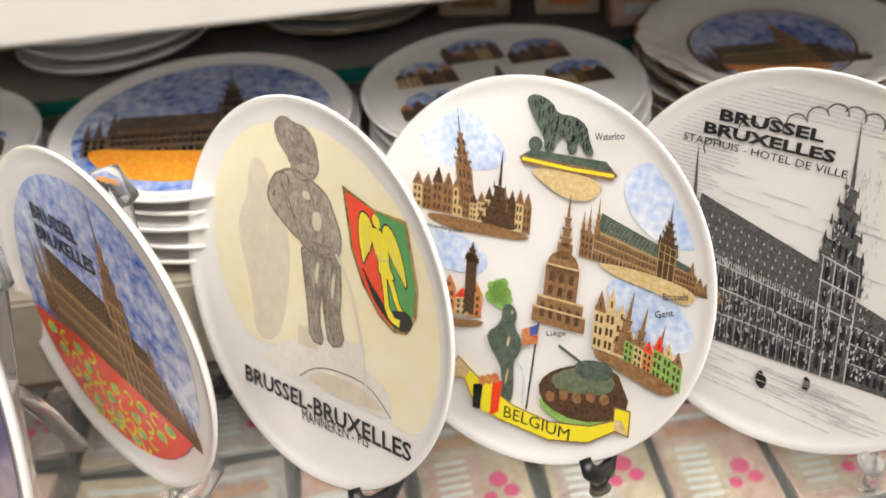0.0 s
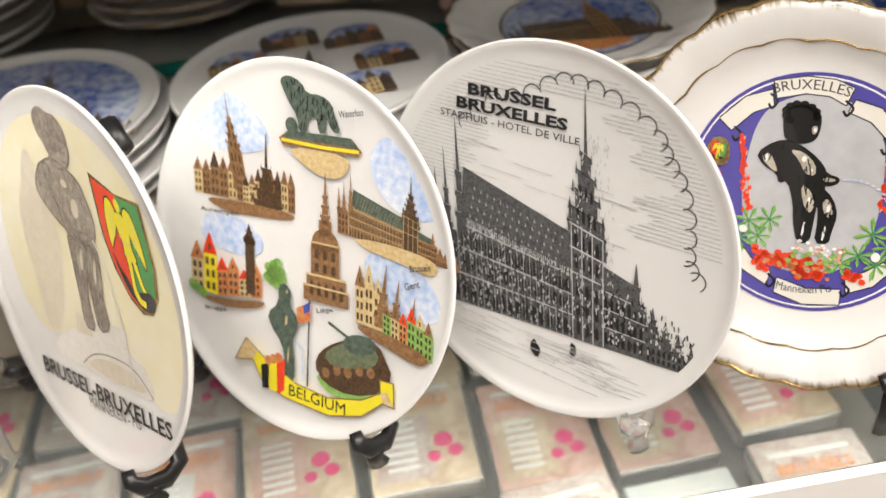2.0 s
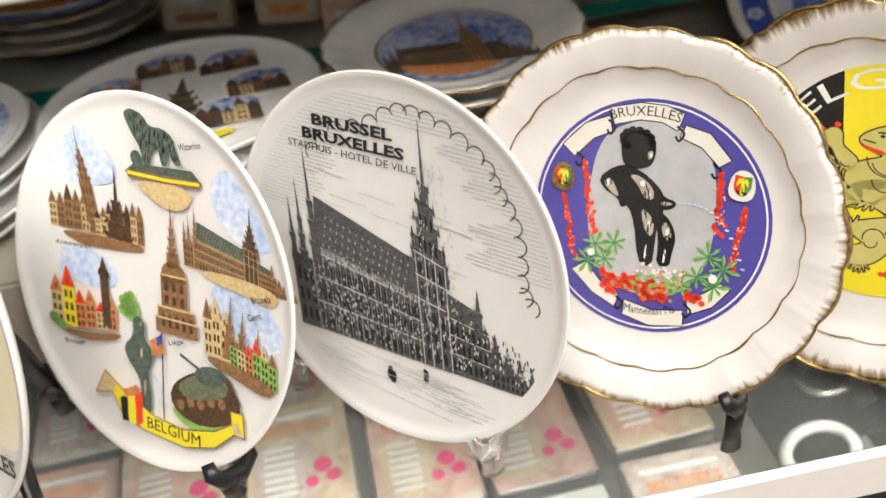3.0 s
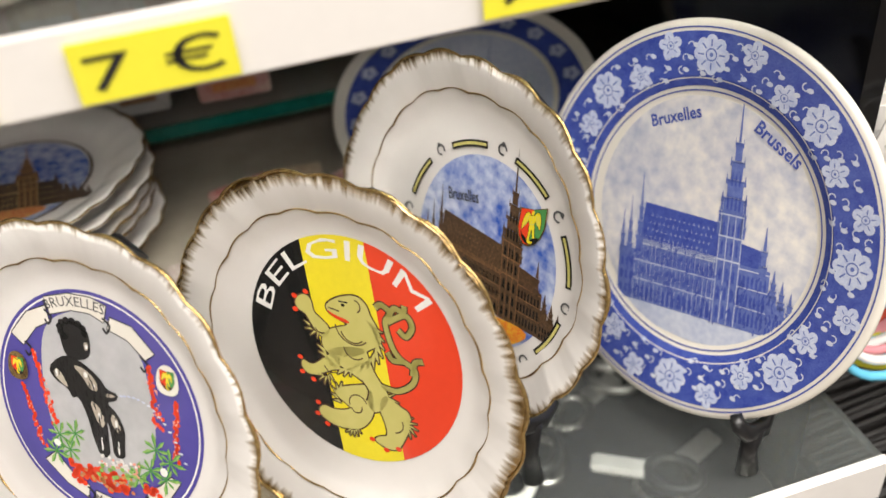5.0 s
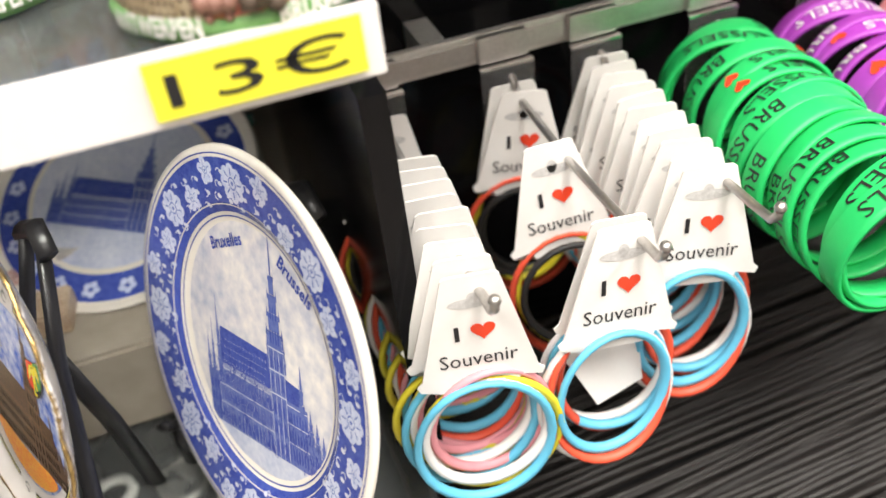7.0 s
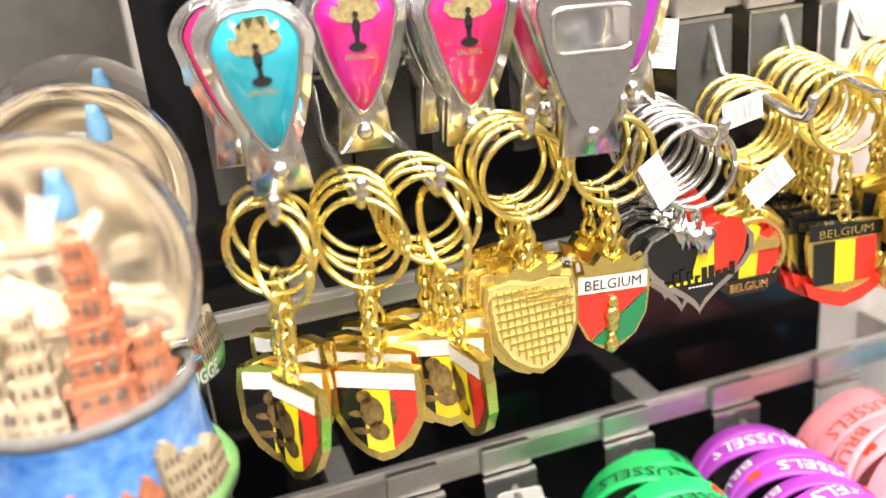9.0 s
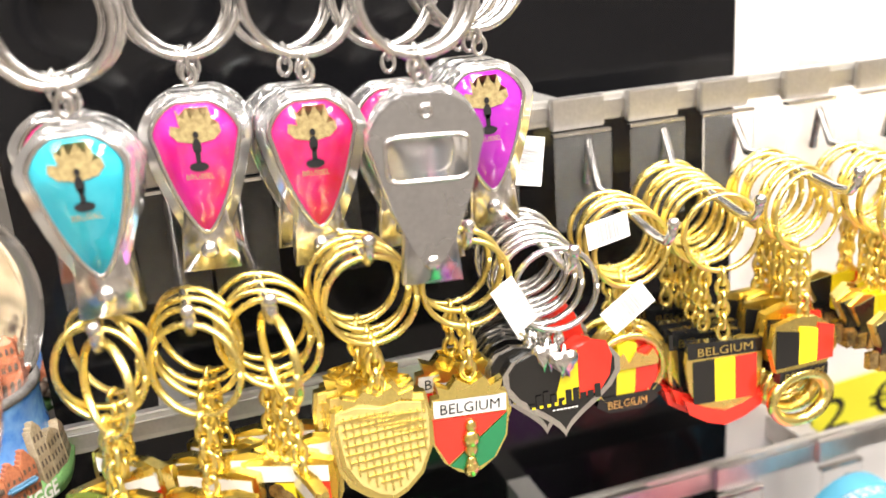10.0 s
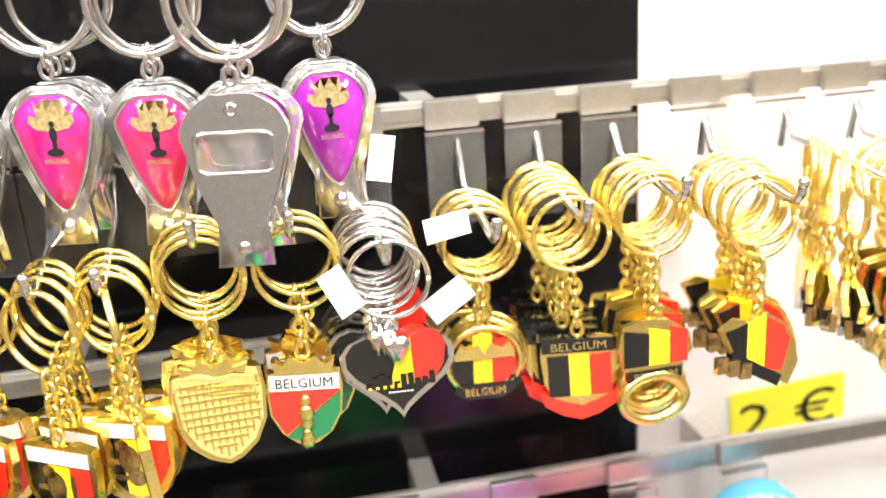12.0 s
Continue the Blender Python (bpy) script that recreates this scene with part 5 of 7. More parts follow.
pr.text("Brussels", 0.15, 0.54, 0.41, 0.44, 0.065, BLUE, bold=0.02)
easel(m, R, BLACK_PLASTIC, "black plastic plate stand", lip=0.008)

# ---- rails, hooks and clips ----
def rail(name, x0, x1, z0, z1):
    ob = structure(name, box(x0, x1, 0.3725, 0.377, z0, z1, 0.0006), RAIL, "aluminium rail for display hooks", "rail")
    part("groove", box(x0, x1, 0.3712, 0.3722, z0 + 0.003, z1 - 0.003), STEEL, ob, "recessed groove", False)
    for k in range(int((x1 - x0) / 0.16)):
        part("bracket", box(x0 + 0.04 + 0.16 * k, x0 + 0.052 + 0.16 * k, 0.3775, 0.4045, z0, z1), RAIL, ob, smooth=False)
    return ob


rail("rail_lower", 0.509, 1.5, 1.0405, 1.0555)
rail("rail_upper", 0.52, 1.5, 1.2430, 1.2545)
rail("rail_middle", 0.509, 0.70, 1.138, 1.150)


def display_hook(x, zr, tip_y, tip_z, up=0.009, color=None, plate=0.042):
    """A wire hook with a metal clip over the rail and a clear plastic back plate."""
    ob = thing("display_hook", pose(x, 0.371, zr), "wire display hook clipped to a rail", "hook", "display hooks")
    part("clip", box(-0.0125, 0.0125, -0.0035, 0.0005, -0.0072, 0.0062, 0.0006), STEEL, ob, smooth=False)
    part("clip_lip", box(-0.0135, 0.0135, -0.007, -0.0036, -0.0092, -0.0078), SILVER, ob, smooth=False)
    part("back_plate", box(-0.0135, 0.0135, -0.0075, -0.0062, -0.009 - plate, -0.0096, 0.0004), CLEAR_PLASTIC, ob, "clear plastic back plate", False)
    dy, dz = tip_y - 0.371, tip_z - zr
    pts = [(0, -0.0085, -0.03), (0, -0.012, -0.012), (0, -0.02, dz * 0.6 - 0.006), (0, dy * 0.5, dz * 0.82 if zr > 1.2 else dz - 0.001), (0, dy * 0.92, dz * 0.98), (0, dy, dz + 0.001), (0, dy - 0.003, dz + up * 0.5), (0, dy - 0.004, dz + up)]
    part("rod", tube(pts, 0.0019, 8), color or SILVER, ob, "bent wire rod")
    ball = lathe([(0, -0.0024), (0.0018, -0.0017), (0.0025, 0), (0.0018, 0.0017), (0, 0.0024)], 10)
    part("tip", moved(ball, pose(0, dy - 0.004, dz + up)), color or SILVER, ob)
    return ob


# ---- hair tie cards and wrist bands on the lower rail ----
def tint(name, c):
    return mat(name, c, 0.42, vary=0.1, scale=40, bump=0.05)


SKY_BAND, PINK_BAND, YEL_BAND, RED_BAND, WHITE_BAND = tint("sky_elastic", (0.13, 0.50, 0.72)), tint("pink_elastic", (0.80, 0.32, 0.36)), tint("yellow_elastic", (0.72, 0.62, 0.04)), tint("red_elastic", (0.78, 0.10, 0.05)), tint("white_elastic", (0.8, 0.78, 0.76))
BLACK_BAND = tint("black_elastic", (0.02, 0.02, 0.02))
HEART = [(0.5 * math.sin(t) ** 3, 0.5 * (13 * math.cos(t) - 5 * math.cos(2 * t) - 2 * math.cos(3 * t) - math.cos(4 * t)) / 16) for t in np.linspace(0, 2 * math.pi, 26, endpoint=False)]
UPRIGHT = pose(0, 0, 0, 90, 0, 0)


def tie_card(loops, seed):
    """A notched white card with a hook slot, printed words and elastic ties hanging from it; the slot lies at the origin."""
    rng = random.Random(seed)
    ob = thing("hair_tie_card", Matrix.Identity(4), "white souvenir card with coloured elastic hair ties", "hair ties", "hair tie cards")
    out = [(-0.008, 0.011), (-0.0095, 0.010), (-0.0205, -0.034), (-0.0225, -0.036), (-0.0215, -0.0385), (-0.014, -0.037), (-0.0125, -0.041), (0.0125, -0.041), (0.014, -0.037), (0.0215, -0.0385), (0.0225, -0.036), (0.0205, -0.034), (0.0095, 0.010), (0.008, 0.011)]
    part("card", moved(slab(out, -0.0004, 0.0004), UPRIGHT), PAPER, ob, smooth=False)
    part("slot", moved(flat([[(x * 0.0085, y * 0.0022 - 0.0005) for x, y in oval(0, 0, 1, 1, 14)], [(x * 0.002, y * 0.003 + 0.001) for x, y in oval(0, 0, 1, 1, 10)]], 0.0006), UPRIGHT), INK_PALE, ob)
    part("letter", moved(moved(words("I", 0.0016, 0.0065), pose(-0.0065, -0.0165, 0.0008)), UPRIGHT), INK, ob, smooth=False)
    part("heart", moved(flat([[(0.0025 + 0.0085 * x, -0.0128 + 0.0085 * y) for x, y in HEART]], 0.0008), UPRIGHT), RED, ob, "red heart", False)
    part("lettering", moved(moved(words("Souvenir", 0.027, 0.0062), pose(0, -0.0285, 0.0008)), UPRIGHT), INK, ob, "printed words", False)
    for k, m in enumerate(loops):
        r = rng.uniform(0.021, 0.026)
        sw = rng.uniform(-9, 9)
        bm = tube(circle_points(r, 30, 1.0 + rng.uniform(0.08, 0.36)), 0.0021, 7, True, flat=0.7)
        bm = moved(bm, pose(rng.uniform(-0.003, 0.003), 0.001 + 0.0022 * (k - len(loops) / 2), -0.036 - r * 1.2, 90 + rng.uniform(-10, 10), 0, sw))
        part("elastic_tie", bm, m, ob)
    return ob


CARDS = [tie_card(c, i) for i, c in enumerate(((SKY_BAND, WHITE_BAND, YEL_BAND, PINK_BAND), (SKY_BAND, RED_BAND, WHITE_BAND), (YEL_BAND, SKY_BAND, PINK_BAND), (BLACK_BAND, YEL_BAND, RED_BAND), (SKY_BAND, RED_BAND, WHITE_BAND)))]
used_cards = set()


def hang_card(kind, x, y, z, yaw=0.0, pitch=0.0, roll=0.0):
    m = pose(x, y, z, pitch, roll, yaw)
    if kind in used_cards:
        return copy_thing(CARDS[kind], m)
    used_cards.add(kind)
    CARDS[kind].matrix_world = m @ Matrix.Diagonal((1.12, 1.12, 1.12, 1))
    return CARDS[kind]


rng = random.Random(11)
display_hook(0.5215, 1.049, 0.222, 1.0270, color=STEEL)
display_hook(0.5865, 1.049, 0.222, 1.0270, color=STEEL)
display_hook(0.633, 1.049, 0.222, 1.0285, color=STEEL)
hang_card(3, 0.5215, 0.357, 1.0225, -4, 0, 3)
for k in range(9):
    hang_card((2, 1, 2, 0, 2, 1, 2, 0, 0)[k], 0.5235 - 0.0006 * k + rng.uniform(-0.001, 0.001), 0.318 - 0.0103 * k, 1.0230, rng.uniform(-16, -6) - 2, rng.uniform(-3, 3), rng.uniform(-2, 4))
hang_card(3, 0.586, 0.357, 1.0225, -8, 0, -2)
hang_card(3, 0.587, 0.348, 1.0225, -14, 2, 3)
hang_card(3, 0.5795, 0.300, 1.0230, -10, -2, -6)
hang_card(1, 0.5795, 0.236, 1.0230, -6, -3, 3)
hang_card(4, 0.5805, 0.242, 1.0230, -9, 2, 1)
for k in range(11):
    hang_card((4, 1, 4, 3, 1, 4, 1, 4, 1, 4, 1)[k], 0.634 - 0.0008 * k, 0.358 - 0.0105 * k, 1.0245, rng.uniform(-16, -4), rng.uniform(-3, 3), rng.uniform(-3, 3))

loose = thing("loose_card", pose(0.581, 0.250, 0.953, 20, 172, 8), "blank white card caught in a hair tie", "card")
part("card", moved(slab([(-0.02, -0.016), (0.02, -0.016), (0.012, 0.018), (-0.012, 0.018)], -0.0004, 0.0004), UPRIGHT), PAPER, loose, smooth=False)


def wrist_band(name, color, ink, word, shift=0):
    """A silicone wrist band hanging on the origin, with its print wrapped round it."""
    r, w = 0.0325, 0.0125
    ob = thing("wrist_band", Matrix.Identity(4), name + " silicone wrist band with printed words", "wrist band", name + " wrist bands")
    turn = pose(0, 0, -r + 0.001, 90, 0, 0)
    part("band", moved(lathe([(r, -w / 2), (r + 0.0004, -w * 0.3), (r + 0.0004, w * 0.3), (r, w / 2), (r - 0.0018, w / 2), (r - 0.0022, 0), (r - 0.0018, -w / 2), (r, -w / 2)], 56), turn), color, ob)
    for a0 in (200 + shift, 20 + shift):
        bm = words(word, 0.05, 0.0068)
        for v in bm.verts:
            a = radians(a0) + v.co.x / r
            v.co = ((r + 0.0009) * math.cos(a), (r + 0.0009) * math.sin(a), v.co.y - 0.0034)
        part("lettering", moved(bm, turn), ink, ob, "printed words", False)
    for a0 in (265 + shift,):
        bm = flat([[(0.008 * x, 0.008 * y) for x, y in HEART]], 0)
        for v in bm.verts:
            a = radians(a0) + v.co.x / r
            v.co = ((r + 0.0009) * math.cos(a), (r + 0.0009) * math.sin(a), v.co.y)
        part("heart", moved(bm, turn), RED, ob, "red heart", False)
    return ob


for x, c, ink, nm, n, zr in ((0.697, (0.02, 0.52, 0.13), INK, "bright green", 13, 1.037), (0.759, (0.36, 0.05, 0.42), PAPER, "purple", 12, 1.037), (0.823, (0.80, 0.30, 0.34), RED, "pink", 12, 1.037), (0.887, (0.10, 0.42, 0.62), PAPER, "sky blue", 10, 1.037)):
    display_hook(x, 1.049, 0.205, zr - 0.003, color=STEEL)
    silicone = tint(nm.replace(" ", "_") + "_silicone", c)
    first = [wrist_band(nm, silicone, ink, "BRUSSELS", sh) for sh in (0, 75, 140, 220)]
    rb = random.Random(nm)
    for k in range(n):
        m = pose(x - 0.0006 * k, 0.352 - 0.0118 * k, zr, rb.uniform(-16, 10), rb.uniform(-8, 8), rb.uniform(-24, 4))
        if k > 3:
            copy_thing(first[rb.randrange(4)], m)
        else:
            first[k].matrix_world = m

# black ribbed bundle on the bottom tray
structure("bottom_tray", box(0.5065, 1.6, 0.02, 0.404, 0.80, 0.822), BLACK_PLASTIC, "black bottom tray", "tray")
bm = bmesh.new()
rs = random.Random(3)
for k in range(120):
    y0, z0 = 0.03 + 0.0031 * k, 0.826 + rs.uniform(0, 0.006)
    tube([(0.508 + 0.1 * j, min(0.403, max(0.02, y0 + 0.022 * j * 0.3 + rs.uniform(-0.003, 0.003))), z0 + rs.uniform(-0.002, 0.002)) for j in range(12)], rs.uniform(0.0015, 0.0026), 6, bm=bm)
CORD = mat("black_cord", (0.02, 0.018, 0.017), 0.4, vary=0.5, scale=120, bump=0.3)
solid("black_cords", bm, CORD, "bundle of black cords lying on the tray", "cords", kind="stuff", smooth=True)


# ---- key rings on the upper rail ----
def hang(bm):
    return moved(bm, UPRIGHT)


def chain(parent, z0, z1, material, wire=0.0011):
    n = max(2, round((z0 - z1) / 0.0048))
    step = (z0 - z1) / n
    for k in range(n):
        bm = tube(circle_points(step * 0.72, 14, 0.68), wire, 6, True)
        part("chain_link", moved(bm, pose(0, 0, z0 - step * (k + 0.5), 90 if k % 2 else 0, 90, 0)), material, parent)


RING_R = 0.0160
extra = 0.0


def key_ring(label, metal, drop):
    """Split ring on the origin with a short chain; the charm follows at -drop."""
    ob = thing("key_ring", Matrix.Identity(4), label, "key ring", "key rings")
    bm = tube([(RING_R * math.cos(a), RING_R * math.sin(a), -0.0008 + 0.0016 * a / (4 * math.pi)) for a in np.linspace(0, 4 * math.pi, 60)], 0.0011, 7)
    part("split_ring", moved(hang(bm), pose(0, 0, -RING_R + 0.0012)), metal, ob)
    chain(ob, -2 * RING_R + 0.001, -drop - extra + 0.001, metal)
    return ob


def charm(ob, name, outline, z, depth, material, s=1.0, dx=0.0, front=True, label="", lift=0.0):
    """A flat metal shape hung with its top at z; outline in metres from its top middle."""
    return part(name, moved(hang(slab([(x * s, y * s) for x, y in outline], -depth / 2 + lift, depth / 2 + lift)), pose(dx, 0, z)), material, ob, label, False)


SHIELD = [(-0.0155, 0), (-0.008, 0.0015), (0, 0), (0.008, 0.0015), (0.0155, 0), (0.0165, -0.008), (0.0155, -0.02), (0.011, -0.029), (0.005, -0.034), (0, -0.036), (-0.005, -0.034), (-0.011, -0.029), (-0.0155, -0.02), (-0.0165, -0.008)]
E_BLACK, E_YELLOW, E_RED, E_GREEN, E_WHITE = (mat(n, c, 0.14, vary=0.08, scale=60, coat=0.6) for n, c in (("enamel_black", (0.008, 0.008, 0.008)), ("enamel_yellow", (0.83, 0.68, 0.02)), ("enamel_red", (0.75, 0.035, 0.02)), ("enamel_green", (0.015, 0.20, 0.075)), ("enamel_white", (0.80, 0.78, 0.75))))
SALMON = mat("enamel_salmon", (0.76, 0.13, 0.07), 0.1, vary=0.1, coat=0.6)


def ring_flag():
    ob = key_ring("gold key ring with flag shield charm", GOLD, 0.051)
    charm(ob, "shield", SHIELD, -0.051, 0.004, GOLD, 1.05)
    z = 0.0024
    for x0, x1, m in ((-0.0145, -0.005, E_BLACK), (-0.005, 0.005, E_YELLOW), (0.005, 0.0145, E_RED)):
        y = lambda x: -0.034 + abs(x) ** 2 * 75  # noqa: E731
        part("stripe", moved(hang(flat([[(x0, -0.008), (x0, y(x0)), ((x0 + x1) / 2, y((x0 + x1) / 2)), (x1, y(x1)), (x1, -0.008)]], z)), pose(0, 0, -0.051)), m, ob, smooth=False)
    part("top_band", moved(hang(flat([rect(-0.0145, -0.0075, 0.0145, -0.0012)], z)), pose(0, 0, -0.051)), E_WHITE, ob, smooth=False)
    part("lion_shape", moved(hang(flat([oval(-0.002, -0.017, 0.0045, 0.0065, 14), oval(-0.0045, -0.011, 0.003, 0.003, 10), oval(0.0, -0.0245, 0.004, 0.004, 10), oval(-0.008, -0.018, 0.003, 0.0014, 8), oval(-0.007, -0.025, 0.004, 0.0015, 8), oval(0.006, -0.016, 0.0012, 0.006, 8)], z + 0.0003)), pose(0, 0, -0.051)), GILT, ob, smooth=False)
    return ob


def ring_grid():
    ob = key_ring("gold key ring with shield charm showing its grooved back", GOLD, 0.043)
    charm(ob, "shield", SHIELD, -0.045, 0.0035, GOLD, 1.08)
    charm(ob, "crown", [(-0.012, -0.002), (-0.013, 0.004), (-0.008, 0.0025), (-0.005, 0.006), (0, 0.003), (0.005, 0.006), (0.008, 0.0025), (0.013, 0.004), (0.012, -0.002)], -0.044, 0.0035, GOLD)
    MATT = bpy.data.materials.get("gold_back") or mat("gold_back", (0.86, 0.68, 0.26), 0.5, 0.55, vary=0.25, scale=50)
    charm(ob, "back_face", SHIELD, -0.0456, 0.0008, MATT, 1.0, lift=0.002)
    for k in range(-5, 6):
        part("groove", moved(hang(box(k * 0.0028 - 0.0003, k * 0.0028 + 0.0003, -0.034 + 0.0011 * abs(k) ** 1.5, -0.002, 0.0024, 0.0028)), pose(0, 0, -0.0456)), GOLD, ob, smooth=False)
    for k in range(1, 10):
        w = 0.0152 - max(0.0, k - 5) ** 1.6 * 0.0012
        part("groove", moved(hang(box(-w, w, -0.0033 * k - 0.0003, -0.0033 * k + 0.0003, 0.0024, 0.0029)), pose(0, 0, -0.0456)), GOLD, ob, smooth=False)
    return ob


def ring_belgium():
    ob = key_ring("gold key ring with red and green shield charm", GOLD, 0.040)
    charm(ob, "shield", SHIELD, -0.046, 0.0035, GOLD, 0.92)
    charm(ob, "crown", [(-0.011, -0.001), (-0.0125, 0.005), (-0.008, 0.003), (-0.005, 0.007), (0, 0.004), (0.005, 0.007), (0.008, 0.003), (0.0125, 0.005), (0.011, -0.001)], -0.0455, 0.0045, GOLD)
    T = pose(0, 0, -0.046)
    part("white_band", moved(hang(flat([rect(-0.0138, -0.0075, 0.0138, -0.0005)], 0.0021)), T), E_WHITE, ob, smooth=False)
    part("red_field", moved(hang(flat([[(-0.0142, -0.008), (0.0142, -0.008), (-0.0085, -0.0275), (-0.0135, -0.018)]], 0.0021)), T), E_RED, ob, smooth=False)
    part("green_field", moved(hang(flat([[(0.0142, -0.0085), (0.0135, -0.018), (0.009, -0.027), (0.0, -0.0318), (-0.008, -0.0282)]], 0.0021)), T), E_GREEN, ob, smooth=False)
    part("lettering", moved(hang(moved(words("BELGIUM", 0.0225, 0.0042), pose(0, -0.0062, 0.0024))), T), INK, ob, "printed words", False)
    bm = bmesh.new()
    for dx, dy, r in ((0, -0.012, 0.0024), (0, -0.0175, 0.0034), (0, -0.022, 0.0026), (0, -0.027, 0.0022), (0, -0.03, 0.003)):
        moved_part = lathe([(0, -0.5), (0.6, -0.35), (1, 0), (0.6, 0.35), (0, 0.5)], 12)
        bmesh.ops.transform(moved_part, matrix=Matrix.Translation((dx, dy, 0.003)) @ Matrix.Diagonal((r, r * 1.25, r, 1)), verts=moved_part.verts)
        me = bpy.data.meshes.new("t")
        moved_part.to_mesh(me), moved_part.free()
        bm.from_mesh(me), bpy.data.meshes.remove(me)
    part("figurine", moved(hang(bm), T), GOLD, ob, "small gold figurine")
    return ob


def ring_heart():
    ob = key_ring("silver key ring with black heart charm", SILVER, 0.035)
    big = [(0.045 * x, 0.040 * y - 0.015) for x, y in HEART]
    charm(ob, "heart_plate", big, -0.036, 0.003, SILVER, 1.05)
    charm(ob, "black_face", big, -0.0365, 0.0006, E_BLACK, 0.94, lift=0.0018, label="black enamel face")
    T = pose(0, 0, -0.036)
    part("yellow_field", moved(hang(flat([[(0.0, -0.008), (0.006, -0.0012), (0.006, -0.022), (-0.004, -0.022)]], 0.0024)), T), E_YELLOW, ob, smooth=False)
    part("red_field", moved(hang(flat([[(0.0062, -0.0012), (0.012, 0.0022), (0.0175, 0.0005), (0.0198, -0.006), (0.0185, -0.014), (0.0145, -0.02), (0.0062, -0.022)]], 0.0024)), T), E_RED, ob, smooth=False)
    part("skyline", moved(hang(flat([rect(-0.014 + 0.0029 * k, -0.0226, -0.0116 + 0.0029 * k, -0.0226 + 0.0016 + 0.0045 * abs(math.sin(k * 2.3))) for k in range(10)], 0.0027)), T), E_BLACK, ob, "black town outline", False)
    part("yellow_skyline", moved(hang(flat([rect(-0.013 + 0.003 * k, -0.023, -0.0116 + 0.003 * k, -0.023 + 0.001 + 0.004 * abs(math.sin(k * 3.1))) for k in range(5)], 0.0028)), T), E_YELLOW, ob, smooth=False)
    part("lettering", moved(hang(flat([rect(-0.005 + 0.0015 * k, -0.0252, -0.0039 + 0.0015 * k, -0.0245) for k in range(7)], 0.0028)), T), E_WHITE, ob, "line of small print", False)
    part("small_heart", moved(hang(slab([(0.0115 * x, 0.0115 * y - 0.004) for x, y in HEART], 0.003, 0.0065, bevel=0.0012)), T), SILVER, ob, "polished silver heart")
    return ob


def ring_town():
    ob = key_ring("gold key ring with round town charm", GOLD, 0.046)
    T = pose(0, 0, -0.063)
    part("hoop", moved(hang(ring(0.0165, 0.0016)), T), GOLD, ob)
    for x0, x1, m, h in ((-0.014, -0.005, E_BLACK, 0.006), (-0.005, 0.0035, E_YELLOW, 0.013), (0.0035, 0.0135, E_RED, 0.009)):
        part("stripe", moved(hang(slab([(x0, -0.011), (x1, -0.011), (x1, h), ((x0 + x1) / 2, h + 0.002), (x0, h)], -0.001, 0.001)), T), m, ob, smooth=False)
    charm(ob, "banner", [(-0.014, 0), (-0.013, 0.004), (0.013, 0.004), (0.014, 0), (0.008, -0.004), (-0.008, -0.004)], -0.0775, 0.003, E_BLACK)
    part("lettering", moved(hang(moved(words("BELGIUM", 0.018, 0.004), pose(0, -0.002, 0.0018))), pose(0, 0, -0.0775)), GOLD, ob, "gold letters", False)
    charm(ob, "skyline", [(-0.0135, 0)] + [(-0.0135 + 0.0027 * k, 0.002 + 0.006 * abs(math.sin(k * 1.9))) for k in range(11)] + [(0.0135, 0)], -0.061, 0.0024, GOLD, lift=0.0006)
    return ob


def ring_banner():
    ob = key_ring("gold key ring with striped flag charm and red ribbon", GOLD, 0.05)
    charm(ob, "backing", SHIELD, -0.051, 0.003, GOLD, 1.02)
    T = pose(0, 0, -0.052)
    for x0, x1, m in ((-0.014, -0.0045, E_BLACK), (-0.0045, 0.0045, E_YELLOW), (0.0045, 0.014, E_RED)):
        part("stripe", moved(hang(slab([(x0, -0.006), (x0, -0.026), (x1, -0.026), (x1, -0.006)], 0.0015, 0.002)), T), m, ob, smooth=False)
    charm(ob, "name_band", [(-0.0165, 0.002), (0.0165, 0.0), (0.016, -0.006), (-0.016, -0.0055)], -0.051, 0.0045, E_BLACK)
    part("lettering", moved(hang(moved(words("BELGIUM", 0.024, 0.0038), pose(0, -0.0045, 0.0026))), pose(0, 0, -0.051)), GOLD, ob, "gold letters", False)
    charm(ob, "ribbon", [(-0.018, 0), (-0.008, -0.005), (0, -0.0075), (0.008, -0.005), (0.018, 0), (0.016, -0.007), (0.008, -0.012), (0, -0.0145), (-0.008, -0.012), (-0.016, -0.007)], -0.0755, 0.004, E_RED)
    return ob


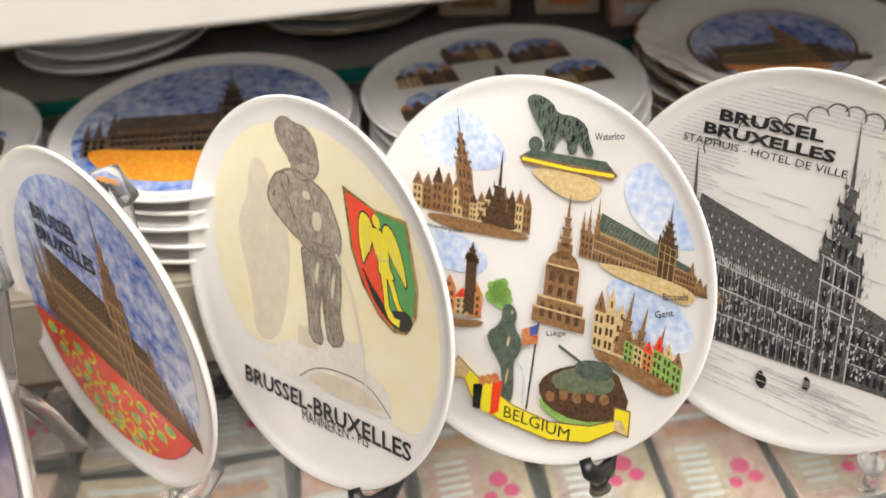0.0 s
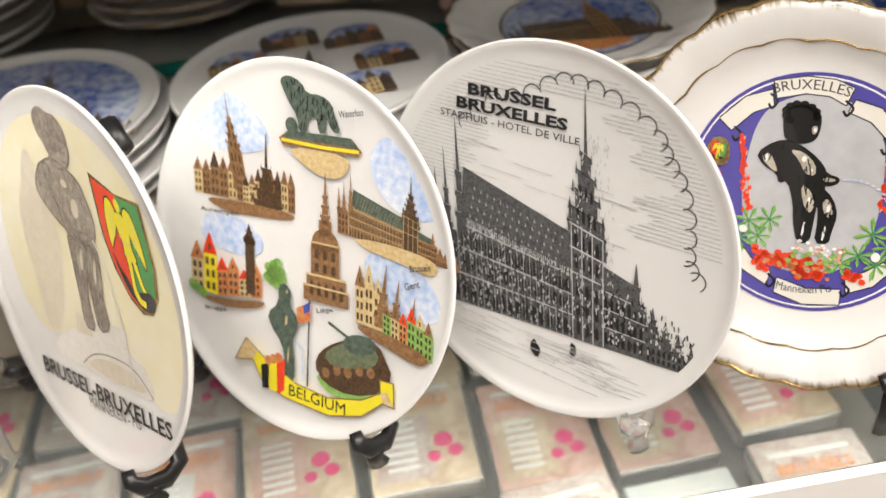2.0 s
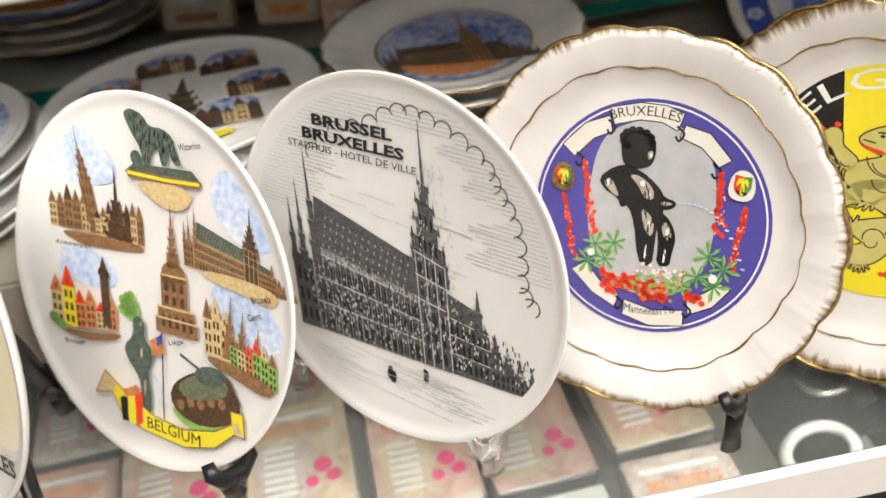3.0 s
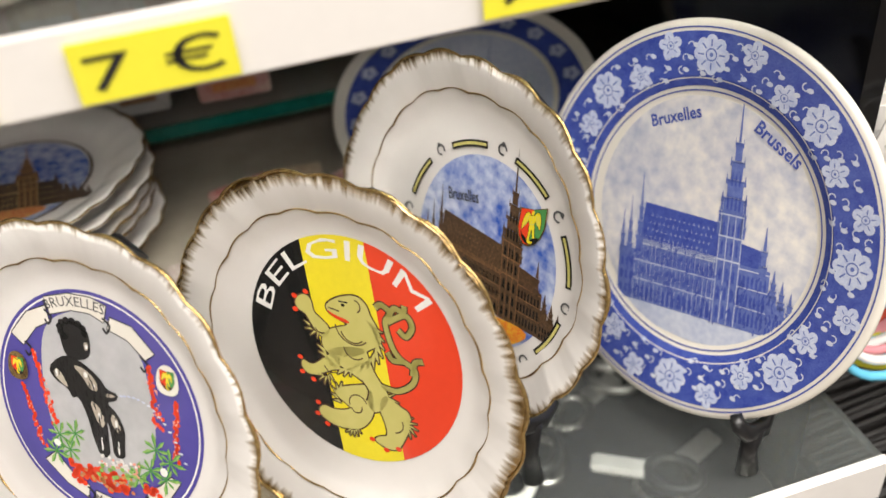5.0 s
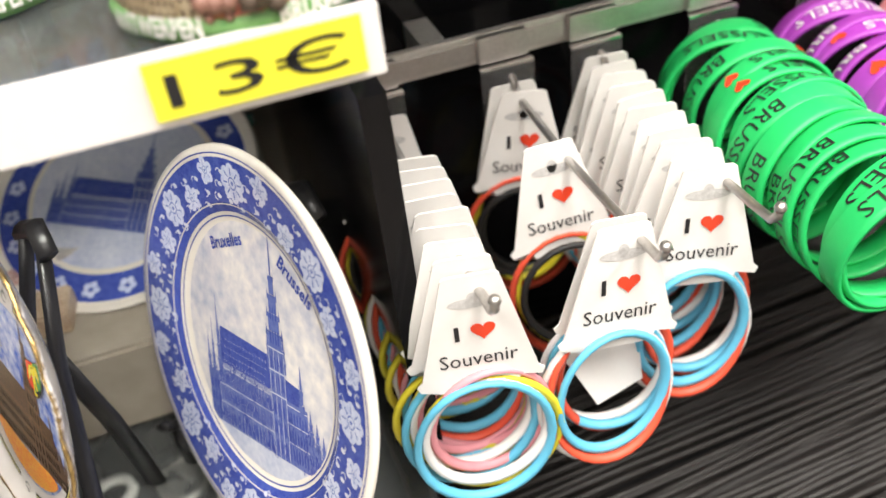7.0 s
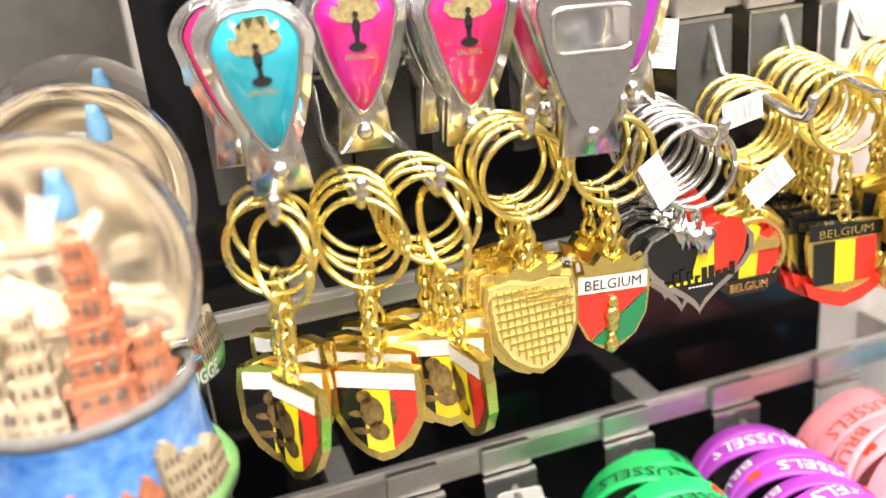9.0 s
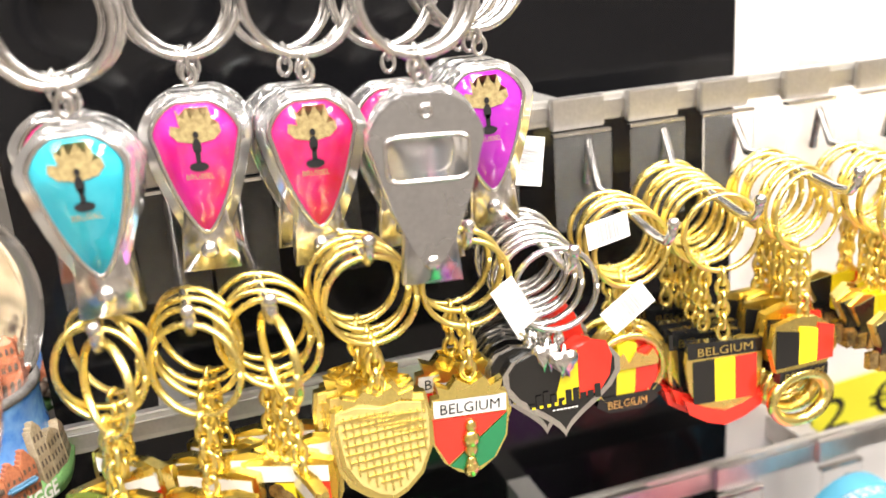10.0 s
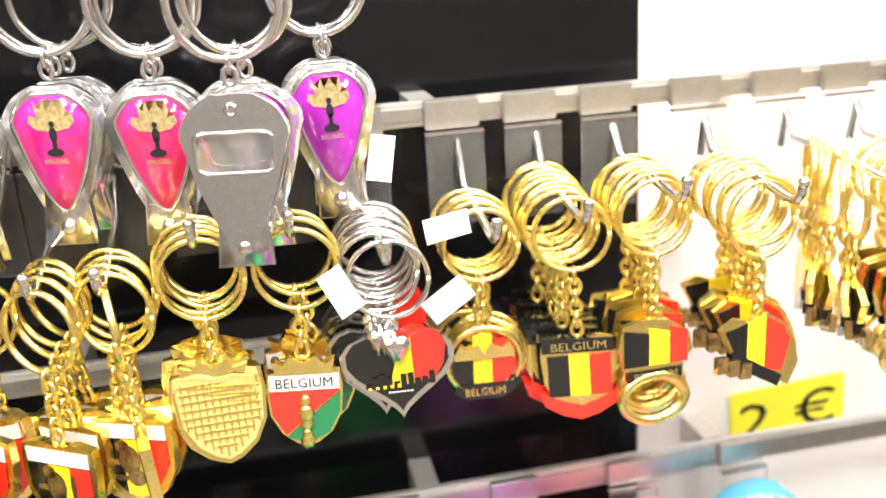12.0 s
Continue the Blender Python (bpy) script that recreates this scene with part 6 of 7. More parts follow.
def ring_opener():
    ob = key_ring("gold key ring with flag bottle opener", GOLD, 0.046)
    T = pose(0, 0, -0.046)
    charm(ob, "map_plate", [(-0.015, 0), (-0.004, 0.002), (0.006, 0.001), (0.016, -0.006), (0.0175, -0.014), (0.012, -0.021), (-0.014, -0.021), (-0.017, -0.01)], -0.046, 0.003, GOLD)
    for x0, x1, m in ((-0.0145, -0.003, E_BLACK), (-0.003, 0.0065, E_YELLOW), (0.0065, 0.015, E_RED)):
        part("stripe", moved(hang(slab([(x0, -0.002), (x0, -0.019), (x1, -0.019), (x1, -0.0045)], 0.0015, 0.002)), T), m, ob, smooth=False)
    charm(ob, "name_band", [(-0.0125, 0), (0.0125, 0), (0.0125, -0.005), (-0.0125, -0.005)], -0.067, 0.004, E_BLACK)
    part("lettering", moved(hang(moved(words("BELGIUM", 0.02, 0.0034), pose(0, -0.0043, 0.0024))), pose(0, 0, -0.067)), GOLD, ob, "gold letters", False)
    part("opener_loop", moved(hang(tube(circle_points(0.0145, 30, 0.72), 0.003, 8, True, flat=0.8)), pose(0, 0, -0.081)), GOLD, ob, "oval opener loop")
    return ob


def ring_map():
    ob = key_ring("gold key ring with map charm in flag colours", GOLD, 0.046)
    pts = [(-0.018, -0.002), (-0.011, 0.002), (-0.004, 0.0), (0.004, 0.003), (0.012, -0.002), (0.017, -0.010), (0.020, -0.02), (0.015, -0.03), (0.008, -0.026), (-0.002, -0.021), (-0.012, -0.014)]
    charm(ob, "map_plate", pts, -0.046, 0.003, GOLD, 1.05)
    T = pose(0, 0, -0.046)
    for pl, m in (([(-0.017, -0.003), (-0.006, 0.0), (-0.006, -0.017), (-0.012, -0.013)], E_BLACK), ([(-0.006, 0.0), (0.003, 0.002), (0.003, -0.022), (-0.006, -0.018)], E_YELLOW), ([(0.003, 0.002), (0.012, -0.003), (0.016, -0.01), (0.012, -0.024), (0.003, -0.022)], E_RED)):
        part("stripe", moved(hang(slab(pl[::-1], 0.0015, 0.002)), T), m, ob, smooth=False)
    charm(ob, "name_band", [(-0.013, -0.012), (0.012, -0.026), (0.01, -0.031), (-0.014, -0.018)], -0.046, 0.0044, E_BLACK)
    for k in range(3):
        part("lion_plaque", moved(hang(box(-0.021 + 0.006 * k, -0.016 + 0.006 * k, -0.021 - 0.002 * k, -0.014 - 0.002 * k, 0, 0.003)), T), GILT, ob, smooth=False)
    return ob


def hang_rings(make, x, tip_y, tip_z, count, step, seed, yaw=(-18, 4), last_yaw=None, longer=0.005, back=0.004):
    """A hook full of alike key rings; longer: by how much the chain lets the charm down."""
    global extra
    slope = (1.2488 - tip_z) / (0.371 - tip_y) * 0.4
    if back > 0.02:
        longer += slope * back * 0.9
    extra = longer
    display_hook(x, 1.2488, tip_y, tip_z)
    rr, first = random.Random(seed), make()
    for child in first.children:
        if not child.name.startswith(("split_ring", "chain_link")):
            child.location.z -= longer
    for k in range(count):
        last = k == count - 1 and last_yaw is not None
        away = 0.7 * step * (count - 1 - k) + (0.003 if not last else 0.0)
        m = pose(x + rr.uniform(-0.0015, 0.0015), tip_y + back + away, tip_z - 0.0005 + slope * (back + away), rr.uniform(-5, 5), rr.uniform(-3, 3), last_yaw if last else rr.uniform(*yaw))
        if k:
            copy_thing(first, m)
        else:
            first.matrix_world = m


hang_rings(ring_flag, 0.5375, 0.302, 1.2065, 4, 0.008, 1, (-70, 30), -62, 0.007)
hang_rings(ring_flag, 0.5655, 0.300, 1.2075, 4, 0.009, 2, (-40, 10), -30, 0.010)
hang_rings(ring_flag, 0.5905, 0.294, 1.2085, 5, 0.0085, 3, (-24, -10), -78, 0.008)
hang_rings(ring_grid, 0.6245, 0.298, 1.2210, 5, 0.0065, 4, (-20, 0), -4, 0.010)
hang_rings(ring_belgium, 0.6595, 0.300, 1.2200, 3, 0.010, 5, (-18, 0), -6, 0.012)
hang_rings(ring_heart, 0.6935, 0.290, 1.2080, 9, 0.0055, 6, (-14, 0), -8, 0.002, 0.016)
hang_rings(ring_town, 0.7375, 0.298, 1.2085, 5, 0.0055, 7, (-18, 0), -4, 0.002, 0.026)
hang_rings(ring_banner, 0.7740, 0.297, 1.2120, 9, 0.0060, 8, (-24, 0), -12, 0.008, 0.022)
hang_rings(ring_opener, 0.8105, 0.288, 1.2190, 7, 0.0062, 9, (-18, 8), 2, 0.012, 0.022)
hang_rings(ring_map, 0.8555, 0.281, 1.2150, 8, 0.0066, 10, (-22, 8), 6, 0.010, 0.022)
hang_rings(ring_map, 0.8970, 0.281, 1.2190, 7, 0.0075, 11, (50, 80), 72, 0.005, 0.021)
hang_rings(ring_opener, 0.9340, 0.281, 1.2170, 6, 0.0075, 12, (-18, 8), 0, 0.005, 0.021)
hang_rings(ring_town, 0.9700, 0.281, 1.2170, 6, 0.0075, 13, (-18, 8), 0, 0.005, 0.021)


# barcode tags on the heart rings
def bar_tag(x, y, z, rx, ry, rz):
    ob = thing("barcode_tag", pose(x, y, z, rx, ry, rz), "small white paper barcode tag on a key ring", "tag", "barcode tags")
    part("paper", slab(rect(-0.0052, -0.0095, 0.0052, 0.0095), 0, 0.0003), PAPER, ob, smooth=False)
    part("barcode", flat([rect(-0.0036, -0.006 + 0.0012 * k, 0.0036, -0.0055 + 0.0012 * k + 0.0003 * (k % 3)) for k in range(9)], 0.0005), GREY_PRINT, ob, smooth=False)


bar_tag(0.700, 0.335, 1.2385, 80, 10, -8)
bar_tag(0.716, 0.290, 1.1905, 85, 55, -10)
bar_tag(0.676, 0.300, 1.1955, 80, -25, 12)
bar_tag(0.722, 0.315, 1.212, 85, 82, 0)


# ---- nail clipper key rings, on hooks set in the black panel ----
EMBLEM = mat("gold_emblem_foil", (0.56, 0.45, 0.22), 0.3, second=(0.20, 0.14, 0.06), scale=700)
OPENER_STEEL = mat("polished_opener_steel", (0.56, 0.56, 0.57), 0.2, 1.0, vary=0.25, scale=110, dirt=0.18)
CLEAR_SHELL = mat("clear_shell", (0.93, 0.93, 0.95), 0.06, vary=0.03, scale=60, clear=0.9, bump=0.1)
DROP = [(0, 0)] + [(0.0172 * math.sin(a) * (1 - 0.60 * max(0, (a - 1.35) / 1.7) ** 0.85), -0.0215 + 0.0165 * math.cos(a) * (1 if a < 1.57 else 2.05)) for a in np.linspace(0.35, math.pi - 0.12, 16)]
DROP_FULL = DROP[1:] + [(-x, y) for x, y in reversed(DROP[1:])]


def clipper(name, color):
    ob = thing("nail_clipper_ring", Matrix.Identity(4), "nail clipper key ring with " + name + " domed inset", "nail clipper", "nail clipper key rings")
    big = 0.0165
    for k in range(2):
        part("split_ring", moved(hang(ring(big, 0.0013)), pose(0, 0.002 * k, -big + 0.001, 0, 0, 12 * k)), SILVER, ob)
    T = pose(0, 0, -2 * big + 0.0005)
    chain(ob, -2 * big + 0.002, -2 * big - 0.006, SILVER, 0.0009)
    T = pose(0, 0, -2 * big - 0.003)
    part("shell", moved(hang(slab(DROP_FULL, -0.0035, 0.0025, bevel=0.001)), T), CLEAR_SHELL, ob, "clear plastic shell")
    part("back_plate", moved(hang(slab([(x * 0.9, (y + 0.022) * 0.92 - 0.022) for x, y in DROP_FULL], -0.0062, -0.004)), T), SILVER, ob, smooth=False)
    if color:
        inset = [(x * 0.74, (y + 0.02) * 0.80 - 0.0195) for x, y in DROP_FULL]
        part("inset", moved(hang(slab(inset, 0.0027, 0.0036, bevel=0.0006)), T), color, ob, name + " glossy inset")
        part("inset_frame", moved(hang(tube([(x * 1.04, y * 1.0, 0.003) for x, y in inset], 0.0009, 6, True)), T), SILVER, ob)
        town = [(-0.0085, -0.018), (-0.006, -0.021), (0, -0.0225), (0.006, -0.021), (0.0085, -0.018), (0.008, -0.0145), (0.005, -0.0155)] + [(0.006 - 0.0012 * k, -0.0135 + (0.0058 if k % 3 == 1 else 0.001 + 0.002 * (k % 2))) for k in range(11)] + [(-0.005, -0.0155), (-0.008, -0.0145)]
        town = [(x * 0.86, (y + 0.018) * 0.72 - 0.0175) for x, y in town]
        part("gold_emblem", moved(hang(flat([town], 0.0039)), T), EMBLEM, ob, "gold town emblem", False)
        part("emblem_statue", moved(hang(flat([oval(0, -0.018, 0.0009, 0.0011, 8), oval(0, -0.0215, 0.0013, 0.0025, 10), rect(-0.0007, -0.0265, 0.0007, -0.0225), oval(0, -0.0275, 0.0028, 0.0014, 12)], 0.0041)), T), INK, ob, smooth=False)
        part("lettering", moved(hang(moved(words("BRUSSEL", 0.008, 0.0016), pose(0, -0.0312, 0.0039))), T), EMBLEM, ob, "gold letters", False)
    else:
        frame = bmesh.new()
        outer = [(x * 0.98, y) for x, y in DROP_FULL]
        inner = [(0.0118 * max(-1, min(1, 1.25 * math.sin(a))), -0.0235 + 0.0062 * max(-1, min(1, 1.3 * math.cos(a)))) for a in np.linspace(0.2, 2 * math.pi - 0.2, len(outer))]
        for za, flip in ((0.0028, 1), (0.0044, 0)):
            o, i = [frame.verts.new((*p, za)) for p in outer], [frame.verts.new((*p, za)) for p in inner]
            for k in range(len(outer)):
                j = (k + 1) % len(outer)
                q = (o[k], o[j], i[j], i[k])
                frame.faces.new(q if flip else q[::-1])
        part("opener_plate", moved(hang(frame), T), OPENER_STEEL, ob, "brushed steel opener plate", False)
        part("opener_edge", moved(hang(tube([(*p, 0.0042) for p in inner], 0.0007, 6, True)), T), SILVER, ob)
        part("eyelet", moved(hang(moved(ring(0.0016, 0.0006, 14), pose(0, -0.0105, 0.0046))), T), SILVER, ob)
    part("lever", moved(hang(slab([(-0.0065, -0.036), (0.0065, -0.036), (0.0088, -0.060), (-0.0088, -0.060)], -0.002, 0.003, bevel=0.0008)), T), OPENER_STEEL if not color else SILVER, ob, "steel clipper jaw")
    ball = lathe([(0.0028, 0), (0.0024, 0.0012), (0.0012, 0.002), (0, 0.0022)], 12)
    part("rivet", moved(hang(moved(ball, pose(0, -0.0535, 0.003))), T), SILVER, ob)
    return ob


def jewel(name, c, second):
    return mat(name, c, 0.08, second=second, scale=16, coat=1.0)


J_PINK, J_RED, J_BLUE, J_PURPLE, J_NAVY = jewel("pink_inset", (0.80, 0.02, 0.12), (0.85, 0.03, 0.45)), jewel("red_inset", (0.82, 0.02, 0.06), (0.85, 0.03, 0.30)), jewel("turquoise_inset", (0.01, 0.38, 0.52), (0.06, 0.55, 0.68)), jewel("purple_inset", (0.62, 0.04, 0.60), (0.42, 0.02, 0.55)), jewel("navy_inset", (0.02, 0.03, 0.25), (0.05, 0.06, 0.4))
PROTO = {k: clipper(n, c) for k, n, c in (("pink", "pink", J_PINK), ("red", "red", J_RED), ("blue", "turquoise", J_BLUE), ("purple", "purple", J_PURPLE), ("navy", "navy", J_NAVY), ("opener", "a bottle opener instead of a", None))}
PROTO["opener"]["label"] = "steel bottle opener and nail clipper key ring"
taken = set()


def panel_hook(x, z, tip_y):
    ob = thing("panel_hook", pose(x, 0.404, z), "chrome hook set in the black panel", "hook", "panel hooks")
    part("base", box(-0.009, 0.009, -0.003, 0.0, -0.012, 0.012, 0.0008), SILVER, ob, smooth=False)
    part("rod", tube([(0, -0.002, 0), (0, (tip_y - 0.404) * 0.9, 0.001), (0, tip_y - 0.404, 0.002), (0, tip_y - 0.407, 0.009)], 0.0019, 8), SILVER, ob)


def hang_clip(kind, x, y, z, yaw, roll=0.0, pitch=0.0):
    m = pose(x, y, z, pitch, roll, yaw)
    if kind in taken:
        return copy_thing(PROTO[kind], m)
    taken.add(kind)
    PROTO[kind].matrix_world = m @ Matrix.Diagonal((1.14, 1.14, 1.14, 1))


CLIP_HOOKS = ((0.5390, 1.3255, 0.292, ("red", "navy", "blue", "blue"), 0.013), (0.5800, 1.3290, 0.312, ("purple", "red", "pink"), 0.014), (0.6165, 1.3265, 0.302, ("navy", "purple", "red"), 0.015), (0.6470, 1.3255, 0.272, ("red", "purple", "opener"), 0.022), (0.6795, 1.3285, 0.312, ("navy", "red", "purple"), 0.013))
for x, z, tip, kinds, dy in CLIP_HOOKS:
    panel_hook(x, z, tip)
    rr = random.Random(x)
    n = len(kinds)
    for k, kind in enumerate(kinds):
        hang_clip(kind, x + rr.uniform(-0.003, 0.003) * (k < n - 1), tip + 0.02 + dy * (n - 1 - k), z - 0.002, rr.uniform(-18, 8) if k < n - 1 else -6, rr.uniform(-2, 2), rr.uniform(-3, 3))

# ---- stacked plates behind ----
STACK_DARK = mat("shaded_print", (0.03, 0.03, 0.035), 0.3, second=(0.16, 0.10, 0.06), scale=90, coat=0.4)


def stack(x, y, z, R, n, fluted, prints, label, tilt=(0, 0)):
    """A pile of plates lying on the riser, the top one printed."""
    for k in range(n):
        rr = random.Random(x * 100 + k)
        m = pose(x + rr.uniform(-0.003, 0.003), y + rr.uniform(-0.003, 0.003), z + 0.0068 + 0.0085 * k, tilt[0] + rr.uniform(-1, 1), tilt[1] + rr.uniform(-1, 1), rr.uniform(-14, 14))
        ob = thing("stacked_plate", m, label, "plate", "stacked plates")
        if fluted:
            part("dish", scalloped(R, 0.008), RIM_A, ob)
            part("gilt_edge", scallop_line(R, R, 0.0082, 0.0010), GILT, ob, "worn gilt edge line")
        else:
            part("dish", coupe(R), WHITE_GLAZE, ob)
        if k == n - 1:
            q = Press(ob, R, 0.0004)
            prints(q)


def print_blue(q):
    q.ink("blue_ground", [oval(0, 0, 0.86, 0.86, 40)], SKY_DEEP)
    town_hall(q, bent(-0.6, -0.35, 0.55, 0.6, -0.5, 0.5, 0.1), STACK_DARK, BLACK_PRINT, BROWN, STACK_DARK, STACK_DARK)
    q.ink("carpet", [rounded([(-0.80, -0.20), (-0.3, -0.34), (0.45, -0.50), (0.1, -0.80), (-0.5, -0.66)])], CARPET)


def print_views(q):
    for a in range(7):
        x, y = 0.56 * math.cos(a * 0.9), 0.56 * math.sin(a * 0.9)
        q.ink("sky_patch", [oval(x, y + 0.12, 0.2, 0.14, 18)], SKY_DEEP)
        house_row(q, (x - 0.22, y - 0.14), (x + 0.22, y - 0.12), (0.3, 0.36), 5, a, (STACK_DARK, BROWN, OCHRE), (BROWN_DARK, STACK_DARK, BRICK_RED))
    q.ink("monument", spire(0.0, -0.3, 0.25, 0.6, 3), STACK_DARK)
    q.ink("ribbon", [rounded([(-0.4, -0.7), (0.0, -0.84), (0.4, -0.7), (0.36, -0.62), (0.0, -0.72), (-0.36, -0.62)])], YELLOW)


def print_brown(q):
    q.ink("medallion", [oval(0, 0, 0.58, 0.58, 40)], SKY_DEEP)
    town_hall(q, bent(-0.42, -0.35, 0.35, 0.42, -0.4, 0.3, 0.1), STACK_DARK, BROWN_DARK, OCHRE, BROWN, STACK_DARK)
    q.ink("carpet", [rounded([(-0.5, -0.2), (-0.2, -0.33), (0.4, -0.4), (0.1, -0.55), (-0.3, -0.48)])], BRICK_RED)
    q.ink("medallion_line", band(0, 0, 0.59, 0.61, 48), BROWN_DARK)


Z = 0.9525
stack(-0.300, 0.425, Z, 0.072, 5, False, print_views, "white printed plate lying in a stack on the riser")
stack(-0.147, 0.428, Z, 0.074, 5, False, print_blue, "white plate with blue print lying in a stack")
stack(0.004, 0.432, Z, 0.072, 5, False, print_views, "white plate with small views lying in a stack")
stack(0.146, 0.440, Z, 0.070, 5, True, print_brown, "fluted gilt plate lying in a stack")
stack(-0.215, 0.572, 0.981, 0.060, 4, False, print_brown, "plate lying in a stack on the raised glass")
stack(-0.075, 0.572, 0.981, 0.060, 4, True, print_blue, "plate lying in a stack on the raised glass")

# a large blue plate leaning at the back
m = facing((0.392, 0.452, 0.979), (-0.16, -0.32, 0.93))
lean = thing("delft_plate", m, "blue and white plate leaning behind the others", "plate", "souvenir plates")
RB = 0.077
part("dish", coupe(RB), CREAM_GLAZE, lean)
q = Press(lean, RB, 0.0004)
q.ink("blue_border", band(0, 0, 0.7, 0.93, 72), BLUE, "deep blue border")
for k in range(20):
    a = 2 * math.pi * k / 20
    q.layer = 2
    q.ink("blossom", [oval(0.815 * math.cos(a) + 0.04 * math.cos(j * 1.26), 0.815 * math.sin(a) + 0.04 * math.sin(j * 1.26), 0.026, 0.026, 8) for j in range(5)], PETAL)
q.ink("cloud_ground", [oval(0, 0, 0.66, 0.66, 40)], BLUE_PALE)
town_hall(q, bent(-0.4, -0.3, 0.4, 0.42, -0.4, 0.3, 0.05), BLUE_MID, BLUE, BLUE_PALE, BLUE_MID, BLUE)
part("rest", tube([(-0.04, -0.06, -0.006), (0, -RB * 0.8, -0.012), (0.04, -0.06, -0.006)], 0.003, 8), BLACK_PLASTIC, lean)

# ---- small souvenirs on the raised glass, far back ----
PALES = [mat("pale_card_%s" % n, c, 0.4, second=d, scale=75, coat=0.2) for n, c, d in (("rose", (0.58, 0.40, 0.34), (0.36, 0.20, 0.15)), ("sand", (0.58, 0.47, 0.34), (0.34, 0.24, 0.16)), ("grey", (0.52, 0.47, 0.43), (0.30, 0.20, 0.17)), ("wine", (0.42, 0.10, 0.10), (0.66, 0.50, 0.44)), ("silver", (0.55, 0.53, 0.52), (0.32, 0.30, 0.29)))]
rk = random.Random(21)
for row, (yy, zz) in enumerate(((0.545, 0.9805), (0.595, 0.9805), (0.512, 0.9805))):
    for k in range(17):
        x = -0.5 + 0.056 * k + 0.02 * row
        if (row == 0 and -0.29 < x < 0.0) or (row == 2 and (x < 0.06 or x > 0.30)):
            continue
        w, h = rk.uniform(0.034, 0.048), rk.uniform(0.045, 0.07) + 0.02 * (row == 1)
        ob = thing("boxed_souvenir", pose(x, yy + rk.uniform(-0.01, 0.01), zz, -14, 0, rk.uniform(-12, 12)), "pale printed souvenir box leaning on the raised glass", "souvenir box", "boxed souvenirs")
        part("box", box(-w / 2, w / 2, 0, 0.012, 0, h, 0.001), rk.choice(PALES), ob, smooth=False)
        part("picture", box(-w * 0.35, w * 0.35, -0.0006, -0.0001, h * 0.3, h * 0.85), rk.choice(PALES), ob, smooth=False)
        part("print_bar", box(-w * 0.3, w * 0.3, -0.0008, -0.0001, h * 0.1, h * 0.2), rk.choice((BRICK_RED, INK_PALE, BROWN)), ob, smooth=False)

# low boxes and trinkets on the riser, in front of the raised glass
for k in range(9):
    x = 0.232 + 0.027 * k
    ob = thing("boxed_souvenir", pose(x, 0.405 + rk.uniform(-0.03, 0.05), 0.9525, 0, 0, rk.uniform(-25, 25)), "small flat souvenir box lying on the riser", "souvenir box", "boxed souvenirs")
    part("box", box(-0.017, 0.017, -0.012, 0.012, 0, rk.uniform(0.008, 0.015), 0.001), rk.choice(PALES), ob, smooth=False)

# ---- flat tins under the glass ----
ROSE = mat("rose_print", (0.62, 0.04, 0.16), 0.3, vary=0.3, scale=80)
TIN_BLUE = mat("tin_pale_blue", (0.42, 0.50, 0.52), 0.3, second=(0.62, 0.58, 0.52), scale=50, coat=0.4)
TIN_TOPS = [TIN_BLUE] + PALES[:3]


def tin(x, y, z, rz, top):
    w, d = 0.056, 0.076
    ob = thing("magnet_tin", pose(x, y, z, 0, 0, rz), "flat printed souvenir tin lying on the lower shelf", "tin", "souvenir tins")
    part("case", box(-w / 2, w / 2, -d / 2, d / 2, 0, 0.012, 0.002), STEEL, ob, smooth=False)
    part("cover", box(-w / 2 + 0.001, w / 2 - 0.001, -d / 2 + 0.001, d / 2 - 0.001, 0.012, 0.0135, 0.0006), top, ob, "pale printed cover", False)
    part("lettering", moved(words("BRUSSELS", w * 0.66, 0.0065, bold=0.02), pose(0, d * 0.2, 0.0139)), BRICK_RED, ob, "red title letters", False)
    part("rose", moved(flat([oval(0.012, -0.01, 0.005, 0.005, 12), oval(0.017, -0.018, 0.004, 0.004, 10), oval(0.006, -0.02, 0.0035, 0.0035, 10)], 0.0141), Matrix.Identity(4)), ROSE, ob, smooth=False)
    part("picture", box(-w * 0.42, w * 0.1, -d * 0.42, d * 0.12, 0.0136, 0.0139), rt.choice(PALES), ob, smooth=False)
    part("title_line", box(-w * 0.36, w * 0.36, d * 0.34, d * 0.38, 0.0136, 0.0141), INK_PALE, ob, smooth=False)
    part("sketch", flat([rect(-0.018, -0.026 + 0.005 * k, -0.002, -0.0235 + 0.005 * k) for k in range(7)], 0.0141), INK_PALE, ob, smooth=False)


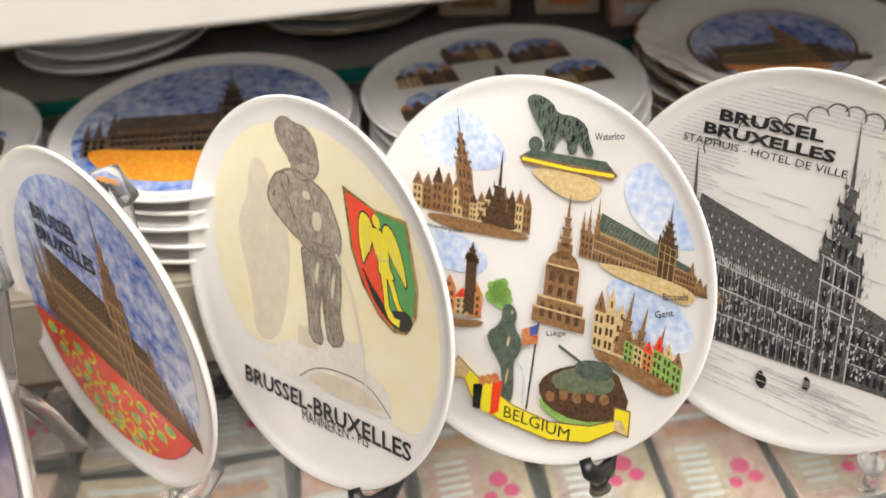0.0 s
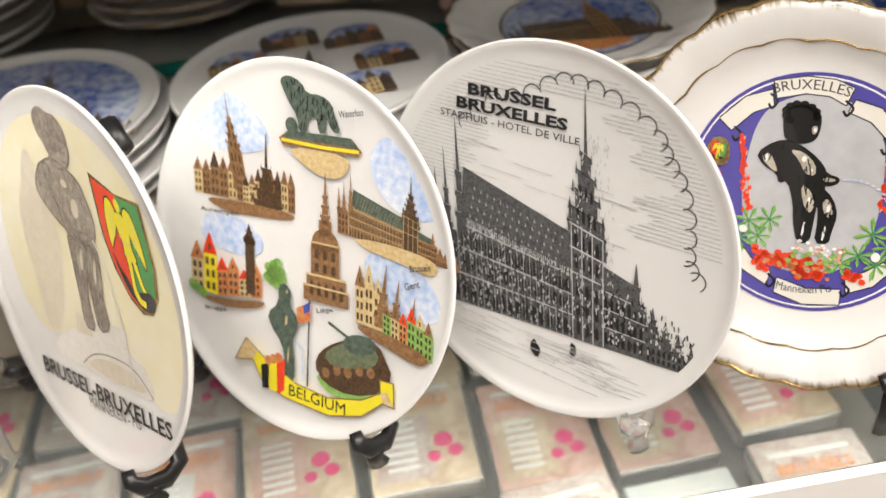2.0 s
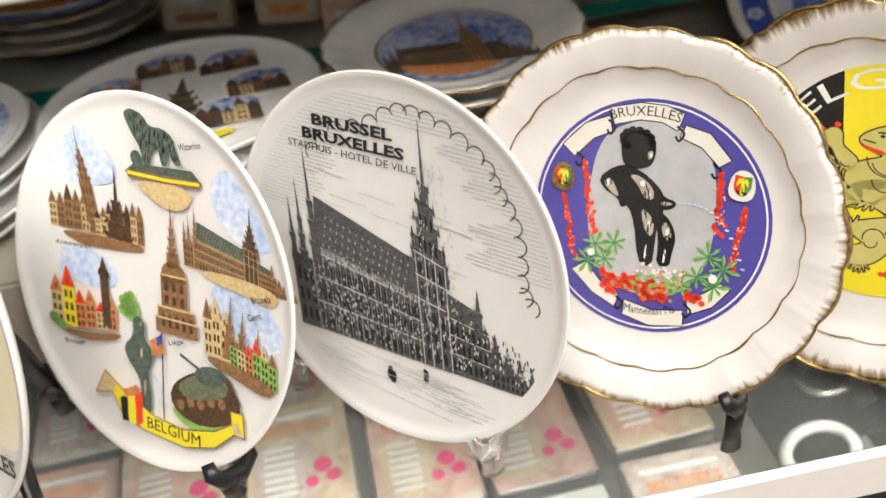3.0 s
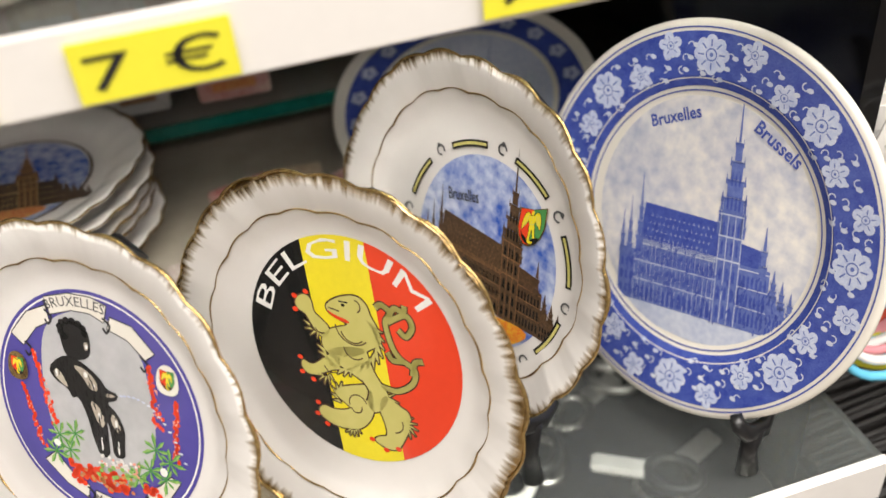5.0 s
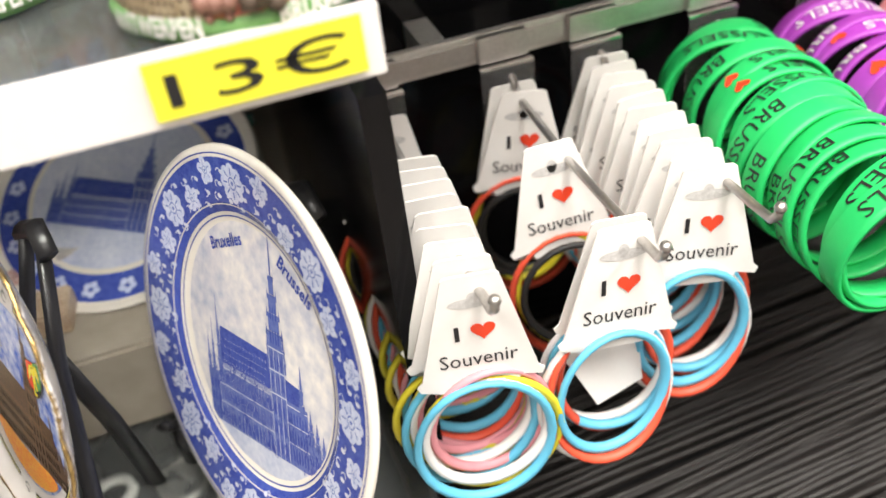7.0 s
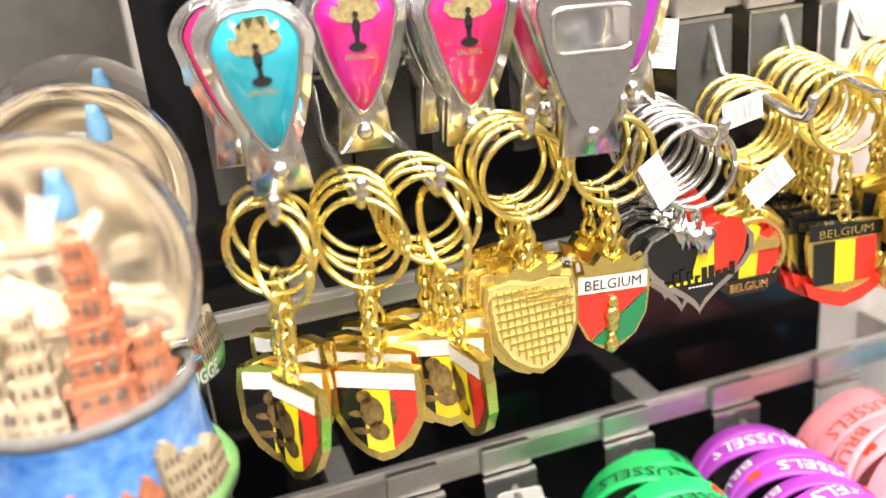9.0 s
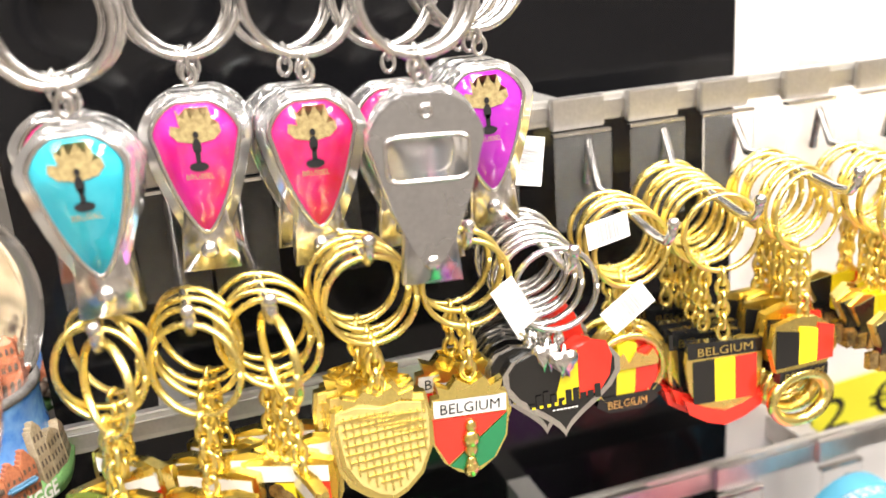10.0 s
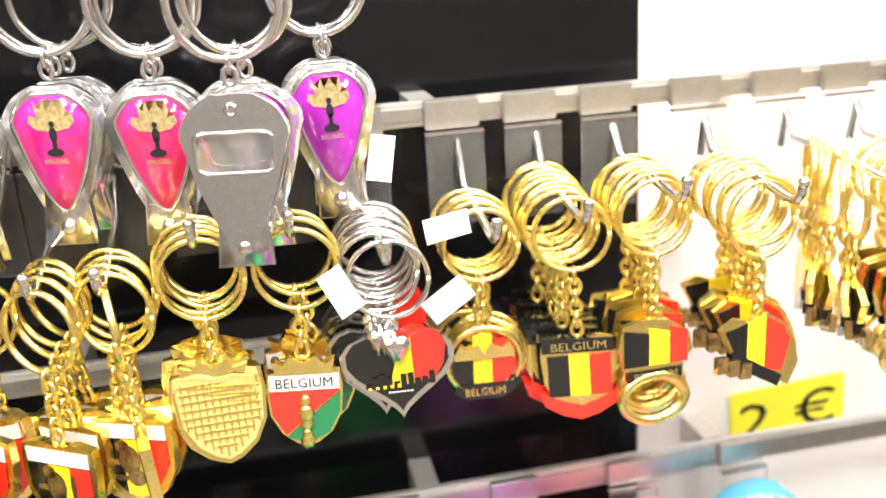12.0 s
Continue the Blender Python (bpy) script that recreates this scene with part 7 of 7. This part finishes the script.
rt = random.Random(5)
for i in range(13):
    for j in range(4):
        x, y = -0.47 + 0.062 * i, 0.235 + 0.084 * j
        if x < 0.26:
            tin(x + rt.uniform(-0.002, 0.002), y, 0.8065 + (0.0145 if rt.random() < 0.3 else 0), rt.uniform(-7, 7), rt.choice(TIN_TOPS))
for k in range(34):
    x, y = rt.uniform(0.28, 0.47), rt.uniform(0.22, 0.52)
    r = rt.uniform(0.012, 0.02)
    ob = thing("metal_souvenir", pose(x, y, 0.8068 + 0.004 * (k % 4), rt.uniform(-4, 4), rt.uniform(-4, 4), rt.uniform(0, 180)), "grey metal bottle opener lying on the lower shelf", "bottle opener", "metal openers")
    part("loop", moved(tube(circle_points(r, 22, 0.75), 0.0034, 8, True), pose(0, 0, 0.0034)), (SILVER, STEEL, E_WHITE, BLACK_PLASTIC)[k % 4], ob)
    part("handle", box(r - 0.001, r + 0.03, -0.006, 0.006, 0.001, 0.006, 0.0015), (STEEL, SILVER, BLACK_PLASTIC, E_WHITE)[k % 4], ob, smooth=False)
for k in range(5):
    ob = thing("black_magnet_box", pose(0.30 + 0.045 * k, 0.215, 0.8066, 0, 0, -8), "black box with white title bar", "box", "black boxes")
    part("case", box(-0.02, 0.02, -0.012, 0.03, 0, 0.014, 0.001), BLACK_PLASTIC, ob, smooth=False)
    part("title_bar", box(-0.016, 0.016, -0.008, 0.004, 0.0141, 0.0147), PAPER, ob, smooth=False)

# ---- snow globes on the upper shelf ----
DOME = mat("globe_glass", (1, 1, 1), 0.01, vary=0.0, clear=1.0, ior=1.33)
STONE_B = mat("beige_resin", (0.45, 0.37, 0.25), 0.5, second=(0.26, 0.19, 0.11), scale=160, bump=0.5)
STONE_T = mat("terracotta_resin", (0.46, 0.16, 0.07), 0.5, second=(0.26, 0.085, 0.045), scale=150, bump=0.5)
ROOF_B = mat("blue_resin", (0.10, 0.22, 0.34), 0.45, vary=0.3, scale=120)
PAINT_SKY = mat("painted_sky", (0.02, 0.13, 0.50), 0.25, second=(0.16, 0.36, 0.66), scale=30, coat=0.5)
GRASS = mat("green_resin", (0.10, 0.27, 0.08), 0.5, second=(0.20, 0.36, 0.13), scale=110, bump=0.4)
STONE_P = mat("pink_resin", (0.50, 0.14, 0.11), 0.5, second=(0.42, 0.14, 0.10), scale=150, bump=0.5)
HORSE = mat("brown_resin", (0.30, 0.15, 0.11), 0.5, second=(0.16, 0.08, 0.06), scale=150, bump=0.4)
WINDOW_DARK = mat("window_paint", (0.10, 0.07, 0.05), 0.5, vary=0.3)
GREY_RES = mat("grey_resin", (0.17, 0.16, 0.155), 0.5, second=(0.08, 0.075, 0.07), scale=120, bump=0.4)


def little_house(bm, x, y, w, d, z0, h, roof=True, a=0.0):
    start = len(bm.verts)
    box(-w / 2, w / 2, -d / 2, d / 2, 0, h, 0, bm)
    for k in range(3):
        box(-w / 2 * 1.08, w / 2 * 1.08, -d / 2 * 1.08, d / 2 * 1.08, h * (0.28 + 0.3 * k), h * (0.31 + 0.3 * k), 0, bm)
    if roof:
        tip = bm.verts.new((0, 0, h * 1.5))
        base = [bm.verts.new((sx * w / 2, sy * d / 2, h)) for sx, sy in ((-1, -1), (1, -1), (1, 1), (-1, 1))]
        for k in range(4):
            bm.faces.new((base[k], base[(k + 1) % 4], tip))
    bm.verts.ensure_lookup_table()
    bmesh.ops.transform(bm, matrix=pose(x, y, z0, 0, 0, a), verts=bm.verts[start:])


def tower(bm, x, y, z0, w, h, n, wins):
    z, ww = z0, w
    for k in range(n):
        hh = h / n * (1 - 0.06 * k)
        little_house(bm, x, y, ww, ww, z, hh, k == n - 1, 8)
        for i in range(3):
            little_house(wins, x + ww * (0.3 * i - 0.3) + ww * 0.06, y - ww * 0.5, ww * 0.16, ww * 0.1, z + hh * 0.36, hh * 0.3, True, 8)
            little_house(wins, x - ww * 0.5, y + ww * (0.3 * i - 0.3), ww * 0.1, ww * 0.16, z + hh * 0.36, hh * 0.3, True, 8)
        for s in (-1, 1):
            for t in (-1, 1):
                little_house(bm, x + s * ww * 0.46, y + t * ww * 0.46, ww * 0.16, ww * 0.16, z + hh * 0.8, hh * 0.3)
        z, ww = z + hh, ww * 0.8


def relief_house(ob, a, w, h, peak, wall, steps=0, rows=2):
    """One moulded house on the base: a gabled slab with rows of dark windows."""
    if steps:
        side = [(w / 2 * (1 - k / (steps + 1)), h + peak * (k + j) / (steps + 1)) for k in range(steps + 1) for j in (0, 1)]
    else:
        side = [(w / 2, h), (w * 0.06, h + peak)]
    shape = [(-w / 2, 0), (w / 2, 0)] + side + [(-x, y) for x, y in reversed(side)]
    m = pose(0.0376 * math.cos(a), 0.0376 * math.sin(a), 0.0065, 0, 0, math.degrees(a) + 90) @ pose(0, 0, 0, -7)
    body = part("relief_house", moved(hang(slab(shape, -0.004, 0.0015, bevel=0.0004)), m), wall, ob, smooth=False)
    n = max(2, round(w / 0.0024))
    wins = [rect(-w / 2 + w * (i + 0.28) / n, h * (j + 0.35) / rows, -w / 2 + w * (i + 0.72) / n, h * (j + 0.85) / rows) for i in range(n) for j in range(rows)]
    part("window_row", moved(hang(flat(wins, 0.0017)), m), WINDOW_DARK, body, "dark moulded windows", False)


def snow_globe(m, label):
    ob = thing("snow_globe", m, label, "snow globe", "snow globes")
    base = lathe([(0.0, 0), (0.0365, 0), (0.0375, 0.004), (0.0365, 0.008), (0.0345, 0.018), (0.0335, 0.028), (0.0335, 0.036), (0.0338, 0.040), (0, 0.040)], 48)
    part("base", base, PAINT_SKY, ob, "blue painted resin base")
    part("foot", lathe([(0.034, 0.0002), (0.0398, 0.0006), (0.0406, 0.0055), (0.0378, 0.0085), (0.035, 0.0085)], 48, lambda a, r, z: (r * (1 + 0.012 * math.sin(9 * a)), z)), GRASS, ob, "green resin foot")
    for deg, w, h, peak, wall, steps, rows in ((206, 0.008, 0.011, 0.005, STONE_B, 0, 3), (217, 0.006, 0.016, 0.010, STONE_B, 3, 4), (229, 0.009, 0.0105, 0.001, STONE_B, 0, 3), (243, 0.009, 0.009, 0.001, STONE_B, 0, 3), (256, 0.008, 0.008, 0.001, STONE_B, 0, 2), (266, 0.0065, 0.007, 0.005, STONE_T, 2, 2), (278, 0.0098, 0.009, 0.0095, STONE_P, 4, 3), (290, 0.0068, 0.0085, 0.005, STONE_T, 3, 2), (300, 0.0062, 0.0095, 0.0055, STONE_T, 3, 3), (310, 0.0062, 0.011, 0.006, STONE_T, 3, 3), (322, 0.006, 0.02, 0.004, STONE_B, 2, 4), (334, 0.010, 0.014, 0.003, STONE_B, 2, 3), (350, 0.010, 0.012, 0.004, STONE_B, 0, 3)):
        relief_house(ob, radians(deg), w, h, peak, wall, steps, rows)
    for deg in (229, 243, 256):
        a = radians(deg)
        part("slate_roof", moved(box(-0.0042, 0.0042, -0.0012, 0.003, 0.0, 0.0035, 0.0012), pose(0.0362 * math.cos(a), 0.0362 * math.sin(a), 0.016, 0, 0, deg + 90)), GREY_RES, ob, "grey moulded roof", False)
    for name, mat_, blobs in (("carriage", WINDOW_DARK, ((-0.002, 0.011, 0.0032), (0.002, 0.0125, 0.0034), (0.005, 0.010, 0.0028), (0.001, 0.016, 0.0018), (0.005, 0.0155, 0.0016))), ("horse", HORSE, ((-0.015, 0.012, 0.0028), (-0.0115, 0.0115, 0.003), (-0.008, 0.0115, 0.0028), (-0.0165, 0.015, 0.0018), (-0.014, 0.0075, 0.0014), (-0.0085, 0.0075, 0.0014)))):
        bm = bmesh.new()
        for dx, dz, r in blobs:
            ball = bmesh.ops.create_icosphere(bm, subdivisions=2, radius=r)
            bmesh.ops.translate(bm, vec=(0.009 + dx, -0.0395, dz), verts=ball["verts"])
        part(name, bm, mat_, ob, "small moulded " + name)
    awn = radians(303)
    part("awning", moved(box(-0.006, 0.006, -0.0035, -0.001, 0, 0.0024, 0.0009), pose(0.0375 * math.cos(awn), 0.0375 * math.sin(awn), 0.0115, 0, 0, 303 + 90)), ROOF_B, ob, "turquoise awning", False)
    part("collar", lathe([(0.0335, 0.0388), (0.0345, 0.0396), (0.0343, 0.0412), (0.033, 0.0422), (0, 0.0424)], 48), GREY_RES, ob)
    tow, wins = bmesh.new(), bmesh.new()
    tower(tow, -0.0145, -0.006, 0.042, 0.0105, 0.044, 6, wins)
    tower(tow, -0.0045, -0.007, 0.042, 0.0100, 0.031, 5, wins)
    little_house(tow, -0.011, 0.009, 0.020, 0.012, 0.042, 0.02)
    part("beige_tower", tow, STONE_B, ob, "moulded beige tower", False)
    tow = bmesh.new()
    tower(tow, 0.0095, -0.005, 0.042, 0.0140, 0.049, 6, wins)
    tower(tow, 0.0195, -0.003, 0.042, 0.0080, 0.018, 3, wins)
    part("window_tracery", wins, WINDOW_DARK, ob, "dark moulded windows", False)
    part("terracotta_tower", tow, STONE_T, ob, "moulded terracotta tower", False)
    part("tower_cap", lathe([(0.0032, 0.0895), (0.0034, 0.0955), (0.0022, 0.0985), (0.002, 0.101), (0, 0.1015)], 10), ROOF_B, ob, "blue tower cap").location = (0.0095, -0.005, 0)
    arc = [(0.0415 * math.sin(a), 0.0735 - (0.050 if a < math.pi / 2 else 0.0405) * math.cos(a)) for a in np.linspace(0.90, math.pi, 24)]
    dome = lathe([(0, 0.0426), (arc[0][0] * 0.98, 0.0426)] + arc, 64)
    shell = part("dome", dome, DOME, ob, "clear glass dome filled with water")
    shell.visible_shadow = False
    for body, a0, w in (("ANTWERPEN", 238, 0.030), ("BRUGGE", 305, 0.021)):
        bm = words(body, w, 0.0062, bold=0.03)
        for v in bm.verts:
            a = radians(a0) + v.co.x / 0.039
            v.co = (0.0420 * math.cos(a), 0.0420 * math.sin(a), 0.0030 + v.co.y)
        part("lettering", bm, E_WHITE, ob, "white raised letters", False)
    return ob


globe = snow_globe(pose(0.4705, 0.2785, 1.1375, 0, 0, -14), "glass snow globe with two towers on a painted base")
copy_thing(globe, pose(0.4755, 0.3635, 1.1375, 0, 0, 8))
copy_thing(globe, pose(0.4745, 0.450, 1.1375, 0, 0, 24))
copy_thing(globe, pose(0.386, 0.335, 1.1375, 0, 0, 40))

# ---- painted dishes on the upper shelf ----
for k, (x, y, c1, c2) in enumerate(((0.262, 0.275, YELLOW, LEAF), (0.205, 0.285, LEAF, RED), (0.33, 0.30, LEAF, YELLOW), (0.12, 0.29, BRICK_RED, YELLOW), (0.05, 0.30, LEAF, BRICK_RED))):
    ob = thing("painted_dish", pose(x, y, 1.1375, 0, 0, 20 * k), "small colourful painted dish on the upper shelf", "dish", "painted dishes")
    part("bowl", lathe([(0, 0), (0.014, 0), (0.016, 0.002), (0.024, 0.012), (0.027, 0.02), (0.0255, 0.0205), (0.022, 0.0125), (0.014, 0.004), (0, 0.0035)], 40), CREAM_GLAZE, ob)
    part("painted_rim", lathe([(0.0272, 0.0185), (0.0276, 0.0205), (0.0268, 0.0215), (0.0255, 0.021)], 40), c1, ob)
    for j in range(8):
        a = 2 * math.pi * j / 8
        bm = lathe([(0, 0.0006), (0.0025, 0.0003), (0.0035, 0)], 10)
        part("painted_spot", moved(bm, pose(0.0238 * math.cos(a), 0.0238 * math.sin(a), 0.0105, 0, 62, math.degrees(a))), c2 if j % 2 else c1, ob)
